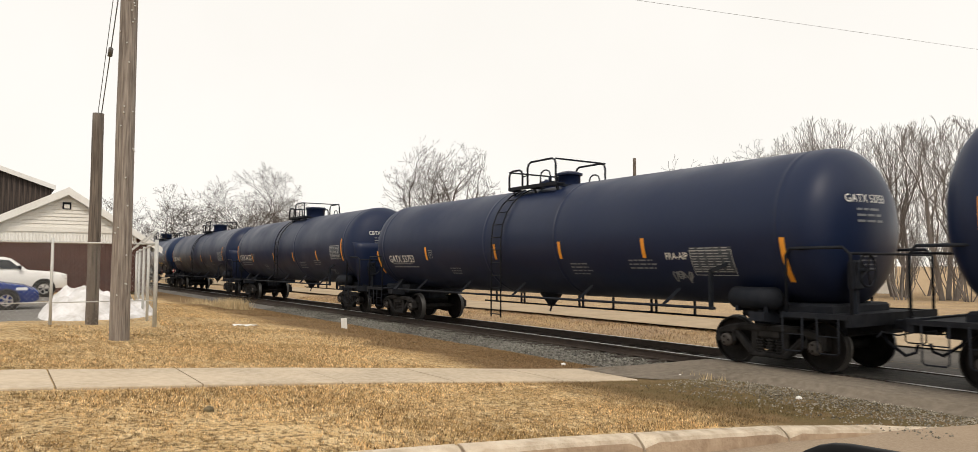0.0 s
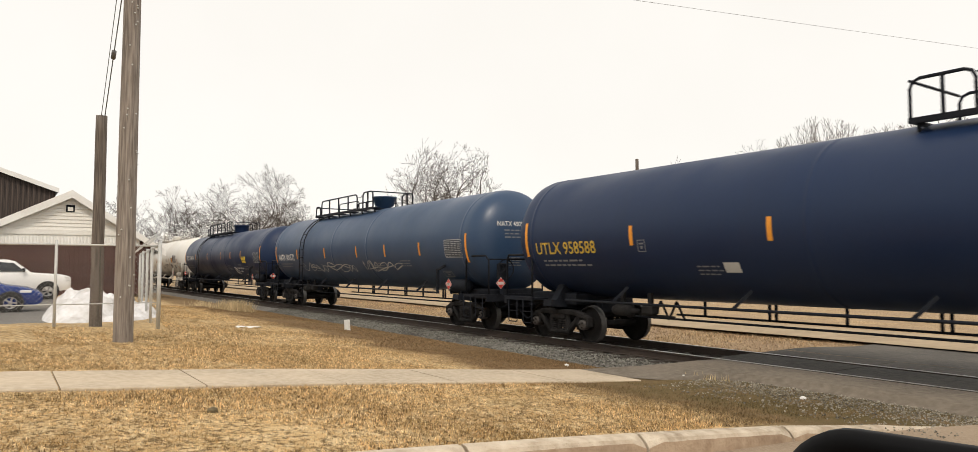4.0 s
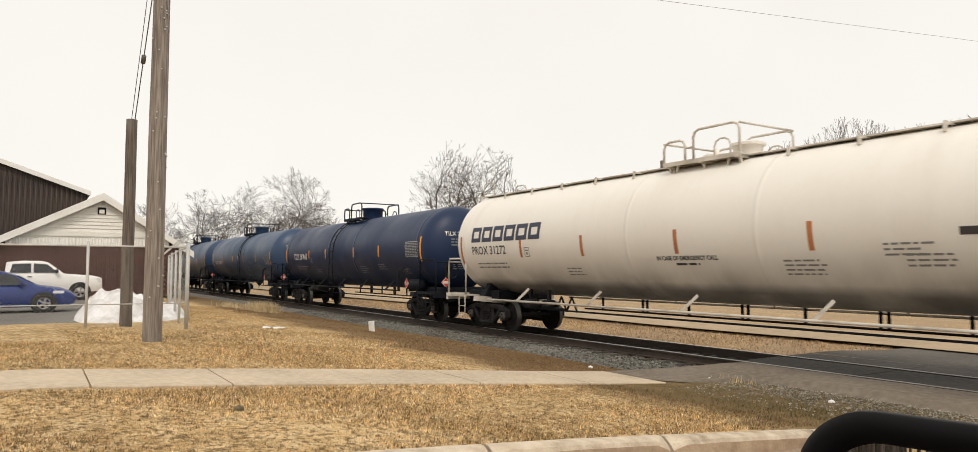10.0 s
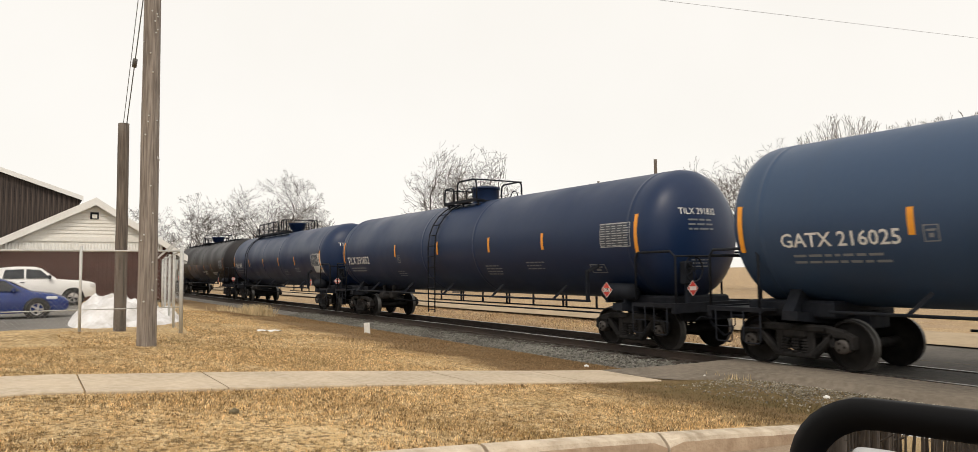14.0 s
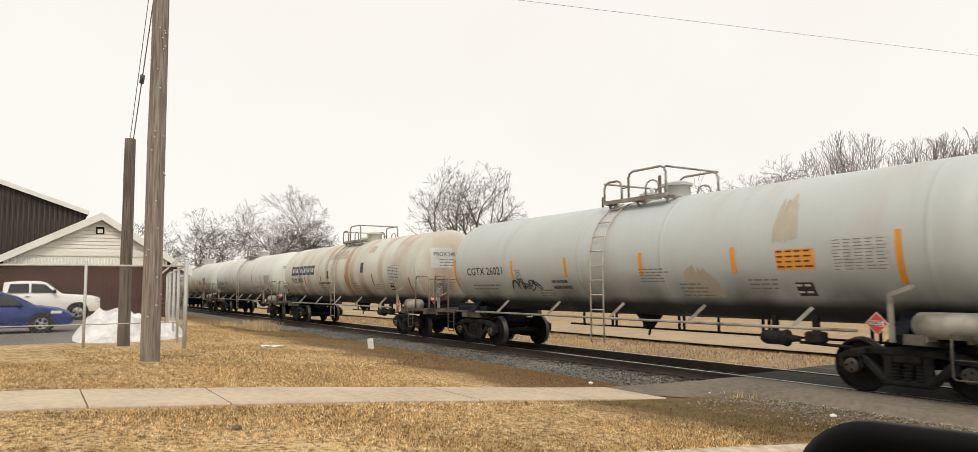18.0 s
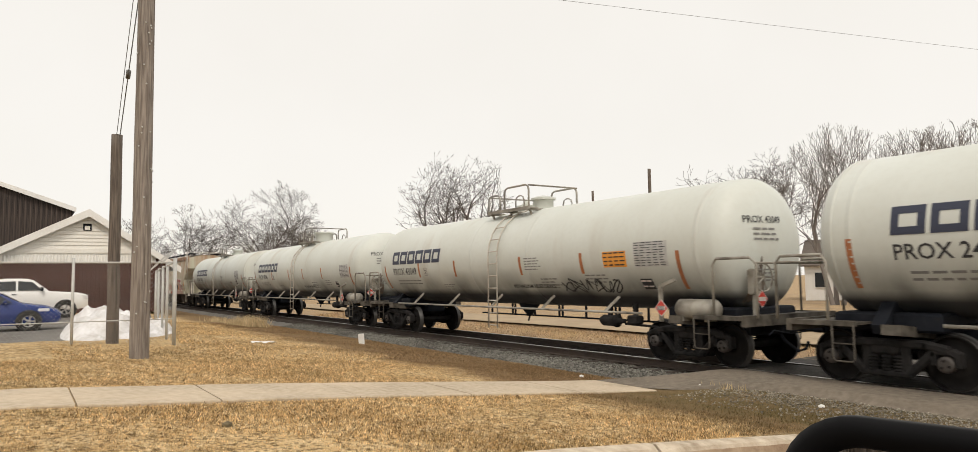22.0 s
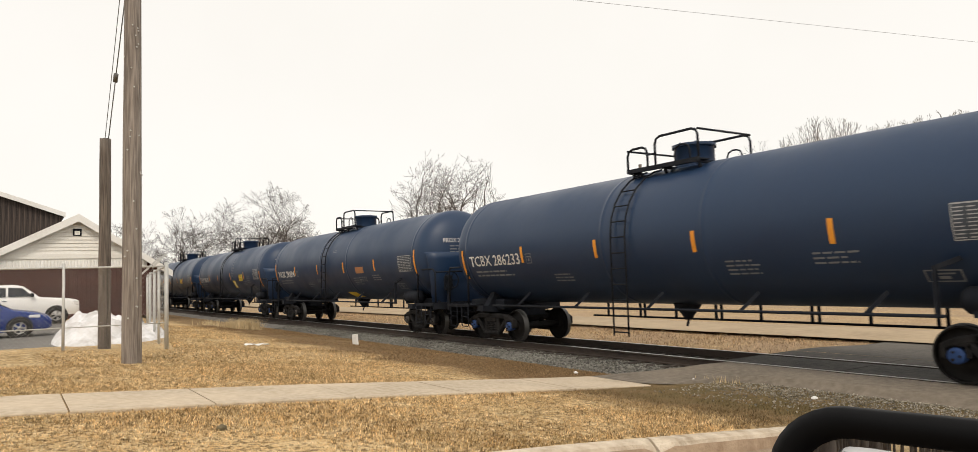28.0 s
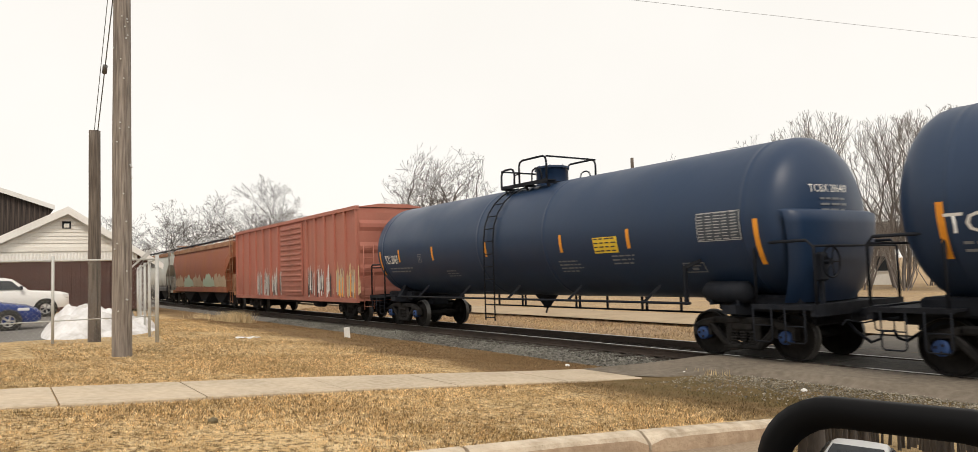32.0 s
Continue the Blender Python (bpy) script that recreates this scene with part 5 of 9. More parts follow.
def extra(car, e, R, zc, k):
    """One more painted or glued item on the near side: kind, x, z and what it needs."""
    what, x, z = e[0], e[1], e[2]
    if what == "text":
        decal(car, "lettering", fit_text(e[3], e[4], e[5], e[6]), x, z, R, zc)
    elif what == "tag":
        me = fit_text(e[3], e[4], e[5], e[6], 0.012)
        for v in me.vertices:
            v.co.y += 0.25 * math.sin(v.co.x * 4.0) * e[5] + 0.12 * v.co.x
            v.co.x += 0.25 * v.co.y
        decal(car, "graffiti", me, x, z, R, zc, 0.010, "spray-painted tag")
    elif what == "bars":
        decal(car, "small_print", bars_mesh(e[3], e[4], e[5], e[6], k * 11 + int(x * 10)), x, z, R, zc)
    elif what == "patch":
        s = Shape()
        lean = e[6] if len(e) > 6 else 0.0
        n = max(2, int(e[4] / 0.1))
        s.sheet([[(lean * (1 - j / n), e[4] * j / n, 0), (e[3] + lean * (1 - j / n), e[4] * j / n, 0)] for j in range(n + 1)], 0, False)
        decal(car, "painted_patch", s.mesh("painted_patch", M[e[5]]), x, z, R, zc, e[7] if len(e) > 7 else 0.004)
    elif what == "plate":
        data_plate(car, "data_plate", e[3], e[4], e[5], e[6], e[7], e[8], k, x, z, R, zc)
    elif what == "scrawl":
        decal(car, "graffiti", scribble_mesh(e[3], e[4], e[5], k * 3 + e[6], e[6]), x, z, R, zc, 0.009, "spray-painted graffiti scrawl")
    elif what == "stain":
        decal(car, "rust_stain", blob_mesh(e[3], e[4], e[5], int(abs(x) * 10) + k, 0.18, name="rust_stain"), x, z, R, zc, 0.005)


def dress(car, spec, k, end, R, zc):
    """Stripes, reporting marks, plates and small print on the near side."""
    ink = spec.get("ink", "ink_white")
    small = spec.get("small", "ink_dim")
    stripe = spec.get("stripe", "orange")
    long = spec["L"] > 19.3
    xl, xr = spec.get("rear_x", -end + spec.get("rear_inset", 0.85)), spec.get("front_x", end - spec.get("inset", 0.80 if long else 0.95))
    pale = ink == "ink_black"
    for x in (xl, xr):
        decal(car, "reflective_stripe", stripe_mesh(0.10, 0.86, stripe), x, spec.get("end_z", zc - 0.62 + 0.40) - 0.42, R, zc)
    usual = (-5.6, -2.3, 0.9, 3.3, 5.8) if long else (-4.4, -1.4, 1.5, 4.2)
    stripes = spec.get("stripes", usual)
    for i, x in enumerate(stripes):
        decal(car, "reflective_stripe", stripe_mesh(0.10, 0.50 if pale else 0.42, stripe), x, spec.get("stripe_z", zc - 0.20) - (0.27 if pale else 0.21), R, zc)
    body = spec.get("mark", "")
    mx = spec.get("mark_x", xl + 0.35 + spec.get("mark_dx", 0.0))
    if body:
        width = spec.get("width") or (2.15 if long or spec.get("logo") else min(2.4, stripes[0] - 0.12 - mx)) * (0.84 if spec.get("logo") else 1)
        if spec.get("logo"):
            decal(car, "owner_mark", logo_mesh(3.4, 0.44, spec["logo"]), mx, zc + (0.0 if R > 1.4 else -0.05), R, zc, label="fleet owner's mark in dark blocks" if pale else "fleet owner's mark in white blocks")
            decal(car, "reporting_mark", fit_text(body, width, 0.24, ink), mx, zc - (0.36 if R > 1.4 else 0.42), R, zc)
        else:
            decal(car, "reporting_mark", fit_text(body, width, spec.get("mark_h", 0.29), ink, 0.004), mx, spec.get("mark_z", zc - 0.46), R, zc)
        if spec.get("limits"):
            for i, row in enumerate(spec["limits"]):
                decal(car, "lettering", fit_text(row, 1.75 if len(row) > 18 else 1.2, 0.085, small, 0.001), mx + 0.08, zc - (0.54 if spec.get("logo") else 0.70) - 0.145 * i, R, zc)
        else:
            decal(car, "small_print", bars_mesh(2, 1.8, 0.24, small, k, 0.62), mx + 0.2, zc - 0.60, R, zc)
    decal(car, "stencil_box", frame_mesh(0.22, 0.26, small, 0.018), max(stripes[0] + 0.16, mx + (2.3 if body else 0)), zc - 0.46, R, zc)
    if spec.get("plate", "silver"):
        px, pz = spec.get("plate_at", (xr - 1.2, zc + 0.05))
        data_plate(car, "data_plate", 0.97, 0.54, spec.get("plate", "silver"), spec.get("plate_line", "plate_ink"), 10, 5, k, px, pz, R, zc)
        if pale:
            data_plate(car, "stencil_plate", 0.34, 0.28, "ink_black", "placard_white", 2, 2, k, *spec.get("box_at", (px + 0.05, pz - 0.72)), R, zc)
        else:
            decal(car, "plate_frame", frame_mesh(0.97, 0.54, "plate_ink", 0.014), px, pz - 0.54, R, zc, 0.010)
            decal(car, "stencil_box", frame_mesh(0.52, 0.24, small), *spec.get("box_at", (px - 0.55, pz - 1.12)), R, zc)
    for i, (f, dz, n, w) in enumerate(spec.get("notes", ((0.30, -0.75, 3, 0.7), (0.62, -0.62, 4, 0.8), (0.73, -0.55, 3, 0.8)))):
        decal(car, "small_print", bars_mesh(n, w, 0.09 * n, small, k * 7 + i), -end + 2 * end * f, zc + dz, R, zc)
    if spec.get("yellow") is not None:
        data_plate(car, "emergency_decal", 0.75, 0.36, "yellow", "ink_black", 4, 4, k, spec["yellow"], zc - 0.14, R, zc, "yellow emergency decal")
    if spec.get("orange_sign") is not None:
        data_plate(car, "emergency_decal", 0.75, 0.36, "orangedecal", "ink_black", 4, 4, k, spec["orange_sign"], zc - 0.04, R, zc, "orange emergency decal")
    if spec.get("placard", False):
        p = part("hazard_placard", flat(placard_mesh(0.36), xr - (0.28 if R < 1.4 else 0.85), 1.16 if R < 1.4 else 1.30, -1.56), car, label="red and white diamond hazard placard")
        part("placard_number", flat(text_mesh(spec["placard"], 0.105, "ink_black", 0.95, 0.002), xr - (0.39 if R < 1.4 else 0.96), 1.123 if R < 1.4 else 1.263, -1.572), p)
        me = placard_mesh(0.33)
        for v in me.vertices:
            v.co = (end + 0.40 + v.co.z, -1.12 + v.co.x, 1.36 + v.co.y)
        part("hazard_placard", me, car, label="red and white diamond hazard placard")
    for i, e in enumerate(spec.get("extras", ())):
        extra(car, e, R, zc, k)
    # writing on the head towards +x
    if spec.get("head_patch"):
        s = Shape().sheet([[(0.1 * i, 0.1 * j, 0) for i in range(9)] for j in range(8)], 0, True)
        part("painted_patch", bulge(s.mesh("painted_patch", M["patch_white"]), end, R, zc, spec.get("head", 0.75), -0.95, 0.0), car, label="white stencilled patch")
    if pale and spec["paint"] != "white":
        me = blob_mesh(0.34, 0.75, "soot", k, 0.3, name="painted_soot")
        part("grime_stain", bulge(me, end, R, zc, spec.get("head", 0.75), -0.62, -1.18), car, label="dark brake-dust stain")
    if spec.get("head_text", True) and body:
        me = fit_text(body, 0.98, 0.14, ink, 0.001)
        bulge(me, end, R, zc, spec.get("head", 0.75), -0.85, 0.40)
        part("reporting_mark", me, car)
        me = bars_mesh(3, 0.7, 0.30, small, k + 40)
        bulge(me, end, R, zc, spec.get("head", 0.75), -0.65, 0.30)
        part("small_print", me, car)
        me = bars_mesh(4, 0.55, 0.28, small, k + 60)
        bulge(me, end, R, zc, spec.get("head", 0.75), -0.55, -0.50)
        part("small_print", me, car)


def bulge(me, end, R, zc, head, y0, z0):
    """Lays a flat mesh on the tank's +x head."""
    for v in me.vertices:
        y, z = y0 + v.co.x, z0 + v.co.y
        r2 = min(0.98, (y * y + z * z) / (R * R))
        v.co = (end - head + head * math.sqrt(1 - r2) + (0.012 if not me.name.startswith("painted") else 0.006), y, zc + z)
    me.update()
    return me



def grid_lines(n, a, b):
    return [a + (b - a) * k / (n - 1) for k in range(n)]


# side of a covered hopper: how far out it stands at each height
HOPPER_Z = [1.05, 1.35, 1.8, 2.4, 3.0, 3.5, 3.90]
HOPPER_Y = [1.42, 1.46, 1.52, 1.55, 1.52, 1.45, 1.36]


def hopper_y(z):
    return float(np.interp(z, HOPPER_Z, HOPPER_Y))


def on_hopper(me, x0, z0, lift=0.008):
    for v in me.vertices:
        z = z0 + v.co.y
        v.co = (x0 + v.co.x, -(hopper_y(z) + lift + v.co.z), z)
    me.update()
    return me


def blob_mesh(w, h, mat, seed, spikes=0.25, n=26, name="graffiti"):
    """A ragged patch of spray paint, cut into bands so that it can follow a curved side."""
    rnd = random.Random(seed)
    s = Shape()
    cols = 14
    top = [h * (0.6 + 0.4 * math.sin(math.pi * (k + 0.5) / cols)) * (1 + rnd.uniform(-spikes, spikes)) for k in range(cols + 1)]
    bot = [h * rnd.uniform(0, 0.10) for k in range(cols + 1)]
    top[0] *= 0.5
    top[-1] *= 0.5
    s.sheet([[(w * k / cols, bot[k] + (top[k] - bot[k]) * j / 5, 0) for k in range(cols + 1)] for j in range(6)], 0, False)
    return s.mesh(name, M[mat])


def shard_mesh(pts, mat):
    s = Shape()
    s.v.extend((x, y, 0) for x, y in pts)
    s.face(range(len(pts)))
    return s.mesh("graffiti", M[mat])


def zigzag_mesh(w, h, mat, seed, turns=5, width=0.03):
    """One angular spray-can line of straight strokes."""
    rnd = random.Random(seed)
    s = Shape()
    pts = [Vector((w * k / turns + rnd.uniform(-0.12, 0.12) * w, h * (rnd.uniform(0.0, 0.4) if k % 2 else rnd.uniform(0.6, 1.0)), 0)) for k in range(turns + 1)]
    left, right = [], []
    for k, p in enumerate(pts):
        d = (pts[min(k + 1, turns)] - pts[max(k - 1, 0)]).normalized()
        nn = Vector((-d.y, d.x, 0)) * (width * rnd.uniform(0.4, 0.65))
        left.append(tuple(p + nn)), right.append(tuple(p - nn))
    s.sheet([left, right], 0, False)
    return s.mesh("graffiti", M[mat])


def bubble_mesh(w, h, mat, seed):
    """A rounded, slightly lumpy filled letter form."""
    rnd = random.Random(seed)
    a, b, ph = rnd.uniform(0.05, 0.14), rnd.uniform(0.03, 0.08), rnd.uniform(0, 6)
    pts = []
    for k in range(28):
        t = 2 * math.pi * k / 28
        r = 1 + a * math.sin(2 * t + ph) + b * math.sin(5 * t + 2 * ph)
        c, d = math.cos(t), math.sin(t)
        pts.append((w / 2 + w / 2 * r * math.copysign(abs(c) ** 0.7, c), h / 2 + h / 2 * r * math.copysign(abs(d) ** 0.7, d)))
    return shard_mesh(pts, mat)


def hopper_graffiti(car):
    rnd = random.Random(17)
    lift = [0.006]

    def put(me, x, z, layer=0.006):
        lift[0] += 0.00004
        part("graffiti", on_hopper(me, x, z, layer + lift[0]), car, label="spray-painted graffiti")

    # grey scrawl under the number
    for k in range(3):
        put(zigzag_mesh(1.3, 0.34, ("g_grey", "g_dark", "g_grey")[k], 300 + k, 8, 0.05), -6.9 + 0.2 * k, 1.42 + 0.05 * k)
    # dark and blue angular piece
    put(blob_mesh(4.2, 0.62, "g_dark", 1, 0.45), -5.95, 1.29)
    for k in range(46):
        x, z = -6.0 + 4.1 * rnd.random(), 1.29 + 0.30 * rnd.random()
        w, h = rnd.uniform(0.22, 0.62), rnd.uniform(0.22, 0.62)
        f = rnd.choice((-1, 1))
        put(shard_mesh([(0, 0), (f * w * 0.45, h * 0.22), (f * w, h), (f * w * 0.70, h * 0.95), (f * w * 0.3, h * 0.45)], rnd.choice(["g_blue", "g_blue", "g_dark", "g_dark", "g_mint", "g_grey"])), x, z)
    for k in range(22):
        w = rnd.uniform(0.05, 0.26)
        put(bubble_mesh(w, w * rnd.uniform(0.5, 0.9), "g_blue", 30 + k), -5.6 + 3.4 * rnd.random(), 1.88 + 0.24 * rnd.random())
    for k in range(14):
        put(zigzag_mesh(rnd.uniform(0.35, 0.7), rnd.uniform(0.35, 0.65), "g_white" if k % 2 else "g_grey", 5 + k, rnd.choice((2, 3, 4)), 0.022), -5.9 + 0.29 * k, 1.33)
    # red-brown rounded block
    for k in range(5):
        put(bubble_mesh(0.78, 0.74 + 0.12 * (k % 2), "g_red", 40 + k), -1.75 + 0.55 * k, 1.30)
    put(bubble_mesh(0.36, 0.30, "g_red", 47), -0.2, 2.02)
    for k in range(5):
        put(bubble_mesh(0.62, 0.60 + 0.10 * (k % 2), "g_brown", 50 + k), -1.67 + 0.55 * k, 1.36)
        put(scribble_mesh(0.5, 0.46, "g_pinkbrown", 9 + k, 1, 0.10), -1.60 + 0.55 * k, 1.42)
    put(scribble_mesh(1.0, 0.20, "g_dark", 14, 3, 0.02), -1.6, 2.12)
    # thin pink and red letters
    put(blob_mesh(1.7, 0.50, "g_pink", 4, 0.3), 1.25, 1.30)
    for k in range(4):
        put(zigzag_mesh(0.34, 0.42, "g_brown" if k % 2 else "g_red", 111 + k, 3, 0.07), 1.35 + 0.36 * k, 1.46)
    # large red, black and mint letters with pale outlines
    put(blob_mesh(4.6, 0.66, "g_pink", 5, 0.25), 3.05, 1.29)
    for k, (x, w, h, c) in enumerate(((3.2, 0.75, 0.82, "g_dark"), (3.85, 0.70, 0.80, "g_red"), (4.5, 0.62, 0.86, "g_mint"), (5.05, 0.60, 0.88, "g_dark"), (5.55, 0.85, 0.95, "g_red"), (6.3, 0.80, 0.86, "g_red"), (7.0, 0.45, 0.45, "g_pink"))):
        put(bubble_mesh(w + 0.10, h + 0.08, "g_white", 60 + k), x - 0.05, 1.29)
        put(bubble_mesh(w, h, c, 60 + k), x, 1.32)
        put(bubble_mesh(w * 0.34, h * 0.34, "g_pink" if k % 2 else "g_mint", 80 + k), x + w * 0.33, 1.32 + h * 0.42)
        put(zigzag_mesh(w * 0.9, h * 0.7, "g_dark", 90 + k, 3, 0.06), x, 1.38)
    for k in range(3):
        put(zigzag_mesh(0.26, 0.26, "g_dark", 130 + k, 4, 0.03), 7.3 + 0.4 * k, 1.55)
    part("stencil_plate", on_hopper(panel_mesh(0.5, 0.30, "ink_black"), 5.33, 1.74, 0.030), car, label="black stencil panel")
    # along the sill
    for k, (x, w, c) in enumerate(((-7.25, 5.3, "g_dark"), (-1.95, 3.0, "g_brown"), (1.05, 2.3, "g_pink"), (3.35, 1.9, "g_pink"), (5.25, 2.7, "g_pink"))):
        put(shard_mesh([(0, 0), (w, 0.01), (w - 0.03, 0.25), (0.02, 0.26)], c), x, 1.015, 0.112)
    for k in range(26):
        x = -7.2 + 0.56 * k + rnd.uniform(-0.1, 0.1)
        c = rnd.choice(("g_blue", "g_grey", "g_dark") if x < -2.2 else ("g_green", "g_red", "g_white") if x < 1 else ("g_pink", "g_red", "g_white", "g_mint"))
        put(bubble_mesh(rnd.uniform(0.25, 0.8), rnd.uniform(0.10, 0.2), c, 160 + k), x, 1.04, 0.114)
    # rust runs below the seams and worn spots
    for x, h, w in ((-6.6, 0.7, 0.05), (-4.6, 1.3, 0.06), (-2.9, 1.5, 0.07), (-1.2, 1.8, 0.10), (0.5, 1.1, 0.05), (2.2, 1.9, 0.10), (3.4, 0.7, 0.04), (4.3, 1.0, 0.06), (5.8, 1.6, 0.09), (7.2, 1.9, 0.11), (7.9, 1.2, 0.05)):
        n = 9
        s = Shape().sheet([[(-w * (0.25 + 0.75 * j / n) / 2 + 0.012 * rnd.uniform(-1, 1), h * j / n, 0), (w * (0.25 + 0.75 * j / n) / 2 + 0.012 * rnd.uniform(-1, 1), h * j / n, 0)] for j in range(n + 1)], 0, False)
        part("rust_streak", on_hopper(s.mesh("rust_streak", M["rust_run"]), x, 3.74 - h, 0.004), car)
    for k in range(14):
        part("rust_streak", on_hopper(shard_mesh([(0, 0.0), (0.025, 0.1), (0.015, 0.26), (-0.015, 0.2)], "g_dark"), rnd.uniform(-4, 7), rnd.uniform(2.5, 3.3), 0.005), car)
    for x in (-6.6, -4.7, -2.95, -1.15, 0.55, 2.25, 4.25, 5.85, 7.15):
        seam = Shape().sheet([[(-0.014, 0.29 * j, 0), (0.014, 0.29 * j, 0.006)] for j in range(9)], 0, False)
        part("panel_seam", on_hopper(seam.mesh("panel_seam", M["rust_wash"]), x, 1.30, 0.003), car)


def hopper_body_mesh(half, paint):
    s = Shape()
    cut, top_end = half - 2.1, half - 0.95
    xs = [-top_end, -top_end + 0.02, -cut - 0.02, -cut, -cut + 0.02, *grid_lines(15, -cut + 0.6, cut - 0.6), cut - 0.02, cut, cut + 0.02, top_end - 0.02, top_end]

    def low(x):
        a = abs(x)
        if a <= cut:
            return 1.10
        return 2.15 + (a - cut) / (top_end - cut) * 0.9

    for sgn in (-1, 1):
        s.sheet([[(x, sgn * hopper_y(z), z) for z in grid_lines(9, low(x), 3.90)] for x in xs])
    s.sheet([[(x, y, z) for y, z in ((-hopper_y(low(x)), low(x)), (0, low(x)), (hopper_y(low(x)), low(x)))] for x in xs], smooth=False)
    s.sheet([[(x, y, z) for y, z in ((-1.36, 3.90), (-1.0, 4.06), (-0.4, 4.14), (0.4, 4.14), (1.0, 4.06), (1.36, 3.90))] for x in (-top_end, top_end)])
    for x in (-top_end, top_end):
        s.v.extend((x, y, z) for y, z in ((-1.5, 3.05), (1.5, 3.05), (1.36, 3.90), (0.4, 4.14), (-0.4, 4.14), (-1.36, 3.90)))
        n = len(s.v)
        s.face(range(n - 6, n))
    return s.mesh("hopper_body", paint)


def hopper_car(k, spec):
    L = spec["L"]
    half, paint = L / 2, M[spec["paint"]]
    fine = spec["paint"] == "hopper"
    label = {"hopper": "cream covered hopper car with rust stains and graffiti", "hopperred": "rust-red covered hopper car with dusty sides"}.get(spec["paint"], "pale grey covered hopper car")
    car = thing("hopper_car", None, (0, TRACK_Y, 0), label=label, category="hopper car", group="cars of the train")
    tc = half - 2.15
    trim = M["whiteframe"] if fine else M["greyframe"] if spec["paint"] == "grey" else M["rust"]
    for x in (-tc, tc):
        add_bogie(car, x)
    part("body", hopper_body_mesh(half, paint), car, (0.3 if fine else 0.0, 0, 0))
    for sgn in (-1, 1):
        me = Shape().box((2 * half - 3.6, 0.10, 0.28), (0.3 if fine else 0.0, sgn * 1.48, 1.14), chamfer=0.02).mesh("side_sill", paint)
        part("side_sill", me, car)
        me = Shape().prism([(-half + 0.95, 3.74), (half - 0.95, 3.74), (half - 0.95, 4.0), (-half + 0.95, 4.0)], 0.12, (0.3 if fine else 0.0, sgn * 1.42, 0)).mesh("top_chord", M["chord"] if fine else M["rust"])
        part("top_chord", me, car, label="rust-stained top chord")
        rb = Shape().box((2 * half - 1.3, 0.42, 0.025), (0, sgn * 1.0, 4.25))
        rb.bar((-half + 0.6, sgn * 1.23, 4.22), (half - 0.6, sgn * 1.23, 4.22), 0.03, 0.07)
        for q in np.arange(-half + 0.8, half - 0.7, 0.22):
            rb.bar((float(q), sgn * 0.8, 4.225), (float(q), sgn * 1.22, 4.225), 0.02, 0.03)
        part("running_board", rb.mesh("running_board", M["frame"]), car)
        for x in grid_lines(9, -half + 1.1, half - 1.1):
            me = cached(("bracket", sgn, trim.name), lambda: Shape().bar((0, sgn * 1.40, 3.98), (0.10, sgn * 1.12, 4.22), 0.04, 0.04).mesh("board_bracket", trim))
            part("board_bracket", me, car, (x, 0, 0))
    for x in ((-5.2, -1.4, 2.4, 6.2) if fine else (-4.4, 0.0, 4.4)):
        w = 1.5 if fine else 2.0
        s = Shape()
        s.prism([(-w, 1.08), (w, 1.08), (0.5, 0.28), (-0.5, 0.28)], 1.9)
        s.prism([(-w + 0.02, 1.06), (w - 0.02, 1.06), (0.55, 0.42), (-0.55, 0.42)], 2.3)
        s.box((1.1, 2.0, 0.12), (0, 0, 0.27), chamfer=0.02)
        s.rod((-0.6, -1.05, 0.36), (0.6, -1.05, 0.36), 0.04, 8)
        part("discharge_bay", cached(("bay", fine), lambda: s.mesh("discharge_bay", M["bay"] if fine else M["frame"])), car, (x, 0, 0))
    for turn in (0, 180):
        s = Shape()
        s.box((0.10, 2.9, 0.22), (half - 0.5, 0, 0.98))
        s.box((2.1, 0.6, 0.3), (half - 1.3, 0, 0.88))
        s.box((1.5, 2.7, 0.05), (half - 1.25, 0, 1.05))
        part("end_platform", s.mesh("end_platform", trim), car, turn=(0, 0, turn))
        part("coupler", cached("coupler", coupler_mesh), car, (half - 0.08 if not turn else -half + 0.08, 0, 0), (0, 0, turn))
        s = Shape()
        for y in (-1.0, -0.35, 0.35, 1.0):
            s.bar((half - 0.95, y, 1.05), (half - 0.95, y * 0.9, 4.0), 0.12, 0.12)
        s.prism([(half - 2.0, 1.1), (half - 1.0, 1.1), (half - 1.0, 3.0), (half - 2.0, 2.2)], 0.08, (0, 0.6, 0))
        s.prism([(half - 2.0, 1.1), (half - 1.0, 1.1), (half - 1.0, 2.0), (half - 2.0, 2.1)], 0.06, (0, -1.1, 0))
        part("end_frame", s.mesh("end_frame", trim), car, turn=(0, 0, turn), label="end frame posts and slope plates")
        s = Shape()
        for x in (half - 0.62, half - 1.12):
            s.tube([(x, -1.50, 0.42), (x, -1.50, 4.28), (x, -1.2, 4.36)], 0.026, 5)
        z = 0.5
        while z < 4.2:
            s.rod((half - 0.62, -1.50, z), (half - 1.12, -1.50, z), 0.016, 5)
            z += 0.42
        s.tube([(half - 1.12, -1.5, 2.35), (half - 1.9, -1.5, 2.35), (half - 1.95, -1.5, 1.1)], 0.022, 5)
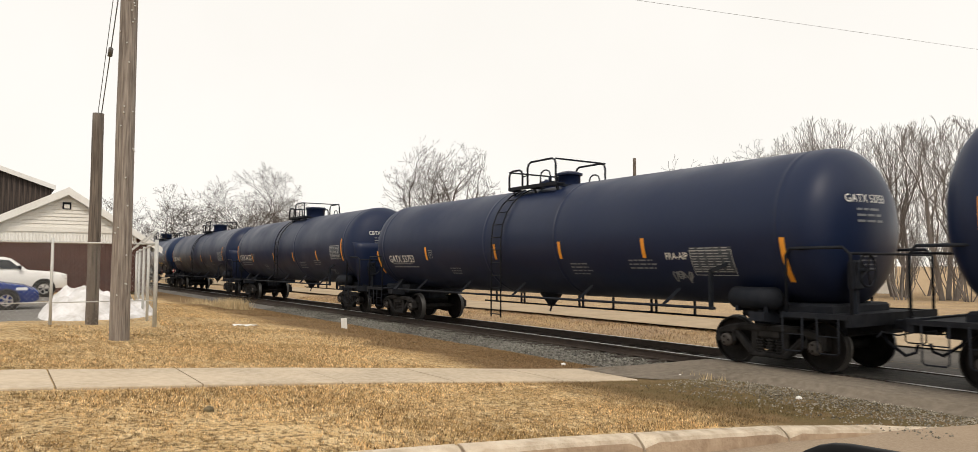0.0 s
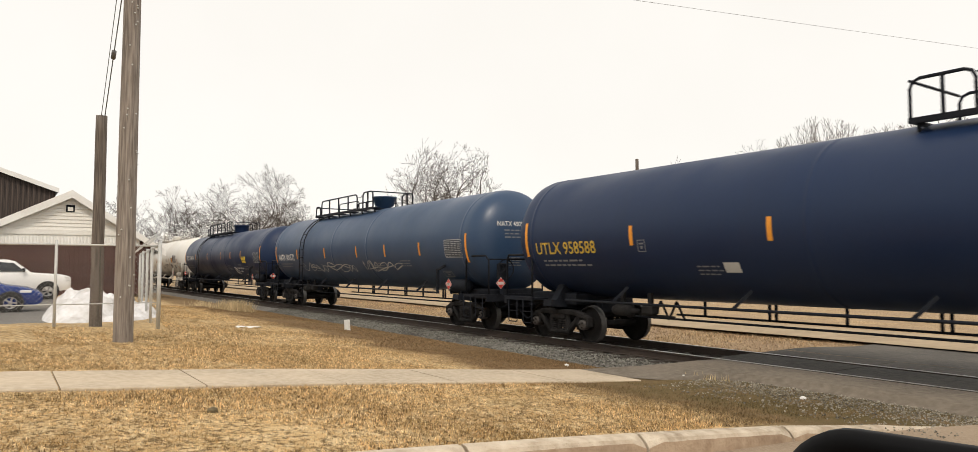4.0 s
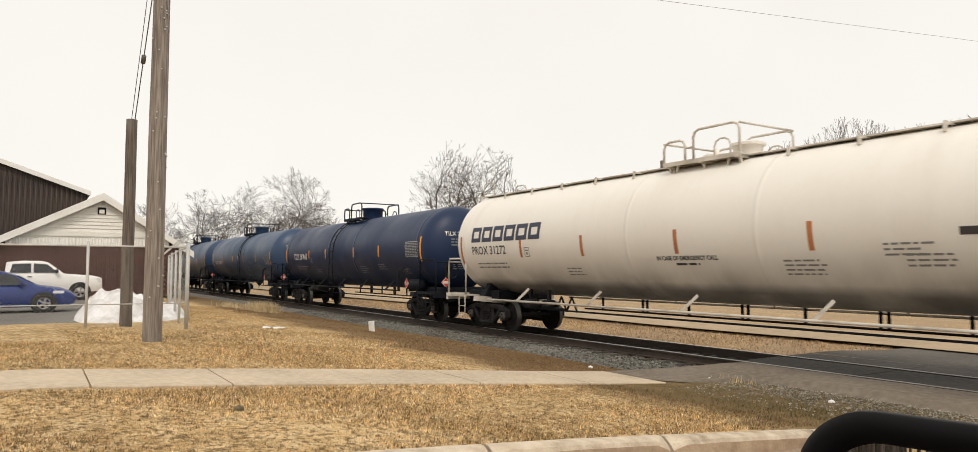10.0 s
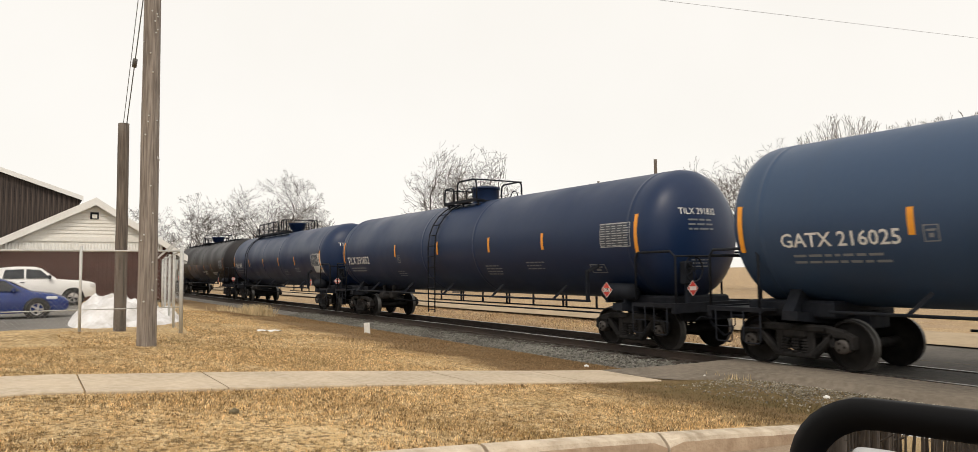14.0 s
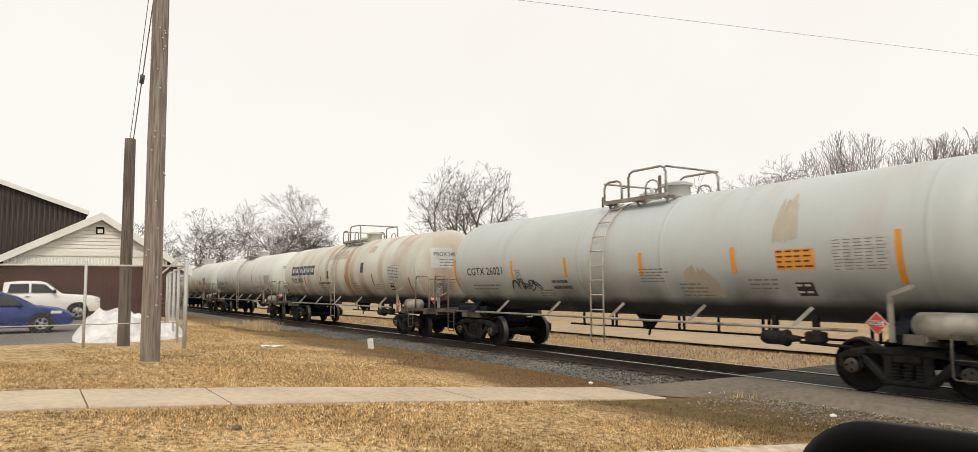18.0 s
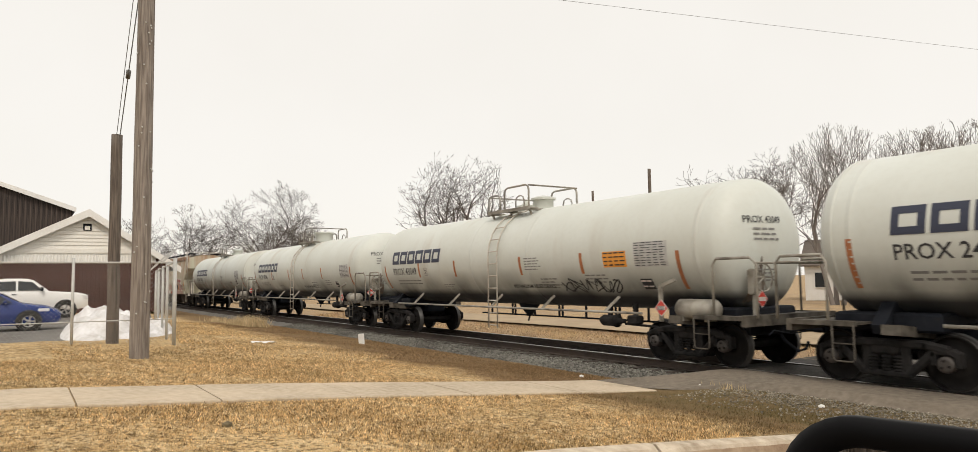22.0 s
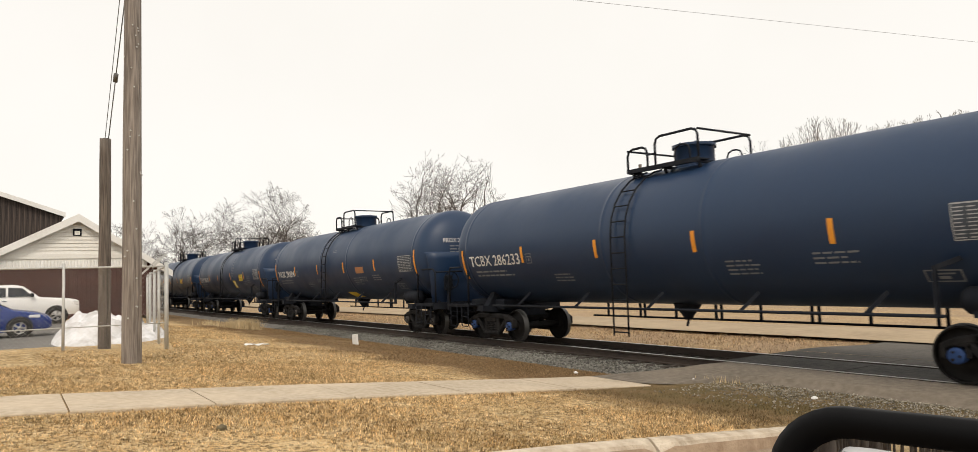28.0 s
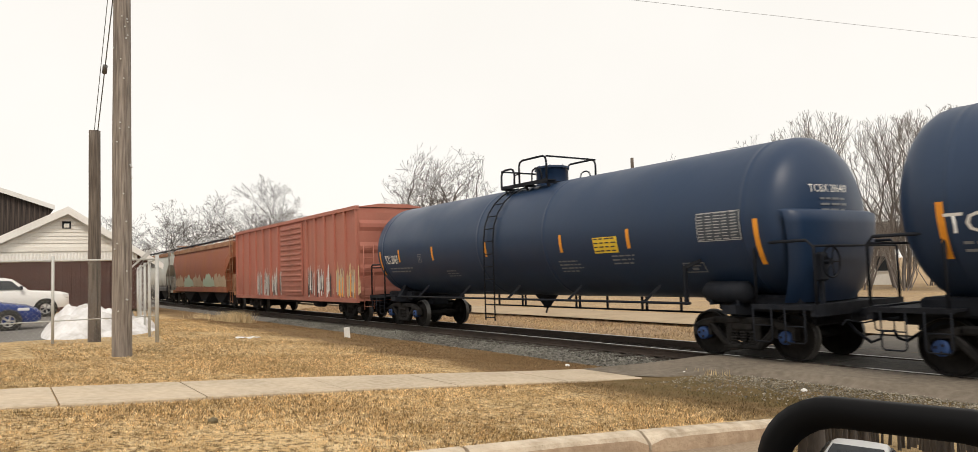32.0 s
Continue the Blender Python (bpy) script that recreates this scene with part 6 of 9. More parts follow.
        s.rod((half - 1.12, -1.5, 1.7), (half - 1.92, -1.5, 1.7), 0.018, 5)
        part("ladder", s.mesh("ladder", trim), car, turn=(0, 0, turn))
    hatch = Shape().box((2.6, 0.55, 0.12), (0, 0, 4.08), chamfer=0.04).mesh("roof_hatch", trim)
    for x in grid_lines(5, -half + 2.2, half - 2.2):
        part("roof_hatch", hatch, car, (x, 0, 0))
    part("end_cap", Shape().box((0.5, 2.3, 0.06), (half - 0.75, 0, 4.28)).mesh("end_cap", trim), car)
    part("end_cap", Shape().box((0.5, 2.3, 0.06), (-half + 0.75, 0, 4.40)).mesh("end_cap", trim), car)
    part("brake_wheel", cached(("brake", "whiteframe"), lambda: brake_wheel_mesh(M["whiteframe"])), car, (half - 0.6, 0.5, 2.2))
    if fine:
        part("reporting_mark", on_hopper(text_mesh("GACX", 0.36, "ink_black", 0.95, 0.006), -7.62, 2.48), car)
        part("reporting_mark", on_hopper(text_mesh("11207", 0.36, "ink_black", 0.95, 0.006), -7.6, 1.92), car)
        part("stencil_box", on_hopper(frame_mesh(0.26, 0.32, "ink_grey"), -5.75, 2.30), car)
        part("small_print", on_hopper(bars_mesh(2, 2.3, 0.26, "ink_grey", 4, 0.62), -7.3, 1.62), car)
        for x in (-7.4, -5.25, -3.25, -1.4, 1.2, 3.4, 5.9, 8.2):
            s = Shape().sheet([[(-0.04 + 0.06 * j / 6, 0.72 - 0.72 * j / 6, 0), (0.08 + 0.06 * j / 6, 0.72 - 0.72 * j / 6, 0)] for j in range(7)], 0, False)
            part("reflective_stripe", on_hopper(s.mesh("reflective_stripe", M["orange"]), x, 1.30, 0.024), car)
        hopper_graffiti(car)
        me = text_mesh("GACX", 0.3, "ink_black", 0.95, 0.004)
        for v in me.vertices:
            v.co = (half - 0.93, -0.75 + v.co.x, 3.45 + v.co.y)
        part("reporting_mark", me, car)
        me = text_mesh("11207", 0.3, "ink_black", 0.95, 0.004)
        for v in me.vertices:
            v.co = (half - 0.93, -0.75 + v.co.x, 3.05 + v.co.y)
        part("reporting_mark", me, car)
    elif spec["paint"] == "hopperred":
        for kk in range(5):
            part("dust_patch", on_hopper(blob_mesh(3.0, 0.8, "g_mint" if kk % 2 else "tan", 140 + kk, 0.3, name="dust_patch"), -7.4 + 2.9 * kk, 1.30, 0.006), car, label="dusty faded lower side")
    return car


def peel_mesh(w, h, mat, seed, cover):
    """Sprayed paint worn into ragged upright strips."""
    rnd = random.Random(seed)
    s = Shape()
    x = 0.0
    while x < w:
        d = rnd.uniform(0.04, 0.14)
        if rnd.random() < cover:
            z0, z1 = rnd.uniform(0, 0.25) * h, h * rnd.uniform(0.55, 1.0)
            b = len(s.v)
            s.v.extend([(x, z0, 0), (x + d, z0 + rnd.uniform(-0.05, 0.05), 0), (x + d * rnd.uniform(0.6, 1.0), z1, 0), (x + d * rnd.uniform(0.0, 0.4), z1 - rnd.uniform(0.0, 0.2), 0)])
            s.face((b, b + 1, b + 2, b + 3))
        x += d
    return s.mesh("graffiti", M[mat])


def box_car(k, spec):
    L = spec["L"]
    half, paint = L / 2, M[spec["paint"]]
    car = thing("box_car", None, (0, TRACK_Y, 0), label="faded red ribbed steel boxcar with white graffiti", category="boxcar", group="cars of the train")
    tc = half - 2.3
    for x in (-tc, tc):
        add_bogie(car, x)
    e, w, z0, z1 = half - 0.42, 1.50, 0.80, 4.30
    s = Shape().box((2 * e, 2 * w, z1 - z0), (0, 0, (z0 + z1) / 2))
    part("body", s.mesh("box_body", paint), car)
    for sgn in (-1, 1):
        for x in [*grid_lines(7, -e + 0.08, -0.9), *grid_lines(6, 2.9, e - 0.08)]:
            part("side_post", cached(("post", sgn), lambda: Shape().box((0.12, 0.09, z1 - z0 - 0.1), (0, sgn * (w + 0.04), (z0 + z1) / 2), chamfer=0.02).mesh("side_post", paint)), car, (x, 0, 0))
        d = Shape().box((2.75, 0.06, z1 - z0 - 0.35), (1.0, sgn * (w + 0.05), (z0 + z1) / 2))
        door = part("door", d.mesh("sliding_door", paint), car, label="ribbed sliding door")
        rib = Shape().box((2.6, 0.05, 0.10), (1.0, sgn * (w + 0.095), 0), chamfer=0.02).mesh("door_rib", paint)
        for j in range(13):
            part("door_rib", rib, door, (0, 0, z0 + 0.35 + j * 0.235))
        part("side_sill", Shape().box((2 * e, 0.10, 0.16), (0, sgn * (w + 0.03), z0 + 0.03)).mesh("side_sill", paint), car)
        part("eave", Shape().box((2 * e + 0.06, 0.14, 0.14), (0, sgn * (w + 0.02), z1)).mesh("eave", paint), car)
    part("roof", Shape().prism([(-w - 0.05, z1), (w + 0.05, z1), (w * 0.4, z1 + 0.14), (-w * 0.4, z1 + 0.14)], 2 * e + 0.1, (0, 0, 0.02), "yz").mesh("roof", paint), car)
    for turn in (0, 180):
        s = Shape()
        s.sheet([[(e + 0.012 + 0.06 * max(0.0, math.sin(math.pi * j / 3)) , y, z0 + 0.1 + 0.14 * j) for y in (-w + 0.06, w - 0.06)] for j in range(24)], smooth=False)
        part("end_panel", s.mesh("end_panel", paint), car, turn=(0, 0, turn), label="horizontally corrugated end")
        part("coupler", cached("coupler", coupler_mesh), car, (half - 0.08 if not turn else -half + 0.08, 0, 0), (0, 0, turn))
        s = Shape()
        for y in (-1.35, -0.95):
            s.rod((e + 0.14, y, 0.5), (e + 0.14, y, 2.9), 0.02, 5)
        for j in range(7):
            s.rod((e + 0.14, -1.35, 0.6 + 0.36 * j), (e + 0.14, -0.95, 0.6 + 0.36 * j), 0.014, 5)
        part("ladder", s.mesh("ladder", paint), car, turn=(0, 0, turn))
    s = Shape().box((2 * tc, 0.5, 0.3), (0, 0, 0.68))
    s.lathe([(-0.45, 0.0), (-0.45, 0.16), (0.45, 0.16), (0.45, 0.0)], "x", (2.5, -0.8, 0.6), seg=12)
    part("underframe", s.mesh("underframe", M["frame"]), car)
    for i, (x, wd, c) in enumerate(((-4.4, 3.9, "g_white"), (-4.3, 3.7, "g_dark"), (-4.2, 3.6, "g_grey"), (2.7, 2.8, "g_white"), (2.75, 2.7, "g_dark"), (5.8, 2.5, "g_cream"), (5.9, 2.4, "g_grey"), (6.0, 2.2, "orangedecal"))):
        me = peel_mesh(wd, 1.45 if c in ("g_white", "g_cream") else 1.2, c, 200 + i, 0.9 if c in ("g_white", "g_cream") else 0.4 if c != "orangedecal" else 0.15)
        part("graffiti", flat(me, x, z0 + 0.08, -(w + 0.012 + 0.003 * i)), car, label="weathered spray-paint graffiti")
    return car


# ---- the train ----
# where each coupling stands at 0 s, from the front of the train to its rear
COUPLINGS = [12.4, -5.6, -24.2, -41.8, -59.8, -81.2, -101.2, -122.0, -142.5, -163.3, -183.7, -201.9, -220.3, -238.5, -258.4, -277.3, -297.6, -315.05, -332.75, -349.6, -367.4, -384.9, -402.1, -419.1, -439.4, -459.4, -476.7, -494.4, -511.7, -529.1, -547.0, -564.2, -582.5, -600.0]
BLACK = "black-painted steel tank car with amber reflector stripes"
GREY = "weathered pale grey tank car with rust streaks"
GAS = "black gas tank car with long top walkway"
BLUE = "faded blue-black tank car with amber reflector stripes"
PALE = dict(frame="greyframe", ink="ink_black", small="ink_grey", R=1.36, zc=2.42, gap=0.68, inset=1.3, head=0.62)
INSULATED = dict(paint="white", ladder_x=None, mark_dx=0.25, frame="whiteframe", walkway="whiteframe", logo="navy", ink="ink_black", small="ink_grey", stripe="oldorange", plate="ink_grey", plate_line="placard_white", dome="twin", placard="1010")
LEASED = dict(PALE, logo="navy", stripe="oldorange", plate="patch_white", plate_line="ink_black", placard="2055")
GATX = dict(width=1.9, mark_h=0.22, paint="blue", stripes=(-4.6, -1.5, 0.0, 1.4, 4.5), placard="3295", ladder_x=0.75, label=BLUE)
TCBX = dict(paint="slate", label="black-painted steel tank car with amber stripes and blue bearing caps", caps="bluecap", stripes=(-4.3, -1.5, 1.3, 4.1))
CARS = [
    dict(paint="black", mark="", label=BLACK),
    dict(paint="black", R=1.45, zc=2.5, stripes=(-4.66, -0.89, 1.81, 4.49), mark="GATX 53753", mark_h=0.24, width=1.75, label="black steel tank car with amber stripes and centre platform", dome="twin", front_x=7.7, rear_x=-8.08, end_z=1.96, stripe_z=2.19, plate_at=(5.68, 2.18), mark_x=-7.27, mark_z=1.92, rear_bogie=-0.1, extras=(("text", 5.05, 1.95, "FRA-AIP", 0.57, 0.14, "ink_white"), ("scrawl", 5.1, 1.5, 0.5, 0.3, "ink_dim", 4))),
    dict(paint="black", mark="CBTX 741333", width=2.05, label="black steel tank car with amber stripes and drum manway", front_x=6.93, rear_x=-7.51, end_z=2.42, stripe_z=2.21, stripes=(-4.91, -1.44, 1.32, 4.21), plate_at=(5.75, 2.6), mark_x=-7.14, mark_z=2.06, rear_bogie=-0.45, shield=True),
    dict(paint="black", mark="CBTX 740480", width=2.13, label="black steel tank car with amber stripes and drum manway", front_x=6.82, rear_x=-7.62, end_z=2.45, stripe_z=2.24, stripes=(-5.0, -1.75, 1.37, 3.96), plate_at=(5.68, 2.6), mark_x=-7.32, mark_z=2.09, rear_bogie=-0.4, front_bogie=-0.2, shield=True),
    dict(paint="navyblack", mark="UTLX 958588", label="black gas tank car with yellow lettering and long top walkway", kind="long", dome="bowl", ink="ink_yellow", placard="1075", platform_x=0.75, platform_turn=180, ladder_x=None, extras=(("text", 5.8, 1.90, "LIQUEFIED PETROLEUM GAS", 1.5, 0.13, "ink_yellow"), ("text", 5.84, 1.68, "NON-ODORIZED", 0.85, 0.13, "ink_yellow"), ("patch", 5.78, 1.42, 1.45, 0.11, "ink_dim"), ("patch", 5.78, 1.22, 1.4, 0.12, "ink_dim"), ("patch", 7.8, 1.66, 0.6, 0.17, "patch_white"), ("patch", 1.9, 1.55, 0.5, 0.3, "patch_white"), ("patch", -3.4, 1.7, 0.35, 0.22, "patch_white")), front_x=8.97, end_z=2.48, stripe_z=2.47, stripes=(-5.6, -2.3, 1.45, 3.59, 5.66), plate_at=(7.64, 2.66)),
    dict(paint="blue", mark="NATX 400572", label="faded blue-black gas tank car with white graffiti", kind="long", dome="bowl", placard="1075", extras=(("scrawl", -5.0, 1.62, 5.5, 0.42, "g_grey", 8), ("scrawl", 1.4, 1.68, 3.0, 0.4, "g_grey", 5))),
    dict(R=1.47, zc=2.53, paint="navyblack", mark="TILX 304634", label="black gas tank car with yellow emergency decal", kind="long", placard="1075", stripes=(-5.72, -2.46, 0.93, 3.19, 5.35), yellow=5.5, extras=(("patch", 3.42, 1.43, 0.14, 0.5, "ink_white", 0.14), ("patch", 3.68, 1.43, 0.14, 0.5, "ink_white", 0.14), ("text", 4.0, 1.7, "LIQUEFIED PETROLEUM GAS", 1.35, 0.105, "ink_white"), ("text", 4.05, 1.54, "NON-ODORIZED", 0.8, 0.105, "ink_white"), ("patch", 4.98, 1.2, 0.12, 0.42, "ink_white", 0.14), ("patch", 5.2, 1.2, 0.12, 0.42, "ink_white", 0.14), ("bars", 5.5, 1.85, 3, 1.1, 0.28, "ink_dim")), rear_x=-9.07, mark_x=-8.59, mark_z=2.3, stripe_z=2.5, end_z=2.48, rear_bogie=-0.12),
    dict(INSULATED, stripes=(-5.8, -3.35, -0.08, 2.45, 5.49), mark="PROX 31224", limits=("LD LMT 162500 LB  73800 KG", "LT WT  100160 LB  45400 KG", "NEW                    10-1995"), label="white insulated gas tank car with a sprayed date tag", orange_sign=6.27, extras=(("tag", -6.10, 1.68, "AMB 2018", 1.25, 0.24, "ink_black"), ("bars", 4.2, 2.48, 3, 0.75, 0.26, "ink_grey"), ("text", 3.6, 1.98, "IN CASE OF EMERGENCY", 1.0, 0.09, "ink_black"), ("bars", 3.7, 1.92, 1, 0.9, 0.13, "ink_black"), ("plate", 6.8, 2.75, 0.95, 0.55, "ink_black", "placard_white", 6, 4), ("plate", 5.8, 2.05, 0.7, 0.45, "ink_grey", "placard_white", 4, 3)), front_x=8.62, rear_x=-8.65, end_z=2.06, stripe_z=2.28, plate_at=(7.19, 2.7), mark_x=-7.81, width=1.82, rear_bogie=0.12),
    dict(R=1.47, zc=2.53, paint="navyblack", mark="TILX 308174", notes=(), extras=(("text", 4.26, 2.06, "IN CASE OF EMERGENCY CALL", 1.48, 0.13, "ink_white"), ("bars", 4.3, 1.92, 1, 0.7, 0.10, "ink_dim"), ("text", 6.14, 2.13, "NON-ODORIZED", 1.17, 0.13, "ink_white")), mark_h=0.25, label=GAS, kind="long", placard="1075", stripes=(-5.17, -2.29, 0.99, 4.22, 5.94), front_x=9.35, rear_x=-8.58, end_z=2.48, stripe_z=2.56, plate_at=(8.18, 2.58), mark_x=-8.29, mark_z=2.34, width=2.1, ladder_x=-4.72),
    dict(INSULATED, stripes=(-5.6, -3.07, -0.1, 2.9, 7.6), mark="PROX 31272", label="white insulated gas tank car with dark repaint bars", extras=(("text", -0.7, 1.98, "IN CASE OF EMERGENCY CALL", 1.6, 0.09, "ink_black"), ("bars", -0.2, 1.92, 1, 0.8, 0.13, "ink_black"), ("bars", 4.1, 2.2, 3, 0.8, 0.26, "ink_grey"), ("patch", 5.6, 2.62, 0.6, 0.12, "g_dark"), ("patch", 5.2, 2.28, 0.5, 0.12, "g_dark"), ("patch", 5.5, 1.98, 0.9, 0.13, "g_dark"), ("patch", 6.5, 1.82, 0.9, 0.13, "g_dark"), ("patch", 5.75, 2.14, 0.8, 0.46, "g_grey"), ("plate", 6.75, 2.62, 0.9, 0.5, "ink_black", "placard_white", 5, 3), ("patch", 7.9, 2.1, 0.1, 0.5, "g_dark"))),
    dict(R=1.47, zc=2.53, paint="navyblack", mark="TILX 291843", label=BLACK, placard="1075", front_x=7.7, end_z=2.48, stripe_z=2.48, stripes=(-4.02, -1.73, 1.64, 4.18), plate_at=(6.53, 2.76), mark_x=-6.33, mark_z=2.26, width=1.98, ladder_x=-0.75),
    dict(GATX, mark="GATX 216000", limits=("LD LMT 200300 LB", "LT WT 85700 LB"), extras=(("text", 4.75, 1.9, "SR-8754", 0.7, 0.16, "ink_dim"), ("bars", 2.9, 2.25, 2, 1.0, 0.24, "ink_dim")), front_x=7.65, rear_x=-7.23, end_z=2.45, stripe_z=2.45, stripes=(-4.38, -1.24, 0.2, 1.6, 4.54), plate_at=(6.46, 2.61), mark_x=-6.63, mark_z=2.14, width=2.03, mark_h=0.24, ladder_x=0.92, rear_bogie=-0.1),
    dict(GATX, mark="GATX 216025", extras=(("text", 4.75, 1.9, "SR-8754", 0.7, 0.16, "ink_dim"), ("bars", 2.9, 2.25, 2, 1.0, 0.24, "ink_dim")), front_x=7.64, rear_x=-7.82, end_z=2.46, stripe_z=2.44, stripes=(-4.81, -1.61, 1.79, 4.58), plate_at=(6.5, 2.6), mark_x=-7.03, mark_z=2.11, width=2.05, mark_h=0.24, ladder_x=-0.5, rear_bogie=-0.17),
    dict(R=1.47, zc=2.53, paint="navyblack", mark="TILX 291832", label=BLACK, placard="1075", front_x=8.49, end_z=2.53, stripe_z=2.49, stripes=(-3.6, -0.44, 2.61, 5.14), plate_at=(7.35, 2.8)),
    dict(R=1.47, zc=2.53, paint="navyblack", mark="TILX 400", width=1.5, label="black gas tank car with a pale repainted patch", kind="long", dome="bowl", placard="1075", extras=(("patch", 6.9, 1.75, 1.1, 0.9, "patch_white"),)),
    dict(manway_paint="repaint", paint="brown", mark="PROX 32135", label="faded brown-black gas tank car with blue repainted patch", logo="ink_white", walkway="frame", dome="bowl", stripe="oldorange", placard="1010", platform_x=-0.12, inset=1.1, ladder_x=None, stripes=(-5.81, -3.13, -0.42, 2.16, 4.77), extras=(("patch", -4.1, 1.12, 6.1, 1.80, "repaint", -0.15), ("patch", 2.7, 2.02, 1.3, 0.34, "repaint"), ("patch", 1.9, 1.1, 4.6, 0.5, "repaint", -0.2, 0.0045), ("text", 1.3, 1.82, "IN CASE OF EMERGENCY", 1.7, 0.13, "ink_white"), ("text", 1.65, 1.62, "CALL", 0.4, 0.13, "ink_white"), ("bars", 2.15, 1.75, 1, 0.9, 0.22, "ink_white"), ("patch", 4.75, 1.62, 1.5, 0.26, "patch_white"), ("text", 4.81, 1.68, "LIQUEFIED PETROLEUM", 1.38, 0.13, "ink_black")), stripe_z=2.2, mark_x=-7.74, width=1.52),
    dict(PALE, paint="bluegrey", mark="CGTX 26021", label=GREY + " and a scrawled tag", dome="twin", placard="2055", gap=0.95, rear_inset=0.55, orange_sign=4.25, plate="patch_white", plate_line="ink_grey", platform_x=0.22, stripes=(-4.1, -1.74, 0.88, 3.33), extras=(("scrawl", -4.2, 1.66, 1.3, 0.34, "ink_black", 5), ("text", -2.4, 1.84, "NO VACUUM", 0.62, 0.08, "ink_black"), ("text", -2.4, 1.7, "RELIEF DEVICE", 0.75, 0.08, "ink_black"), ("bars", 0.8, 2.12, 5, 0.9, 0.34, "ink_grey"), ("stain", 2.0, 1.5, 0.9, 0.7, "rust_wash"), ("stain", 4.2, 2.5, 0.5, 0.9, "rust_wash")), front_x=6.41, end_z=2.19, stripe_z=2.25, plate_at=(5.31, 2.51), box_at=(4.53, 1.8), mark_x=-6.52, mark_z=2.1, mark_h=0.22, width=1.94, front_bogie=-0.3),
    dict(LEASED, paint="rusty", mark="PROX 24010", label="rust-streaked pale tank car with stencilled white head patch", dome="twin", plate="patch_white", gap=0.75, rear_inset=0.8, platform_x=0.42, stripes=(-4.45, -2.17, 0.91, 3.77), head_patch=True, extras=(("text", -2.5, 1.92, "NO VACUUM RELIEF DEVICE", 1.65, 0.09, "ink_black"), ("bars", -2.3, 1.86, 3, 0.55, 0.28, "ink_grey"), ("patch", -1.35, 2.15, 0.25, 0.35, "silver"), ("patch", 2.62, 2.35, 0.3, 0.4, "silver"), ("bars", 1.6, 1.95, 3, 0.75, 0.34, "ink_grey"), ("stain", -1.3, 2.95, 2.4, 0.5, "rust_wash"), ("stain", 3.0, 3.1, 0.6, 0.45, "rust_wash")), front_x=6.97, end_z=1.8, stripe_z=2.08, plate_at=(5.25, 2.56), box_at=(5.23, 1.9), mark_x=-6.45, width=1.71, head=0.5, front_bogie=-0.45, ladder_x=-0.25),
    dict(PALE, paint="grey", mark="CGTX 26013", label=GREY + " and dark bars", stripe="oldorange", dome="twin", placard="2055", plate="patch_white", plate_line="ink_grey", gap=0.85, rear_inset=0.7, stripes=(-4.33, -2.02, 1.17, 2.79, 4.7), front_x=6.56, end_z=2.09, stripe_z=2.32, plate_at=(5.43, 2.48), mark_x=-6.51, mark_z=1.98, mark_h=0.2, width=1.54, ladder_x=-0.33),
    dict(LEASED, paint="grey", mark="PROX 24069", plate="navy", plate_line="placard_white", label=GREY + " and an orange decal", orange_sign=3.63, ladder_x=-0.46, stripes=(-5.05, -2.79, 0.93, 3.02), extras=(("text", 0.3, 1.62, "NO VACUUM RELIEF DEVICE", 1.8, 0.11, "ink_black"), ("bars", 1.15, 2.4, 4, 0.7, 0.36, "ink_grey")), front_x=6.53, end_z=1.98, stripe_z=2.2, plate_at=(5.14, 2.59), box_at=(5.06, 1.68), mark_x=-6.7, width=1.74, head=0.55, front_bogie=-0.4, rear_bogie=-0.3),
    dict(LEASED, paint="grey", mark="PROX 43049", label="weathered pale grey tank car with a black sprayed tag", dome="twin", orange_sign=4.46, ladder_x=0.04, stripes=(-4.6, -2.25, 1.2, 3.69), extras=(("text", 0.58, 1.56, "NO VACUUM RELIEF DEVICE", 1.85, 0.11, "ink_black"), ("bars", 1.4, 2.34, 5, 0.75, 0.36, "ink_grey"), ("scrawl", 2.75, 1.45, 2.1, 0.42, "ink_black", 6)), front_x=6.69, rear_x=-7.19, end_z=1.96, stripe_z=2.17, plate_at=(5.45, 2.55), box_at=(5.48, 1.76), mark_x=-6.56, width=1.77, rear_bogie=-0.22, head=0.6),
    dict(LEASED, paint="grey", mark="PROX 43036", label=GREY, ladder_x=-0.3, stripes=(-4.04, -1.2, 0.91, 3.44), extras=(("text", 0.58, 1.56, "NO VACUUM RELIEF DEVICE", 1.85, 0.11, "ink_black"),), front_x=6.77, rear_x=-7.18, end_z=2.02, stripe_z=2.21, plate_at=(5.64, 2.5), box_at=(4.8, 1.81), mark_x=-6.45, width=1.61, rear_bogie=-0.22, front_bogie=0.2),
    dict(LEASED, paint="grey", mark="PROX 24001", label=GREY, limits=("LD LMT 187300 LB   84950 KG", "LT WT  75700 LB   34350 KG"), dome="twin", stripes=(-3.65, -1.5, 1.26, 3.94), extras=(("bars", 1.4, 2.3, 4, 0.75, 0.34, "ink_grey"),), front_x=6.83, rear_x=-7.3, end_z=1.96, stripe_z=1.8, plate_at=(5.14, 2.58), box_at=(5.16, 2.04), mark_x=-6.09, width=1.9, ladder_x=-0.27, rear_bogie=0.1, head=0.32),
    dict(body="hopper", mark="GACX", paint="hopper"),
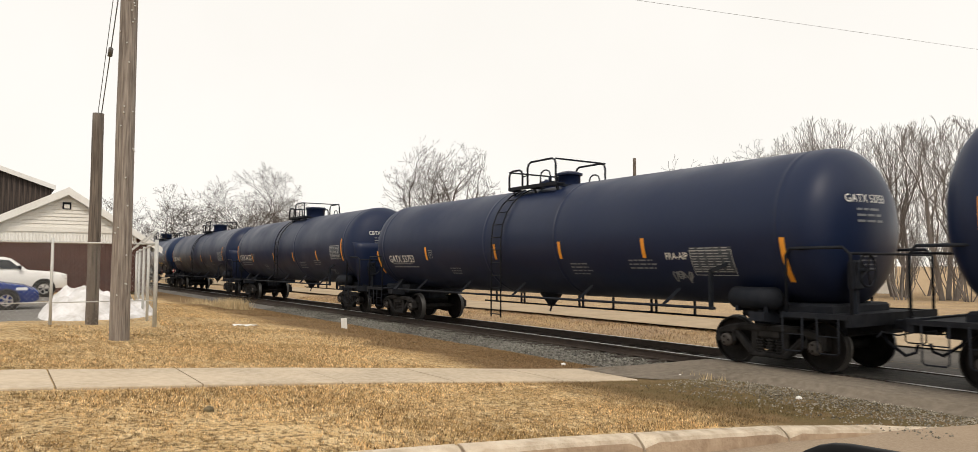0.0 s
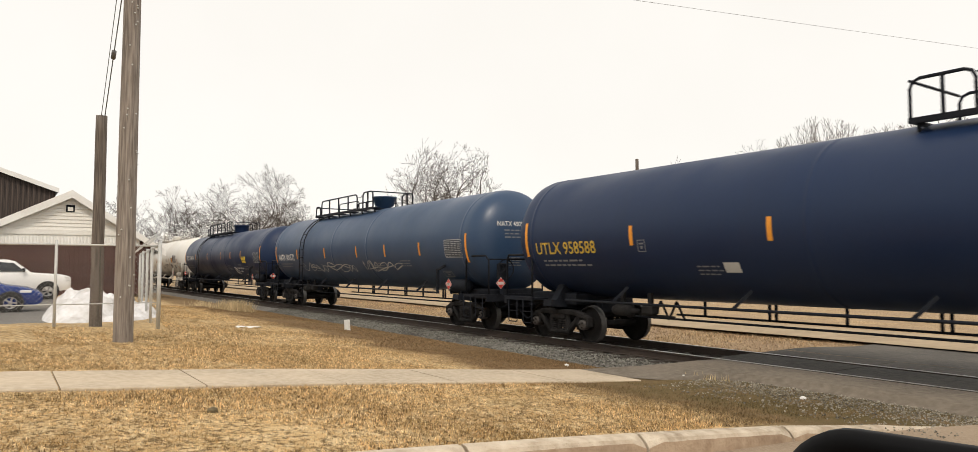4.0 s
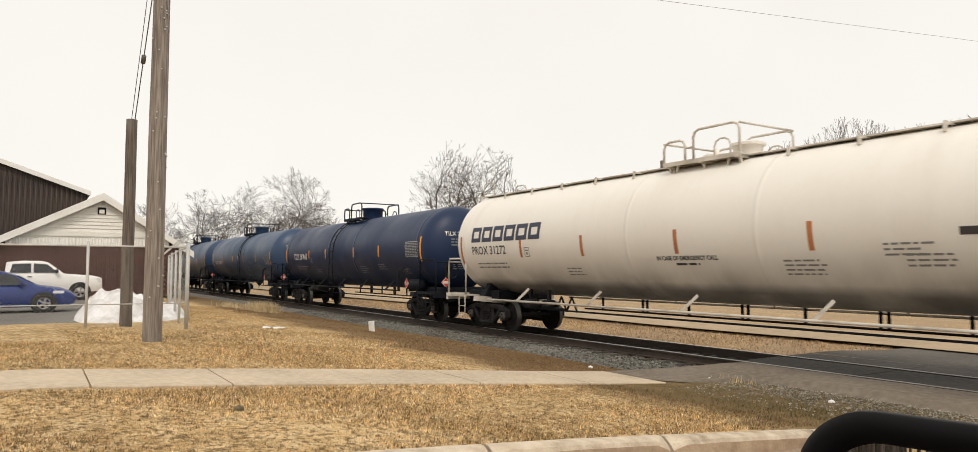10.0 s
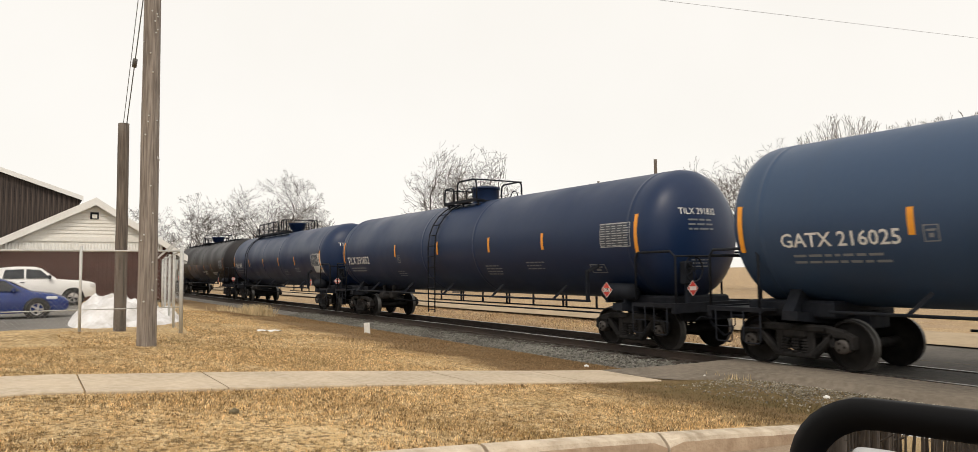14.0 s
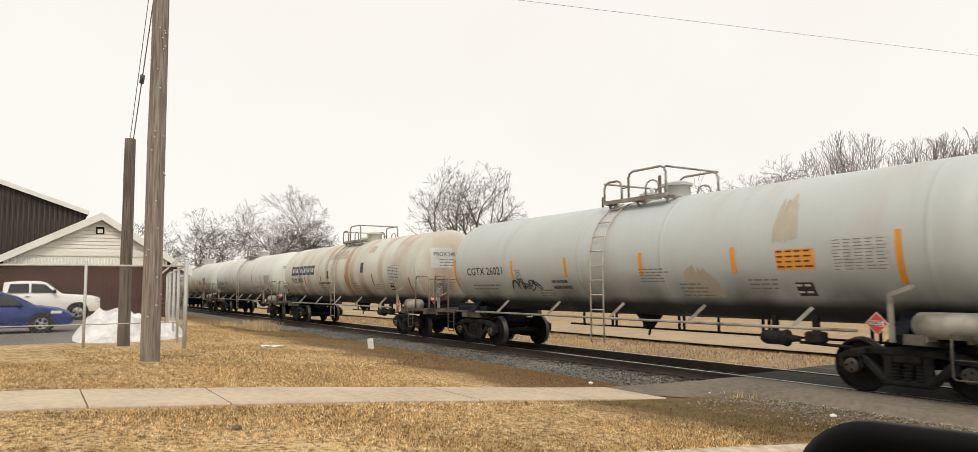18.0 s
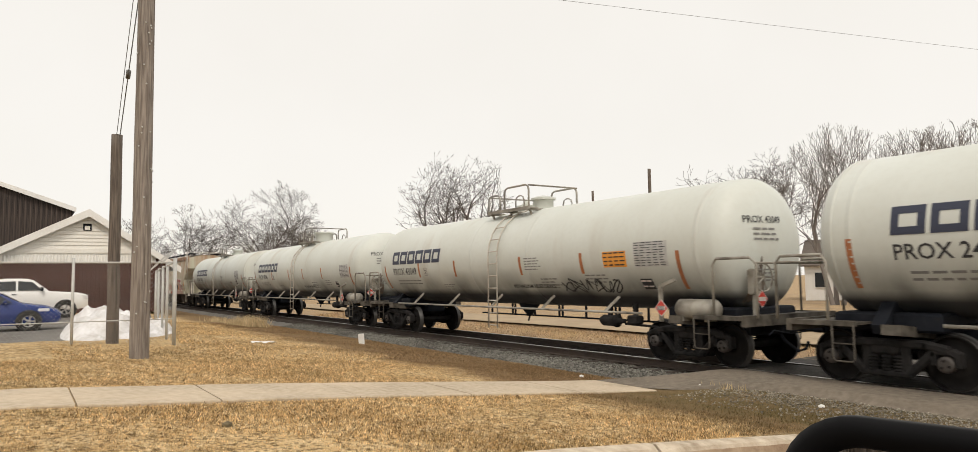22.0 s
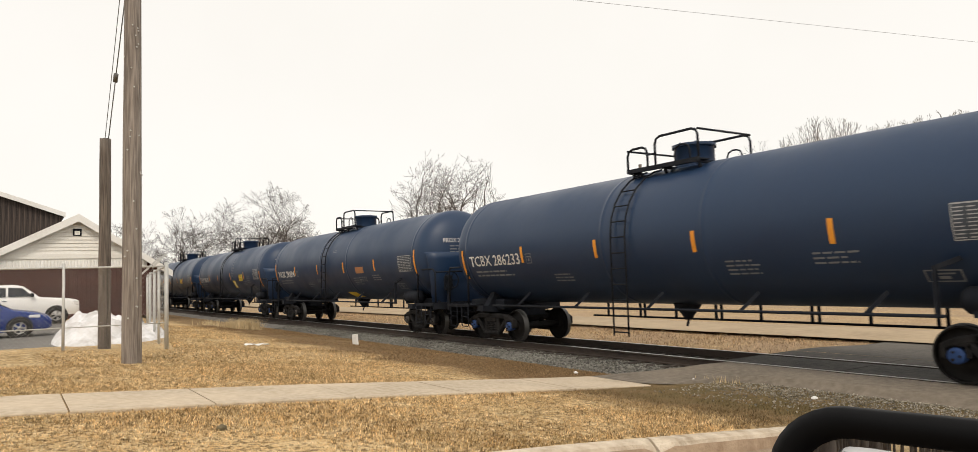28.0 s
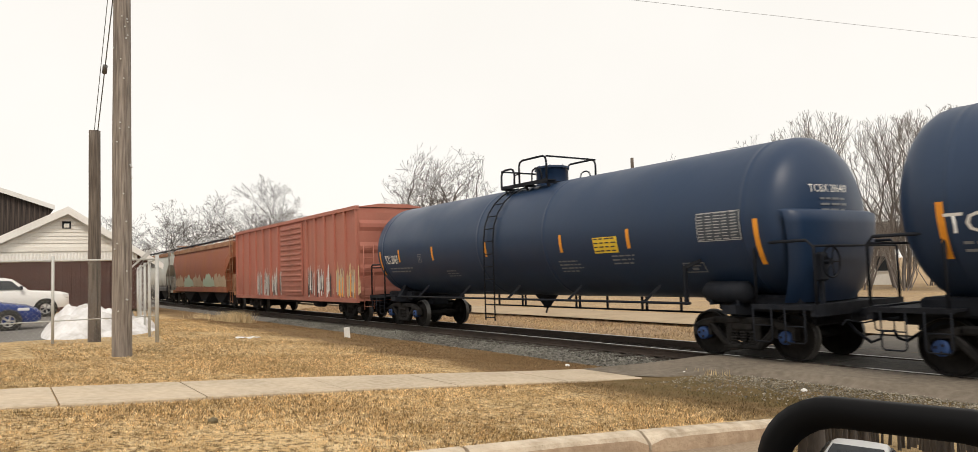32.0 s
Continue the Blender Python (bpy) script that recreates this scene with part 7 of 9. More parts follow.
    dict(paint="navyblack", mark="SRIX 33844", label=GAS + " and white gas lettering", kind="long", placard="1075", caps="bluecap", stripes=(-5.58, -2.24, 0.84, 3.73, 6.19), extras=(("text", 5.99, 2.07, "NON-ODORIZED", 1.2, 0.14, "ink_white"), ("text", 5.99, 1.88, "LIQUEFIED PETROLEUM GAS", 1.5, 0.11, "ink_white"), ("bars", 6.0, 1.8, 2, 1.0, 0.16, "ink_dim"), ("patch", 2.4, 1.44, 0.65, 0.17, "yellow")), front_x=9.2, stripe_z=2.43, end_z=2.42, plate_at=(8.1, 2.6), front_bogie=0.3),
    dict(TCBX, mark="TCBX 286233", shield=True, stripe_z=2.36, end_z=2.2),
    dict(paint="slate", mark="PROX 290004", label="black steel tank car with amber stripes and a yellow patch", stripes=(-4.58, -1.68, 1.23, 4.13), extras=(("patch", 2.4, 2.12, 0.72, 0.24, "fadedorange"), ("patch", 0.36, 1.18, 0.85, 0.42, "yellow", 0.18), ("bars", 2.55, 1.98, 3, 0.75, 0.24, "ink_dim"), ("bars", -2.0, 1.95, 2, 0.6, 0.18, "ink_dim"), ("bars", 0.1, 3.1, 2, 0.4, 0.14, "ink_dim")), shield=True),
    dict(TCBX, mark="TCBX 286495", yellow=2.98, stripes=(-4.36, -2.1, 1.07, 4.03), extras=(("bars", 1.42, 3.2, 10, 0.55, 0.95, "ink_dim"), ("patch", 1.45, 1.68, 0.58, 0.48, "yellow", 0.08), ("patch", 1.75, 1.74, 0.22, 0.34, "brightnote", 0.02, 0.008), ("bars", 4.6, 2.3, 4, 0.75, 0.42, "ink_dim")), front_x=7.17, rear_x=-7.27, end_z=2.16, stripe_z=2.36, plate_at=(5.91, 2.66), mark_x=-7.12, mark_z=2.11, width=2.53, shield=True),
    dict(TCBX, mark="TCBX 286230", yellow=2.99, stripes=(-4.21, -1.25, 1.88, 4.08), ladder_x=0.4, extras=(("bars", -2.8, 2.42, 4, 0.55, 0.5, "ink_dim"), ("bars", 1.75, 1.98, 5, 0.8, 0.36, "ink_dim")), front_x=7.11, rear_x=-7.13, end_z=2.16, stripe_z=2.36, plate_at=(5.85, 2.72), mark_x=-7.1, mark_z=2.1, width=2.5, shield=True),
    dict(TCBX, mark="TCBX 286469", yellow=3.34, front_x=7.53, end_z=2.16, stripe_z=2.37, stripes=(-6.1, -3.88, -0.96, 2.22, 4.42), plate_at=(6.25, 2.74), shield=True),
    dict(body="boxcar", paint="boxred"),
    dict(body="hopper", paint="hopperred", mark=""),
    dict(body="hopper", paint="grey", mark=""),
]
TRAIN = []
for k, spec in enumerate(CARS):
    front, rear = COUPLINGS[k], COUPLINGS[k + 1]
    spec["L"] = front - rear
    if spec.get("body") == "hopper":
        car = hopper_car(k, spec)
    elif spec.get("body") == "boxcar":
        car = box_car(k, spec)
    else:
        car = tank_car(k, spec)
    TRAIN.append((car, (front + rear) / 2))


# ---- poles and cables ----


def pole(name, x, y, height, r0, r1, mat, label, z=None):
    z = lawn_z(x, y) if z is None else z
    s = Shape()
    n, m = 16, 20
    for i in range(n + 1):
        f = i / n
        for k in range(m):
            a = 2 * math.pi * k / m
            r = (r0 + (r1 - r0) * f) * (1 + 0.05 * noise2(k * 0.8, i * 0.4, 0.9))
            s.v.append((r * math.cos(a), r * math.sin(a), -0.15 + (height + 0.15) * f))
    for i in range(n):
        for k in range(m):
            s.face((i * m + k, i * m + (k + 1) % m, (i + 1) * m + (k + 1) % m, (i + 1) * m + k), 0, True)
    s.face([n * m + k for k in range(m)])
    ob = thing(name, None, (x, y, z), label=label, category="utility pole")
    part("shaft", s.mesh("shaft", mat), ob)
    return ob


utility_pole = pole("utility_pole", -14.28, 1.82, 9.6, 0.168, 0.135, M["pole"], "weathered grey-brown wooden utility pole in the lawn", 0.5)
rk = random.Random(3)
for k in range(26):
    a, z = rk.uniform(-1.2, 1.2), rk.uniform(0.6, 6.5)
    r = 0.168 - 0.0034 * z + 0.004
    part("pole_nail", cached("nail", lambda: Shape().lathe([(0, 0.016), (0.012, 0.014), (0.014, 0.0)], "x", seg=7).mesh("pole_nail", M["galv"])), utility_pole, (r * math.cos(a), r * math.sin(a), z), (0, 0, math.degrees(a)))
stub_pole = pole("stub_pole", -18.6, 1.80, 4.86, 0.135, 0.12, M["polestub"], "dark split cut-off wooden pole beside the fence", 0.46)


CABLE_A, CABLE_B = (-14.25, 1.9, 8.05), (-4.0, 45.0, 8.62)


def cable(name, pts, r, label, insulators=()):
    s = Shape().tube(pts, r, 5)
    ob = thing(name, s.mesh(name, M["wire"]), label=label, category="cable")
    for p, q in insulators:
        part("insulator", Shape().rod(p, q, 0.05, 8).mesh("insulator", M["wire"]), ob)
    return ob


def between(p, q, n=10, sag=0.0):
    p, q = Vector(p), Vector(q)
    return [tuple(p + (q - p) * (k / n) - Vector((0, 0, sag * 4 * (k / n) * (1 - k / n)))) for k in range(n + 1)]


up, st = Vector((-14.2, 1.95, 9.9)), Vector((-18.6, 1.86, 5.3))
ins = [st + (up - st) * f for f in (0.245, 0.275, 0.66, 0.70)]
cable("guy_wire", between(st, up), 0.012, "slack guy wire with dark insulators between two poles", ((ins[0], ins[1]), (ins[2], ins[3])))
cable("guy_wire", between(st + Vector((0, -0.08, -0.1)), up + Vector((0, -0.12, 0.0)), sag=0.03), 0.008, "thin guy wire between two poles")
cable("overhead_cable", between(CABLE_A, CABLE_B, 24, 0.03), 0.004, "thin overhead cable across the railway")
far_pole = pole("far_pole", -4.0, 45.0, 9.4, 0.14, 0.11, M["pole"], "distant wooden utility pole", -0.1)
pole("far_pole", -38.1, 39.7, 10.1, 0.15, 0.12, M["polestub"], "distant dark wooden pole beyond the railway", -0.1)
pole("far_pole", -56.0, 49.9, 11.0, 0.15, 0.12, M["polestub"], "distant dark wooden pole beyond the railway", -0.1)

# ---- the yard behind the fence ----
LOT_Z = 0.26
lot = Shape().sheet([[(x, y, LOT_Z + 0.012 * noise2(x, y, 0.7)) for y in np.linspace(-24, 2.85 + 0.125 * (-18.2 - x), 30)] for x in np.linspace(-60, -18.2, 30)])
thing("parking_lot", lot.mesh("parking_lot", M["lot"]), label="grey gravelly parking yard behind the fence", category="yard", kind="structure")


def fence_run(p, q, height, step=0.10):
    """Woven wire between two posts, as two families of slanting wires."""
    s = Shape()
    p, q = Vector(p), Vector(q)
    run = (q - p).length
    ux = (q - p) / run
    n = int((run + height) / step)
    for sgn in (1, -1):
        for k in range(n + 1):
            a = k * step - (height if sgn > 0 else 0)
            t0, t1 = a, a + sgn * height
            pts = []
            for t, z in ((t0, 0.0), (t1, height)):
                pts.append([t, z])
            (ta, za), (tb, zb) = pts
            for _ in range(2):
                for e in (pts[0], pts[1]):
                    if e[0] < 0:
                        f = (0 - ta) / (tb - ta)
                        e[0], e[1] = 0.0, za + (zb - za) * f
                    if e[0] > run:
                        f = (run - ta) / (tb - ta)
                        e[0], e[1] = run, za + (zb - za) * f
            if abs(pts[0][0] - pts[1][0]) < 0.02 or not (0 <= pts[0][1] <= height and 0 <= pts[1][1] <= height):
                continue
            s.rod(p + ux * pts[0][0] + Vector((0, 0, pts[0][1])), p + ux * pts[1][0] + Vector((0, 0, pts[1][1])), 0.0013, 3, caps=False)
    return s.mesh("fence_wire", M["galv"])


fence = thing("chain_link_fence", None, label="galvanised chain-link fence with top rail round the yard", category="fence")
FX = -17.9
posts = [(FX, 3.0), (FX, 0.95), (FX, -1.2), (FX, -3.4), (FX, -6.0)]
for i, (x, y) in enumerate(posts):
    z = 0.48
    part("fence_post", Shape().rod((0, 0, -0.1), (0, 0, 1.92), 0.045 if i == 0 else 0.03, 8).mesh("fence_post", M["galv"]), fence, (x, y, z))
for a, b in zip(posts, posts[1:]):
    part("top_rail", Shape().rod((a[0], a[1], 2.30), (b[0], b[1], 2.30), 0.022, 6).mesh("top_rail", M["galv"]), fence)
    part("fence_wire", fence_run((b[0], b[1], 0.50), (a[0], a[1], 0.50), 1.78), fence)["kind"] = "stuff"
part("top_rail", Shape().rod((FX, 3.0, 1.0), (FX, -6.0, 1.05), 0.012, 5).mesh("brace_rail", M["galv"]), fence)
side = [(FX, 3.0), (-20.5, 3.25), (-23.5, 3.6), (-27.0, 4.0), (-31.0, 4.5), (-36.0, 5.2)]
for i, (x, y) in enumerate(side[1:]):
    z = 0.36
    part("fence_post", Shape().rod((0, 0, -0.1), (0, 0, 2.0), 0.035, 8).mesh("fence_post", M["galv"]), fence, (x, y, z))
for a, b in zip(side, side[1:]):
    part("top_rail", Shape().rod((a[0], a[1], 2.30), (b[0], b[1], 2.30), 0.022, 6).mesh("top_rail", M["galv"]), fence)
    part("fence_wire", fence_run((b[0], b[1], 0.42), (a[0], a[1], 0.42), 1.85, 0.30), fence)["kind"] = "stuff"
for x, y in side[:5]:
    s = Shape().bar((0, 0, 2.28), (0.05, 0.32, 2.62), 0.03, 0.04)
    part("barb_arm", s.mesh("barb_arm", M["galv"]), fence, (x, y - 0.3, 0.0))


def gable_wall(s, x, y0, y1, z0, eave, ridge_y, ridge_z, t, mat=0):
    s.prism([(y0, z0), (y1, z0), (y1, eave), (ridge_y, ridge_z), (y0, eave)], t, (x, 0, 0), "yz", mat)


def low_building():
    b = thing("workshop", None, label="low brown workshop with white gable and corrugated band", category="building")
    x0, x1 = -46.0, -60.0
    ry, rz, ey0, ey1, ez = 3.10, 6.07, -5.0, 7.95, 2.81
    slope = (rz - ez) / (ey1 - ry)
    FLAT = 1.26
    wy0, wy1 = -3.8, 7.1
    zt = 3.35
    part("back_wall", Shape().box((0.2, wy1 - wy0, 3.0), (x1, (wy0 + wy1) / 2, LOT_Z + 1.5)).mesh("wall", M["wood_brown"]), b)
    for y in (wy0, wy1):
        part("side_wall", Shape().box((x0 - x1, 0.2, 2.7), ((x0 + x1) / 2, y, LOT_Z + 1.3)).mesh("wall", M["wood_brown"]), b)
    part("front_wall", Shape().box((0.2, wy1 - wy0, zt - LOT_Z), (x0 - 0.02, (wy0 + wy1) / 2, (zt + LOT_Z) / 2)).mesh("front_wall", M["wood_brown"]), b, label="dark brown vertical board siding")
    board = Shape().box((0.05, 0.20, zt - LOT_Z - 0.02), (0, 0, (zt + LOT_Z) / 2), chamfer=0.012).mesh("board", M["wood_brown"])
    y = wy0 + 0.11
    while y < wy1:
        part("board", board, b, (x0 + 0.10, y, 0))
        y += 0.215
    g = Shape()
    hw = (rz - 0.25 - zt) / slope
    g.prism([(ry - hw * FLAT, zt), (ry + hw, zt), (ry, rz - 0.25)], 0.16, (x0, 0, 0), "yz")
    part("gable", g.mesh("gable", M["cream"]), b, label="white clapboard gable")
    for j in range(9):
        z = zt + 0.62 + j * 0.2
        w = (rz - 0.3 - z) / slope
        if w < 0.2:
            break
        part("clapboard", Shape().prism([(x0 + 0.08, z - 0.1), (x0 + 0.13, z - 0.1), (x0 + 0.09, z + 0.09)], (1 + FLAT) * w, (0, ry - (FLAT - 1) * w / 2, 0), "xz").mesh("clapboard", M["cream"]), b)
    part("wide_board", Shape().box((0.05, (1 + FLAT) * (hw - 0.95), 0.26), (x0 + 0.115, ry - (FLAT - 1) * (hw - 0.95) / 2, zt + 0.40)).mesh("wide_board", M["cream"]), b)
    cols = []
    for i in range(int(((1 + FLAT) * hw - 0.2) / 0.04)):
        y, c = ry - FLAT * hw + 0.1 + 0.04 * i, math.cos(2 * math.pi * i / 4)
        cols.append([(x0 + 0.16, y, zt + 0.14), (x0 + 0.19 + 0.025 * c, y, zt + 0.14), (x0 + 0.20 + 0.025 * c, y, zt - 0.27 - 0.045 * c), (x0 + 0.16, y, zt - 0.27 - 0.045 * c)])
    band = Shape().sheet(cols, smooth=False)
    part("corrugated_band", band.mesh("corrugated_band", M["white_trim"]), b, label="white corrugated awning band")
    part("vent", Shape().box((0.08, 0.42, 0.40), (x0 + 0.12, ry - 0.05, rz - 0.98), chamfer=0.02).box((0.04, 0.26, 0.22), (x0 + 0.17, ry - 0.05, rz - 1.02), mat=1).mesh("vent", [M["frame"], M["cream"]]), b)
    for sgn, ey in ((-1, ey0), (1, ey1)):
        ezz = rz - slope / (FLAT if sgn < 0 else 1.0) * abs(ey - ry)
        part("roof", Shape().prism([(ry, rz), (ey, ezz), (ey, ezz - 0.12), (ry, rz - 0.12)], x0 - x1 + 0.9, ((x0 + x1) / 2, 0, 0), "yz").mesh("roof", M["roofing"]), b)
        part("bargeboard", Shape().prism([(ry, rz + 0.03), (ey, ezz + 0.03), (ey, ezz - 0.34), (ry, rz - 0.40)], 0.06, (x0 + 0.48, 0, 0), "yz").mesh("bargeboard", M["white_trim"]), b, label="white bargeboard")
        part("eave_board", Shape().box((x0 - x1 + 0.9, 0.05, 0.18), ((x0 + x1) / 2, ey, ezz - 0.1)).mesh("eave_board", M["white_trim"]), b)
    return b


low_building()


def barn():
    b = thing("barn", None, label="tall barn of weathered dark vertical boards", category="building")
    x0, x1 = -54.0, -75.0
    ry, rz = -8.5, 10.95
    ey, ez = 2.9, 6.9
    w = 2 * (ey - ry)
    slope = (rz - ez) / (ey - ry)
    s = Shape()
    gable_wall(s, x0, ry - (ey - ry) + 0.3, ey - 0.3, LOT_Z, ez - 0.1, ry, rz - 0.2, 0.2)
    gable_wall(s, x1, ry - (ey - ry) + 0.3, ey - 0.3, LOT_Z, ez - 0.1, ry, rz - 0.2, 0.2)
    s.box((x0 - x1, 0.2, ez - LOT_Z), ((x0 + x1) / 2, ey - 0.3, (ez + LOT_Z) / 2))
    s.box((x0 - x1, 0.2, ez - LOT_Z), ((x0 + x1) / 2, ry - (ey - ry) + 0.3, (ez + LOT_Z) / 2))
    part("wall", s.mesh("wall", M["barn"]), b)
    rb = random.Random(8)
    y = -7.0
    while y < ey - 0.45:
        zt = rz - 0.25 - slope * abs(y - ry)
        part("board", Shape().box((0.04 + rb.uniform(0, 0.02), 0.27, zt - LOT_Z - 0.1), (0, 0, (zt + LOT_Z) / 2), chamfer=0.01).mesh("board", M["barn"]), b, (x0 + 0.11, y, 0))
        y += 0.285
    for sgn in (-1, 1):
        e = ry + sgn * (ey - ry)
        part("roof", Shape().prism([(ry, rz), (e, ez), (e, ez - 0.15), (ry, rz - 0.15)], x0 - x1 + 0.8, ((x0 + x1) / 2, 0, 0), "yz").mesh("roof", M["roofing"]), b)
        part("bargeboard", Shape().prism([(ry, rz + 0.02), (e, ez + 0.02), (e, ez - 0.28), (ry, rz - 0.28)], 0.06, (x0 + 0.43, 0, 0), "yz").mesh("bargeboard", M["white_trim"]), b)
    return b


barn()

# pile of cleared snow
sn = Shape()
rows = []
for i in range(61):
    row = []
    for j in range(61):
        u, w = i / 30 - 1, j / 30 - 1
        x, y = -25.8 + 4.2 * u, 2.66 + 1.62 * w - 0.20 * u
        r = max(0.0, 1 - abs(u) ** 2.4 - abs(w) ** 2.2)
        crest = math.exp(-((w + 0.40) / 0.50) ** 2) * (0.8 + 0.2 * math.sin(2.1 * u + 5.0 * w)) * max(0.0, 1 - (u + 0.1) ** 2) ** 0.5
        h = (0.20 + 0.92 * crest) * r ** 0.5 + (0.26 * noise2(x, y, 1.4) + 0.17 * noise2(x, y, 3.3) + 0.08 * noise2(x, y, 8.0)) * min(1.0, 2.5 * r)
        h += 0.20 * max(0.0, w + 0.2) * min(1.0, 3 * r)
        row.append((x, y, LOT_Z - 0.03 + max(-0.02, h)))
    rows.append(row)
sn.sheet(rows)
thing("snow_bank", sn.mesh("snow_bank", M["snow"]), label="bank of old dirty white snow behind the fence", category="snow")

# ---- parked vehicles ----


def wheel_mesh(r, w):
    s = Shape()
    s.lathe([(-w / 2, r * 0.62), (-w / 2, r * 0.9), (-w / 2 + 0.03, r), (w / 2 - 0.03, r), (w / 2, r * 0.9), (w / 2, r * 0.62), (-w / 2, r * 0.62)], "x", seg=26)
    return s.mesh("tyre", M["tyre"])


def rim_mesh(r, w):
    s = Shape()
    s.lathe([(-w / 2 + 0.02, 0.0), (-w / 2 + 0.02, r * 0.62), (w / 2 - 0.01, r * 0.64), (w / 2 - 0.02, r * 0.55), (w / 2 - 0.07, r * 0.52), (w / 2 - 0.08, 0.0)], "x", seg=26, mat=(1, 0, 0, 0, 1))
    for k in range(5):
        a = 2 * math.pi * k / 5
        for d in (-0.12, 0.12):
            s.bar((w / 2 - 0.04, 0.05 * math.cos(a), 0.05 * math.sin(a)), (w / 2 - 0.03, r * 0.56 * math.cos(a + d), r * 0.56 * math.sin(a + d)), 0.03, 0.04)
    s.lathe([(w / 2 - 0.05, 0.07), (w / 2 - 0.02, 0.06), (w / 2 - 0.02, 0.0)], "x", seg=12)
    return s.mesh("rim", [M["alloy"], M["frame"]])


# front and rear panes for the twelve-station saloon and the eleven-station pickup
SCREENS = {
    12: ([(-0.56, 0.60, 1.325), (0.56, 0.60, 1.325), (0.66, 1.12, 1.035), (-0.66, 1.12, 1.035)], [(-0.55, -1.02, 1.375), (0.55, -1.02, 1.375), (0.64, -1.46, 1.145), (-0.64, -1.46, 1.145)]),
    11: ([(-0.66, 0.68, 1.825), (0.66, 0.68, 1.825), (0.78, 1.20, 1.385), (-0.78, 1.20, 1.385)], [(-0.62, -1.135, 1.80), (0.62, -1.135, 1.80), (0.74, -1.16, 1.40), (-0.74, -1.16, 1.40)]),
}


def vehicle(name, at, turn, stations, glass, paint, wheels, label, r=0.33):
    """A car that faces +y. Stations along y: (y, half width, sill z, belt z, top z, half width on top)."""
    v = thing(name, None, at, (0, 0, turn), label=label, category="car")
    s = Shape()
    rows = []
    for y, w, z0, zb, zt, wt in stations:
        half = [(w * 0.96, z0), (w, z0 + 0.12), (w, (z0 + zb) / 2), (w * 0.985, zb - 0.03), (w * 0.95, zb), (wt + (w * 0.95 - wt) * 0.08, zb + (zt - zb) * 0.88), (wt * 0.93, zt - 0.015), (wt * 0.6, zt), (0, zt + 0.01)]
        rows.append([(-x, y, z) for x, z in half] + [(x, y, z) for x, z in half[-2::-1]])
    s.sheet(rows)
    for row in (rows[0], rows[-1]):
        b, n = len(s.v), len(row)
        s.v.extend(row)
        for k in range(n // 2):
            s.face((b + k, b + k + 1, b + n - 2 - k, b + n - 1 - k) if k + 1 < n - 2 - k else (b + k, b + k + 1, b + n - 1 - k))
    part("body", s.mesh("body", paint), v)
    for x, pts in glass:
        for sgn in (-1, 1):
            g = Shape()
            g.v.extend((sgn * px, y, z) for px, y, z in pts)
            g.face(range(len(pts)))
            part("side_window", g.mesh("side_window", M["carglass"]), v)
    for name, pts in (("windscreen", SCREENS[len(stations)][0]), ("rear_window", SCREENS[len(stations)][1])):
        g = Shape()
        g.v.extend(pts)
        g.face(range(len(pts)))
        part(name, g.mesh(name, M["carglass"]), v)
    for y, wx in wheels:
        for sgn in (-1, 1):
            arch = Shape().lathe([(-0.02, r * 1.22), (0.012, r * 1.22), (0.014, r * 0.9), (-0.02, r * 0.9)], "x", seg=26)
            part("wheel_arch", arch.mesh("wheel_arch", M["tyre"]), v, (sgn * (wx + 0.02), y, r), (0, 0, 0 if sgn > 0 else 180))
            t = part("wheel", cached(("tyre", r), lambda: wheel_mesh(r, 0.22)), v, (sgn * (wx - 0.06), y, r), (0, 0, 0 if sgn > 0 else 180))
            part("rim", cached(("rim", r), lambda: rim_mesh(r, 0.22)), t)
    return v


SEDAN = [(-2.35, 0.70, 0.35, 0.72, 0.95, 0.62), (-2.25, 0.85, 0.25, 0.80, 1.03, 0.70), (-1.5, 0.90, 0.20, 0.92, 1.10, 0.72), (-1.0, 0.91, 0.20, 0.93, 1.36, 0.60), (-0.4, 0.91, 0.20, 0.92, 1.45, 0.60), (0.2, 0.91, 0.20, 0.92, 1.44, 0.60), (0.55, 0.91, 0.20, 0.92, 1.32, 0.62), (1.15, 0.91, 0.20, 0.92, 0.99, 0.72), (1.25, 0.91, 0.20, 0.90, 0.96, 0.74), (1.9, 0.88, 0.22, 0.80, 0.86, 0.70), (2.25, 0.78, 0.26, 0.66, 0.73, 0.60), (2.38, 0.60, 0.34, 0.55, 0.60, 0.48)]
SEDAN_GLASS = [(0, [(0.885, -1.25, 0.97), (0.885, 0.95, 0.97), (0.70, 0.45, 1.33), (0.655, 0.0, 1.38), (0.66, -0.7, 1.36), (0.75, -1.1, 1.25)])]
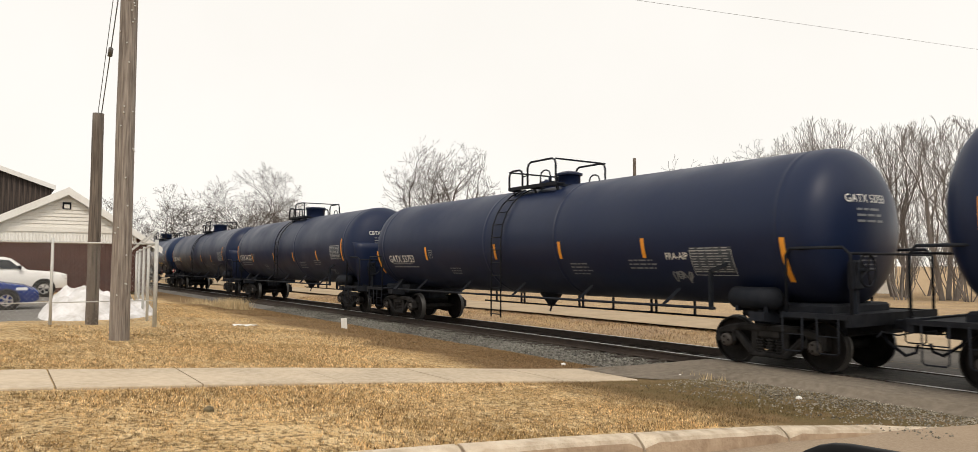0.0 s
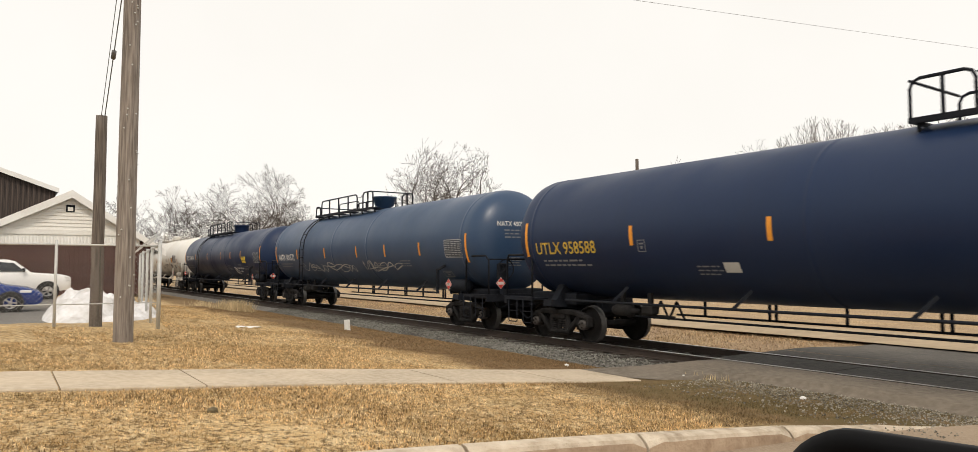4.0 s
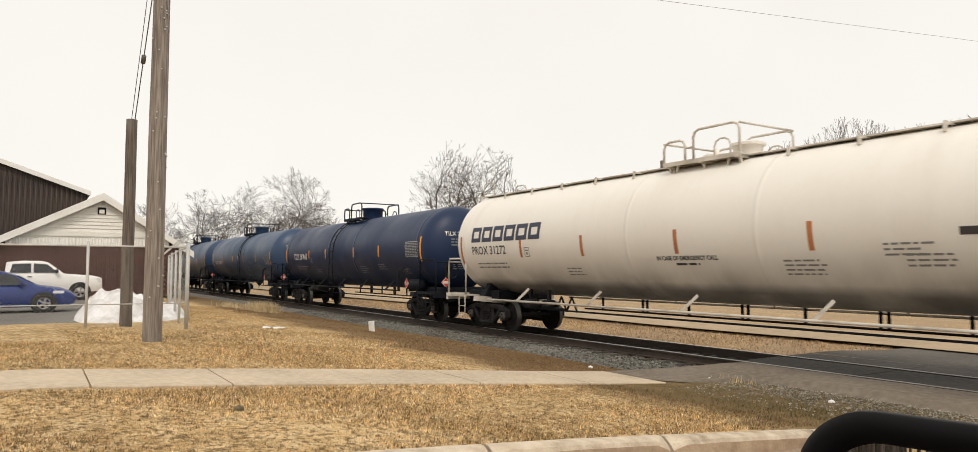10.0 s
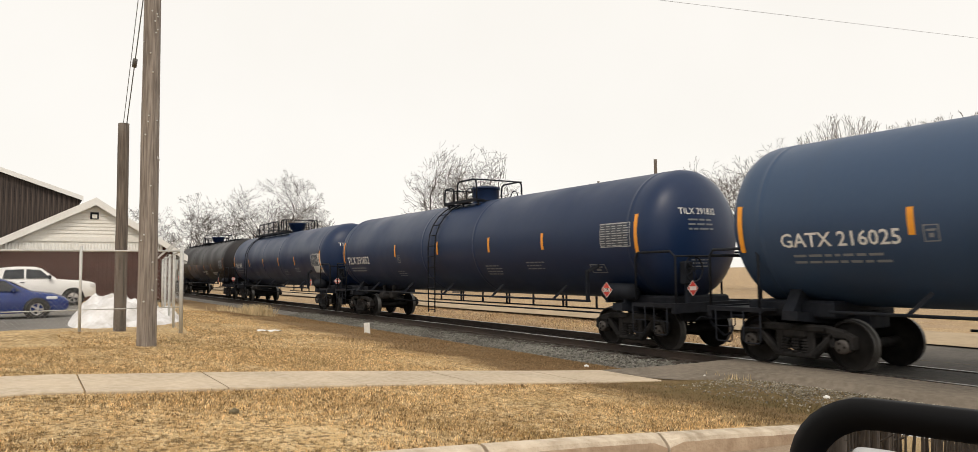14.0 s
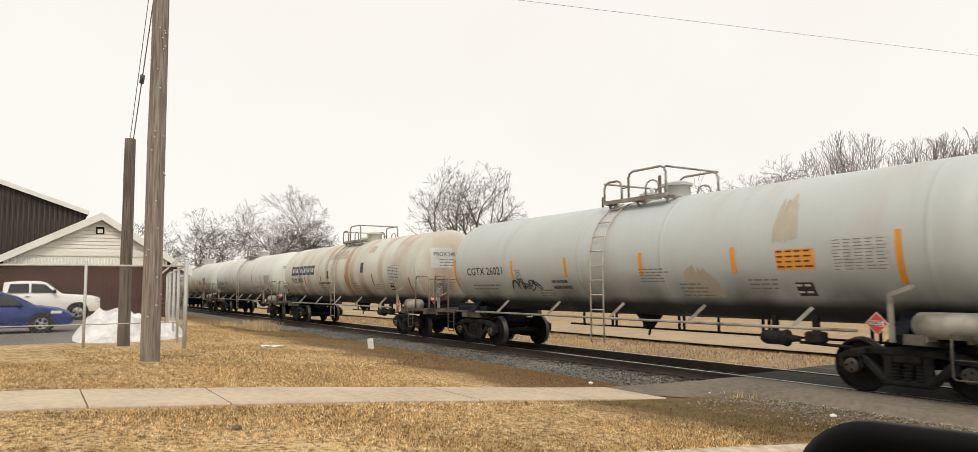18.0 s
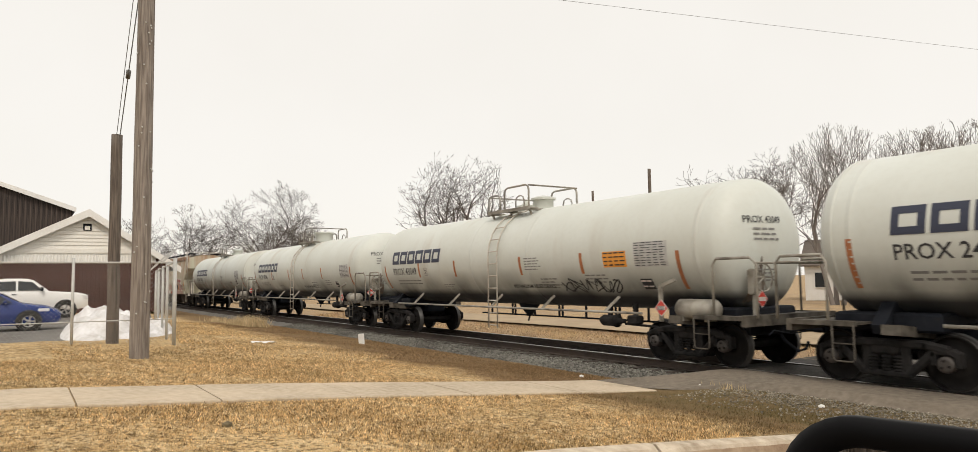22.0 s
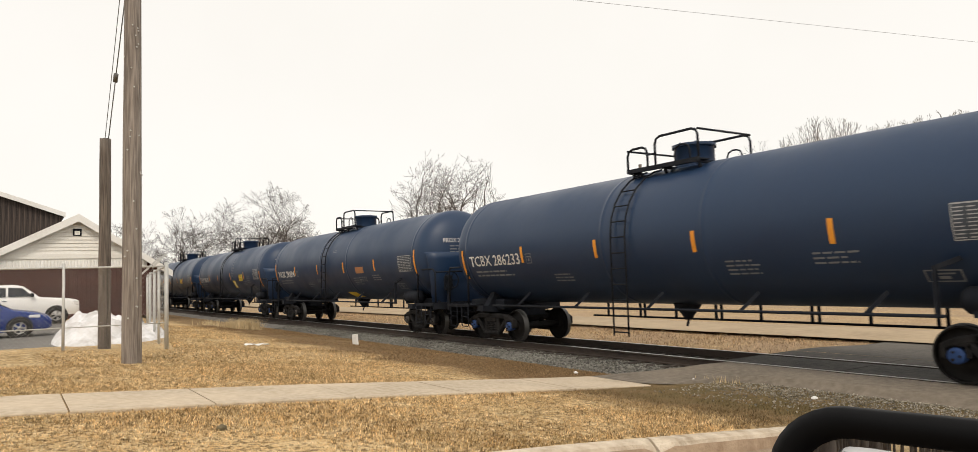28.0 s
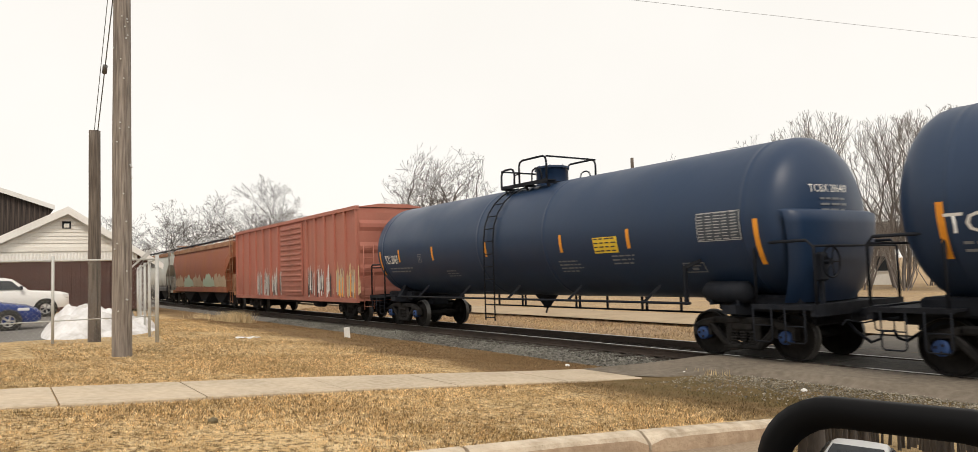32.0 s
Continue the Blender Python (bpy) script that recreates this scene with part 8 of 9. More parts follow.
PICKUP = [(-2.9, 0.92, 0.50, 1.28, 1.30, 0.90), (-1.15, 0.97, 0.42, 1.28, 1.30, 0.92), (-1.10, 0.97, 0.42, 1.30, 1.86, 0.72), (-0.5, 0.98, 0.42, 1.30, 1.93, 0.70), (0.3, 0.98, 0.42, 1.30, 1.92, 0.70), (0.62, 0.98, 0.42, 1.30, 1.84, 0.72), (1.25, 0.98, 0.42, 1.26, 1.32, 0.84), (1.35, 0.98, 0.42, 1.24, 1.29, 0.86), (2.5, 0.97, 0.42, 1.12, 1.20, 0.84), (2.82, 0.92, 0.45, 1.0, 1.12, 0.80), (2.92, 0.84, 0.48, 0.9, 1.02, 0.74)]
PICKUP_GLASS = [(0, [(0.955, -0.95, 1.36), (0.955, -0.1, 1.36), (0.765, -0.1, 1.80), (0.775, -0.85, 1.78)]), (0, [(0.955, 0.0, 1.36), (0.955, 1.0, 1.36), (0.80, 0.55, 1.76), (0.765, 0.0, 1.80)])]
blue = vehicle("sedan", (-30.5, -1.15, LOT_Z), 0, SEDAN, SEDAN_GLASS, M["carblue"], ((-1.4, 0.9), (1.42, 0.9)), "metallic blue sedan parked in the yard", 0.33)
white = vehicle("pickup_truck", (-41.5, -0.1, LOT_Z), 0, PICKUP, PICKUP_GLASS, M["carwhite"], ((-1.75, 0.96), (1.95, 0.96)), "white crew-cab pickup truck parked by the workshop", 0.40)
for sgn in (-1, 1):
    part("headlamp", Shape().box((0.04, 0.34, 0.10), (sgn * 0.815, 2.02, 0.72), chamfer=0.03).mesh("headlamp", M["lamp"]), blue, turn=(0, 0, -10 * sgn))
    part("side_mirror", Shape().box((0.2, 0.12, 0.14), (sgn * 0.98, 0.72, 1.02), chamfer=0.04).mesh("side_mirror", M["carblue"]), blue)
    part("side_mirror", Shape().box((0.2, 0.14, 0.2), (sgn * 1.08, 0.95, 1.42), chamfer=0.04).mesh("side_mirror", M["frame"]), white)
    part("headlamp", Shape().box((0.06, 0.3, 0.22), (sgn * 0.90, 2.75, 0.98), chamfer=0.03).mesh("headlamp", M["lamp"]), white)
    part("door_handle", Shape().box((0.03, 0.18, 0.04), (sgn * 0.99, -0.15, 1.18)).mesh("door_handle", M["chrome"]), white)

# ---- trees ----


def tree_meshes(height, spread, seed, stems=1, twig_levels=5, base_r=0.28, fork=0.28, fine=0.010):
    """Crooked limbs that reach for a rounded crown; spread: the crown's half width as a share of the height."""
    rnd = random.Random(seed)
    trunk, crown = Shape(), Shape()
    half, low = height * spread * 0.5, height * fork
    mid = Vector((0, 0, low + (height - low) * 0.42))

    def inside(p):
        q = p - mid
        up = (height - mid.z) if q.z > 0 else (mid.z - low * 0.75)
        return (q.x * q.x + q.y * q.y) / (half * half) + q.z * q.z / (up * up)

    def limb(p, way, length, r, level):
        seg = 6 if level < 3 else 5 if level < 4 else 3
        target = trunk if level < 2 else crown
        pts, ways, radii = [p], [way], [r]
        end_r = max(fine, r * (0.45 if level else 0.62))
        for k in range(seg):
            wob = Vector((rnd.uniform(-1, 1), rnd.uniform(-1, 1), rnd.uniform(-0.8, 0.9)))
            way = (way + wob * (0.10 if level == 0 else 0.36) + Vector((0, 0, 0.16 if stems > 2 else 0.05 if level < 4 else 0.0))).normalized()
            q = pts[-1] + way * (length / seg)
            rr = r + (end_r - r) * (k + 1) / seg
            target.rod(pts[-1], q, radii[-1], 8 if level == 0 else 6 if level == 1 else 4 if level == 2 else 3, r2=rr, caps=False)
            pts.append(q), ways.append(way), radii.append(rr)
            if level > 1 and inside(q) > 1.0:
                break
        if level >= twig_levels:
            return
        n = len(pts) - 1
        count = (5, 5, 4, 3, 3, 2, 2)[level] if stems > 2 else (7, 5, 4, 4, 3, 2, 2)[level]
        for c in range(count):
            k = n if c < 2 else rnd.randint(min(n, max(1, n - 2) if level == 0 and stems < 3 else 2 if stems > 2 else 1), n)
            if level > 1 and inside(pts[k]) > 1.06:
                continue
            az = rnd.uniform(0, 2 * math.pi) if level else 2 * math.pi * (c + rnd.uniform(-0.25, 0.25)) / count
            axis = ways[k].cross(Vector((math.cos(az), math.sin(az), 0.25))).normalized()
            ang = rnd.uniform(0.1, 0.35) if c == 0 else rnd.uniform(0.35, 0.75) if stems > 2 else rnd.uniform(0.55, 1.15)
            nd = (Matrix.Rotation(ang, 3, axis) @ ways[k]).normalized()
            if nd.z < -0.25:
                nd.z *= 0.3
                nd.normalize()
            limb(pts[k], nd, (height - low) * 0.52 * rnd.uniform(0.75, 1.05) if level == 0 else length * rnd.uniform(0.48, 0.72), max(fine, radii[k] * (rnd.uniform(0.72, 0.85) if c == 0 else rnd.uniform(0.5, 0.68))), level + 1)

    for k in range(stems):
        a = 2 * math.pi * k / max(1, stems) + rnd.uniform(-0.4, 0.4)
        lean = 0.0 if stems == 1 else rnd.uniform(0.08, 0.25)
        d = Vector((lean * math.cos(a), lean * math.sin(a), 1)).normalized()
        limb(Vector((0.35 * math.cos(a) * (stems > 1), 0.35 * math.sin(a) * (stems > 1), -0.2)), d, low * (1.0 if stems == 1 else rnd.uniform(1.0, 1.7)), base_r / math.sqrt(stems), 0)
    top = max(v[2] for v in trunk.v + crown.v)
    f = height / top
    for sh in (trunk, crown):
        sh.v = [(x * f, y * f, z * f) for x, y, z in sh.v]
    bark = M["hazebark"] if stems > 2 else M["bark"]
    return trunk.mesh("trunk", bark), crown.mesh("crown", bark)


def tree(x, y, z, height, spread, seed, label, stems=1, levels=5, turn=0, base_r=0.28, fork=0.28):
    key = (height, spread, seed, stems, levels)
    t, c = cached(key, lambda: tree_meshes(height, spread, seed, stems, levels, base_r, fork, 0.0105 if stems < 3 else 0.009))
    ob = thing("tree", None, (x, y, z), (0, 0, turn), label=label, category="tree", group="bare trees")
    part("trunk", t, ob)
    part("crown", c, ob)
    return ob


def shrub_mesh(height, seed):
    """Thin stems that fan out of the ground and fork twice."""
    rnd = random.Random(seed)
    s = Shape()

    def shoot(p, way, length, r, level):
        for k in range(3):
            way = (way + Vector((rnd.uniform(-1, 1), rnd.uniform(-1, 1), rnd.uniform(-0.2, 0.6))) * 0.16).normalized()
            q = p + way * (length / 3)
            s.rod(p, q, r, 4 if level == 0 else 3, r2=r * 0.75, caps=False)
            p, r = q, r * 0.75
            if level < 3:
                for c in range(2 if level < 2 else 1):
                    side = Vector((rnd.uniform(-1, 1), rnd.uniform(-1, 1), rnd.uniform(0.1, 0.9)))
                    shoot(p, (way + side * 0.75).normalized(), length * rnd.uniform(0.32, 0.5), max(0.008, r * 0.6), level + 1)

    for k in range(7):
        a = rnd.uniform(0, 2 * math.pi)
        shoot(Vector((0.7 * math.cos(a) * rnd.random(), 0.7 * math.sin(a) * rnd.random(), -0.05)), Vector((0.4 * math.cos(a), 0.4 * math.sin(a), 1)).normalized(), height * rnd.uniform(0.6, 0.9), rnd.uniform(0.03, 0.05), 0)
    return s.mesh("shrub", M["hazebark"])


def shrub(x, y, z, height, seed, label, turn=0):
    me = cached(("shrub", height, seed), lambda: shrub_mesh(height, seed))
    return thing("shrub", me, (x, y, z), (0, 0, turn), label=label, category="shrub", group="brushwood beyond the railway")


BARE = "leafless grey tree with a spreading crown beyond the railway"
tree(-83.5, 15.9, -0.1, 10.8, 1.0, 21, BARE, levels=6)
tree(-90.0, 12.0, -0.1, 10.0, 1.0, 12, BARE, levels=5)
tree(-81.8, 23.2, -0.1, 13.8, 0.95, 13, BARE, levels=6)
tree(-84.0, 27.5, -0.1, 10.6, 0.95, 14, BARE, levels=6)
tree(-52.4, 30.7, -0.1, 12.8, 0.88, 15, "old leafless tree with thick crooked limbs", levels=6, base_r=0.55)
tree(-60.0, 41.0, -0.1, 9.5, 0.95, 16, BARE, levels=5)
tree(-35.3, 48.5, -0.1, 12.4, 0.95, 17, BARE, levels=6)
ASH = "tall multi-stemmed leafless tree with climbing forks"
tree(-25.2, 42.5, -0.1, 11.4, 0.75, 18, ASH, stems=3, levels=4, fork=0.34)
tree(-22.4, 46.8, -0.1, 11.0, 0.7, 19, ASH, stems=4, levels=4, fork=0.34)
tree(-18.6, 44.4, -0.1, 10.6, 0.75, 20, ASH, stems=3, levels=4, fork=0.34)
tree(-13.5, 43.0, -0.1, 9.4, 0.75, 18, ASH, stems=3, levels=4, fork=0.34, turn=80)
# brushwood under them
THICKET = "grey leafless shrub of many thin stems"
for x, y, h, seed, turn in ((-24.6, 46.0, 5.2, 31, 0), (-23.0, 43.2, 4.4, 32, 40), (-21.4, 45.4, 5.6, 31, 100), (-20.2, 42.6, 4.2, 32, 170), (-19.2, 46.6, 5.4, 31, 220), (-17.2, 43.6, 4.6, 32, 290), (-16.0, 46.4, 5.5, 31, 330), (-21.9, 49.6, 6.2, 32, 75), (-18.4, 50.2, 6.0, 31, 140), (-25.8, 49.2, 5.8, 32, 200)):
    shrub(x, y, -0.12, h, seed, THICKET, turn)
tree(-100.0, 30.0, -0.1, 11.0, 0.95, 14, BARE, levels=6, turn=120)
tree(-70.0, 41.0, -0.1, 9.0, 0.95, 16, BARE, levels=5, turn=60)

# ---- house beyond the railway ----


def house(x, y, z, turn, roof_mat, label):
    h = thing("house", None, (x, y, z), (0, 0, turn), label=label, category="house")
    part("wall", Shape().box((7.0, 6.0, 2.7), (0, 0, 1.35)).mesh("wall", M["white_trim"]), h)
    part("gable", Shape().prism([(-3.0, 2.7), (3.0, 2.7), (0, 4.4)], 6.9, (0, 0, 0), "yz").mesh("gable", M["white_trim"]), h)
    for sgn in (-1, 1):
        part("roof", Shape().prism([(0, 4.55), (sgn * 3.4, 2.6), (sgn * 3.4, 2.48), (0, 4.4)], 7.6, (0, 0, 0), "yz").mesh("roof", roof_mat), h)
    for wx in (-2.4, -0.6, 1.2, 2.7):
        wdw = part("window", Shape().box((0.95, 0.10, 1.2), (wx, -3.03, 1.5)).mesh("window", M["white_trim"]), h)
        part("pane", Shape().box((0.80, 0.04, 1.05), (wx, -3.09, 1.5)).mesh("pane", M["darkglass"]), wdw)
    wdw = part("window", Shape().box((0.10, 0.95, 1.2), (3.53, -1.2, 1.5)).mesh("window", M["white_trim"]), h)
    part("pane", Shape().box((0.04, 0.80, 1.05), (3.59, -1.2, 1.5)).mesh("pane", M["darkglass"]), wdw)
    return h


house(-29.3, 52.5, -0.1, 25, M["green_roof"], "small white house with brown-grey roof among the trees")
house(-12.0, 66.0, 0.0, 5, M["roofing"], "small white house with grey roof among the trees")

# ---- small things on the lawn ----
thing("marker_stake", Shape().box((0.20, 0.07, 0.40), (0, 0, 0.11), chamfer=0.012).mesh("marker_stake", M["white_trim"]), (-20.4, 8.72, -0.10), (0, -6, 15), label="short white marker stake by the ballast", category="stake")
lit = Shape().sheet([[(-0.32 + 0.08 * i, -0.12 + 0.08 * j, 0.03 + 0.05 * noise2(i, j, 1.3)) for i in range(9)] for j in range(4)])
thing("litter", lit.mesh("litter", M["paper"]), (-19.3, 5.45, lawn_z(0, 5.45) + 0.02), (0, 0, 40), label="crumpled white litter on the lawn", category="litter")
for x, y, s in ((-6.85, 1.62, 0.05), (-6.0, 9.55, 0.05), (-8.3, 9.7, 0.06), (-10.9, 9.3, 0.05)):
    c = Shape().lathe([(-0.6 * s, 0.0), (-0.4 * s, s), (0.3 * s, 0.9 * s), (0.7 * s, 0.0)], "z", seg=7)
    dark = y < 5
    thing("clod" if dark else "litter", c.mesh("clod", M["dark_brown"] if dark else M["paper"]), (x, y, lawn_z(x, y) + 0.02), label="dark clod of earth on the lawn" if dark else "white scrap of litter by the path", category="clod" if dark else "litter")


# ---- the stopped car with its side mirror ----
own = vehicle("stopped_car", (0.92, -0.15, 0.44), 0, SEDAN, SEDAN_GLASS, M["frame"], ((-1.4, 0.9), (1.42, 0.9)), "dark car stopped at the crossing with a black side mirror", 0.33)
MIRROR_AT = Vector((-0.29, 0.58, EYE - 0.147))
MN = Vector((0.20005, -0.97425, 0.10403))
MU = Vector((0.97956, 0.20114, 0.0))
MV = Vector((-0.02092, 0.10190, 0.99457))


def rounded(u0, u1, v0, v1, r, n=8):
    pts = []
    for cu, cv, a0 in ((u1 - r, v1 - r, 0), (u0 + r, v1 - r, 90), (u0 + r, v0 + r, 180), (u1 - r, v0 + r, 270)):
        for k in range(n + 1):
            a = radians(a0 + 90 * k / n)
            pts.append((cu + r * math.cos(a), cv + r * math.sin(a)))
    return pts


def mirror_shape(layers):
    s = Shape()
    inv = own.matrix_basis.inverted()
    rings = []
    for ring, w in layers:
        rings.append([tuple(inv @ (MIRROR_AT + MU * u + MV * v + MN * w)) for u, v in ring])
    n = len(rings[0])
    for ring in rings:
        s.v.extend(ring)
    for i in range(len(rings) - 1):
        for k in range(n):
            s.face((i * n + k, i * n + (k + 1) % n, (i + 1) * n + (k + 1) % n, (i + 1) * n + k), 0, True)
    return s, n, len(rings)


O = (-0.099, 0.125, -0.105, 0.042)


def grown(g, r):
    return rounded(O[0] - g, O[1] + g, O[2] - g, O[3] + g, r)


s, n, m = mirror_shape([(grown(-0.026, 0.045), -0.006), (grown(-0.022, 0.048), 0.002), (grown(-0.008, 0.058), 0.006), (grown(-0.001, 0.062), 0.0), (grown(0.0, 0.063), -0.012), (grown(-0.006, 0.06), -0.05), (grown(-0.03, 0.05), -0.085), (grown(-0.055, 0.02), -0.095)])
s.face([(m - 1) * n + k for k in range(n)], 0, True)
housing = part("mirror_housing", s.mesh("mirror_housing", M["blackplastic"]), own, label="glossy black mirror housing")
s, n, m = mirror_shape([(grown(-0.024, 0.046), -0.004)])
s.f, s.m, s.s = [tuple(range(n))], [0], [False]
part("mirror_glass", s.mesh("mirror_glass", M["mirror"]), housing)
inv = own.matrix_basis.inverted()
part("mirror_arm", Shape().bar(tuple(inv @ Vector((-0.19, 0.62, EYE - 0.22))), tuple(inv @ Vector((0.20, 0.60, EYE - 0.30))), 0.07, 0.07, chamfer=0.02).mesh("mirror_arm", M["blackplastic"]), own)
# what the mirror shows: a car waiting behind and the trees along the road
vehicle("waiting_car", (-2.1, -19.5, -0.24), 0, SEDAN, SEDAN_GLASS, M["carwhite"], ((-1.4, 0.9), (1.42, 0.9)), "white car waiting behind on the road", 0.33)
for i, (x, y, h) in enumerate(((-6.5, -24, 13), (-9, -29, 14), (-5.4, -36, 14), (-14, -33, 14), (6.5, -34, 13))):
    tree(x, y, -0.2, h, 0.8, 30 + i % 3, "tall bare tree beside the road behind", stems=1 + i % 2, levels=5, turn=40 * i, base_r=0.4, fork=0.3)
ws = Shape()
rw = random.Random(12)
for k in range(520):
    x, y = rw.uniform(-34, 26), rw.uniform(-95, -34)
    if -5.0 < x < 5.2:
        y -= 40
    h, r = rw.uniform(9, 15), rw.uniform(0.12, 0.34)
    lean = Vector((rw.uniform(-0.6, 0.6), rw.uniform(-0.6, 0.6), h))
    base = Vector((x, y, -0.6))
    ws.rod(base, base + lean, r, 6, r2=0.03, caps=False)
    for j in range(9):
        f = rw.uniform(0.12, 0.95)
        a = rw.uniform(0, 2 * math.pi)
        p = base + lean * f
        q = p + Vector((math.cos(a), math.sin(a), rw.uniform(0.2, 1.0))) * (h * rw.uniform(0.12, 0.3) * (1.1 - f))
        ws.rod(p, q, r * 0.45 * (1 - 0.6 * f), 4, r2=0.015, caps=False)
        for _ in range(2):
            ws.rod(p.lerp(q, rw.uniform(0.3, 0.9)), q + Vector((rw.uniform(-1, 1), rw.uniform(-1, 1), rw.uniform(-0.2, 0.8))), 0.02, 3, r2=0.01, caps=False)
thing("woods", ws.mesh("woods", M["bark"]), label="bare woods along the road behind", category="woods", kind="stuff")

# ---- grass, stones and weeds ----


def scatter(name, verts, faces, mat, label, category):
    me = bpy.data.meshes.new(name)
    me.from_pydata(verts.tolist(), [], faces.tolist())
    me.materials.append(M[mat])
    ob = new(name, me)
    return tagged(ob, label, category, kind="stuff")


rng = np.random.default_rng(4)


def blades(n, x0, x1, y0, y1, lo, hi, keep, width=0.008):
    x, y = rng.uniform(x0, x1, n), rng.uniform(y0, y1, n)
    ok = keep(x, y)
    x, y = x[ok], y[ok]
    n = len(x)
    z = slope_z(x, y)
    h = rng.uniform(lo, hi, n)
    a = rng.uniform(0, 2 * np.pi, n)
    lean = rng.uniform(0.2, 1.3, n) * h
    b = rng.uniform(0, 2 * np.pi, n)
    w = width * rng.uniform(0.6, 1.4, n)
    p0 = np.stack([x - w * np.cos(a), y - w * np.sin(a), z - 0.01], 1)
    p1 = np.stack([x + w * np.cos(a), y + w * np.sin(a), z - 0.01], 1)
    p2 = np.stack([x + lean * np.cos(b), y + lean * np.sin(b), z + h], 1)
    verts = np.stack([p0, p1, p2], 1).reshape(-1, 3)
    return verts, np.arange(3 * n).reshape(-1, 3)


def on_lawn(x, y):
    path = (x > WALK_X - 1.5 - 0.0) & (x < WALK_X + 0.0) & (y < 8.8)
    edge = (x > WALK_X - 1.56) & (x < WALK_X + 0.06) & (y < 8.8) & (rng.uniform(0, 1, len(x)) < 0.85)
    road = x > np.interp(y, [p[1] for p in KERB], [p[0] for p in KERB]) - 0.17
    rail = y > np.where(x > -8.2, 10.1, 10.25)
    # thinly grown dirt of the verge
    dark_brown = (y > 7.6) & (x > -9) & (rng.uniform(0, 1, len(x)) < 0.6)
    bed = (x > -9.9) & (y > 8.8) & ((x < -8.2) | (y > 10.1))
    return ~(path | edge | road | rail | dark_brown | bed)


v, f = blades(210000, -14, -4.95, -1.5, 10.1, 0.010, 0.034, on_lawn, 0.007)
scatter("lawn_grass", v, f, "blade", "short dry straw-coloured lawn grass", "grass")
v, f = blades(70000, -34, -14, 0.5, 10.2, 0.01, 0.035, lambda x, y: (x > -17.8) | (y > 3.2 - (x + 18) * 0.12), 0.012)
scatter("rough_grass", v, f, "blade", "dry rough grass beside the railway", "grass")
v, f = blades(30000, -45, -8, 15.4, 18.2, 0.02, 0.09, lambda x, y: (x < -9.6), 0.012)
scatter("bank_grass", v, f, "blade", "dry bank grass beyond the railway", "grass")


def tuft(n, cx, cy, sx, sy, hi):
    x, y = rng.normal(cx, sx, n), rng.normal(cy, sy, n)
    z = slope_z(x, y)
    h = rng.uniform(0.3, 1.0, n) * hi
    a, b = rng.uniform(0, 2 * np.pi, n), rng.uniform(0, 2 * np.pi, n)
    lean = rng.uniform(0.1, 0.7, n) * h
    w = 0.012
    p0 = np.stack([x - w * np.cos(a), y - w * np.sin(a), z - 0.02], 1)
    p1 = np.stack([x + w * np.cos(a), y + w * np.sin(a), z - 0.02], 1)
    p2 = np.stack([x + lean * np.cos(b), y + lean * np.sin(b), z + h], 1)
    return np.stack([p0, p1, p2], 1).reshape(-1, 3), np.arange(3 * n).reshape(-1, 3)


for n, cx, cy, sx, sy, hi in ((900, -31.4, 8.5, 0.3, 0.24, 0.55), (600, -32.8, 8.4, 0.3, 0.26, 0.5), (220, -35.5, 7.9, 0.3, 0.25, 0.35), (60, -7.9, 9.9, 0.2, 0.08, 0.14)):
    v, f = tuft(n, cx, cy, sx, sy, hi)
    scatter("weed_tuft", v, f, "straw", "tuft of tall dry weeds by the track", "weeds")


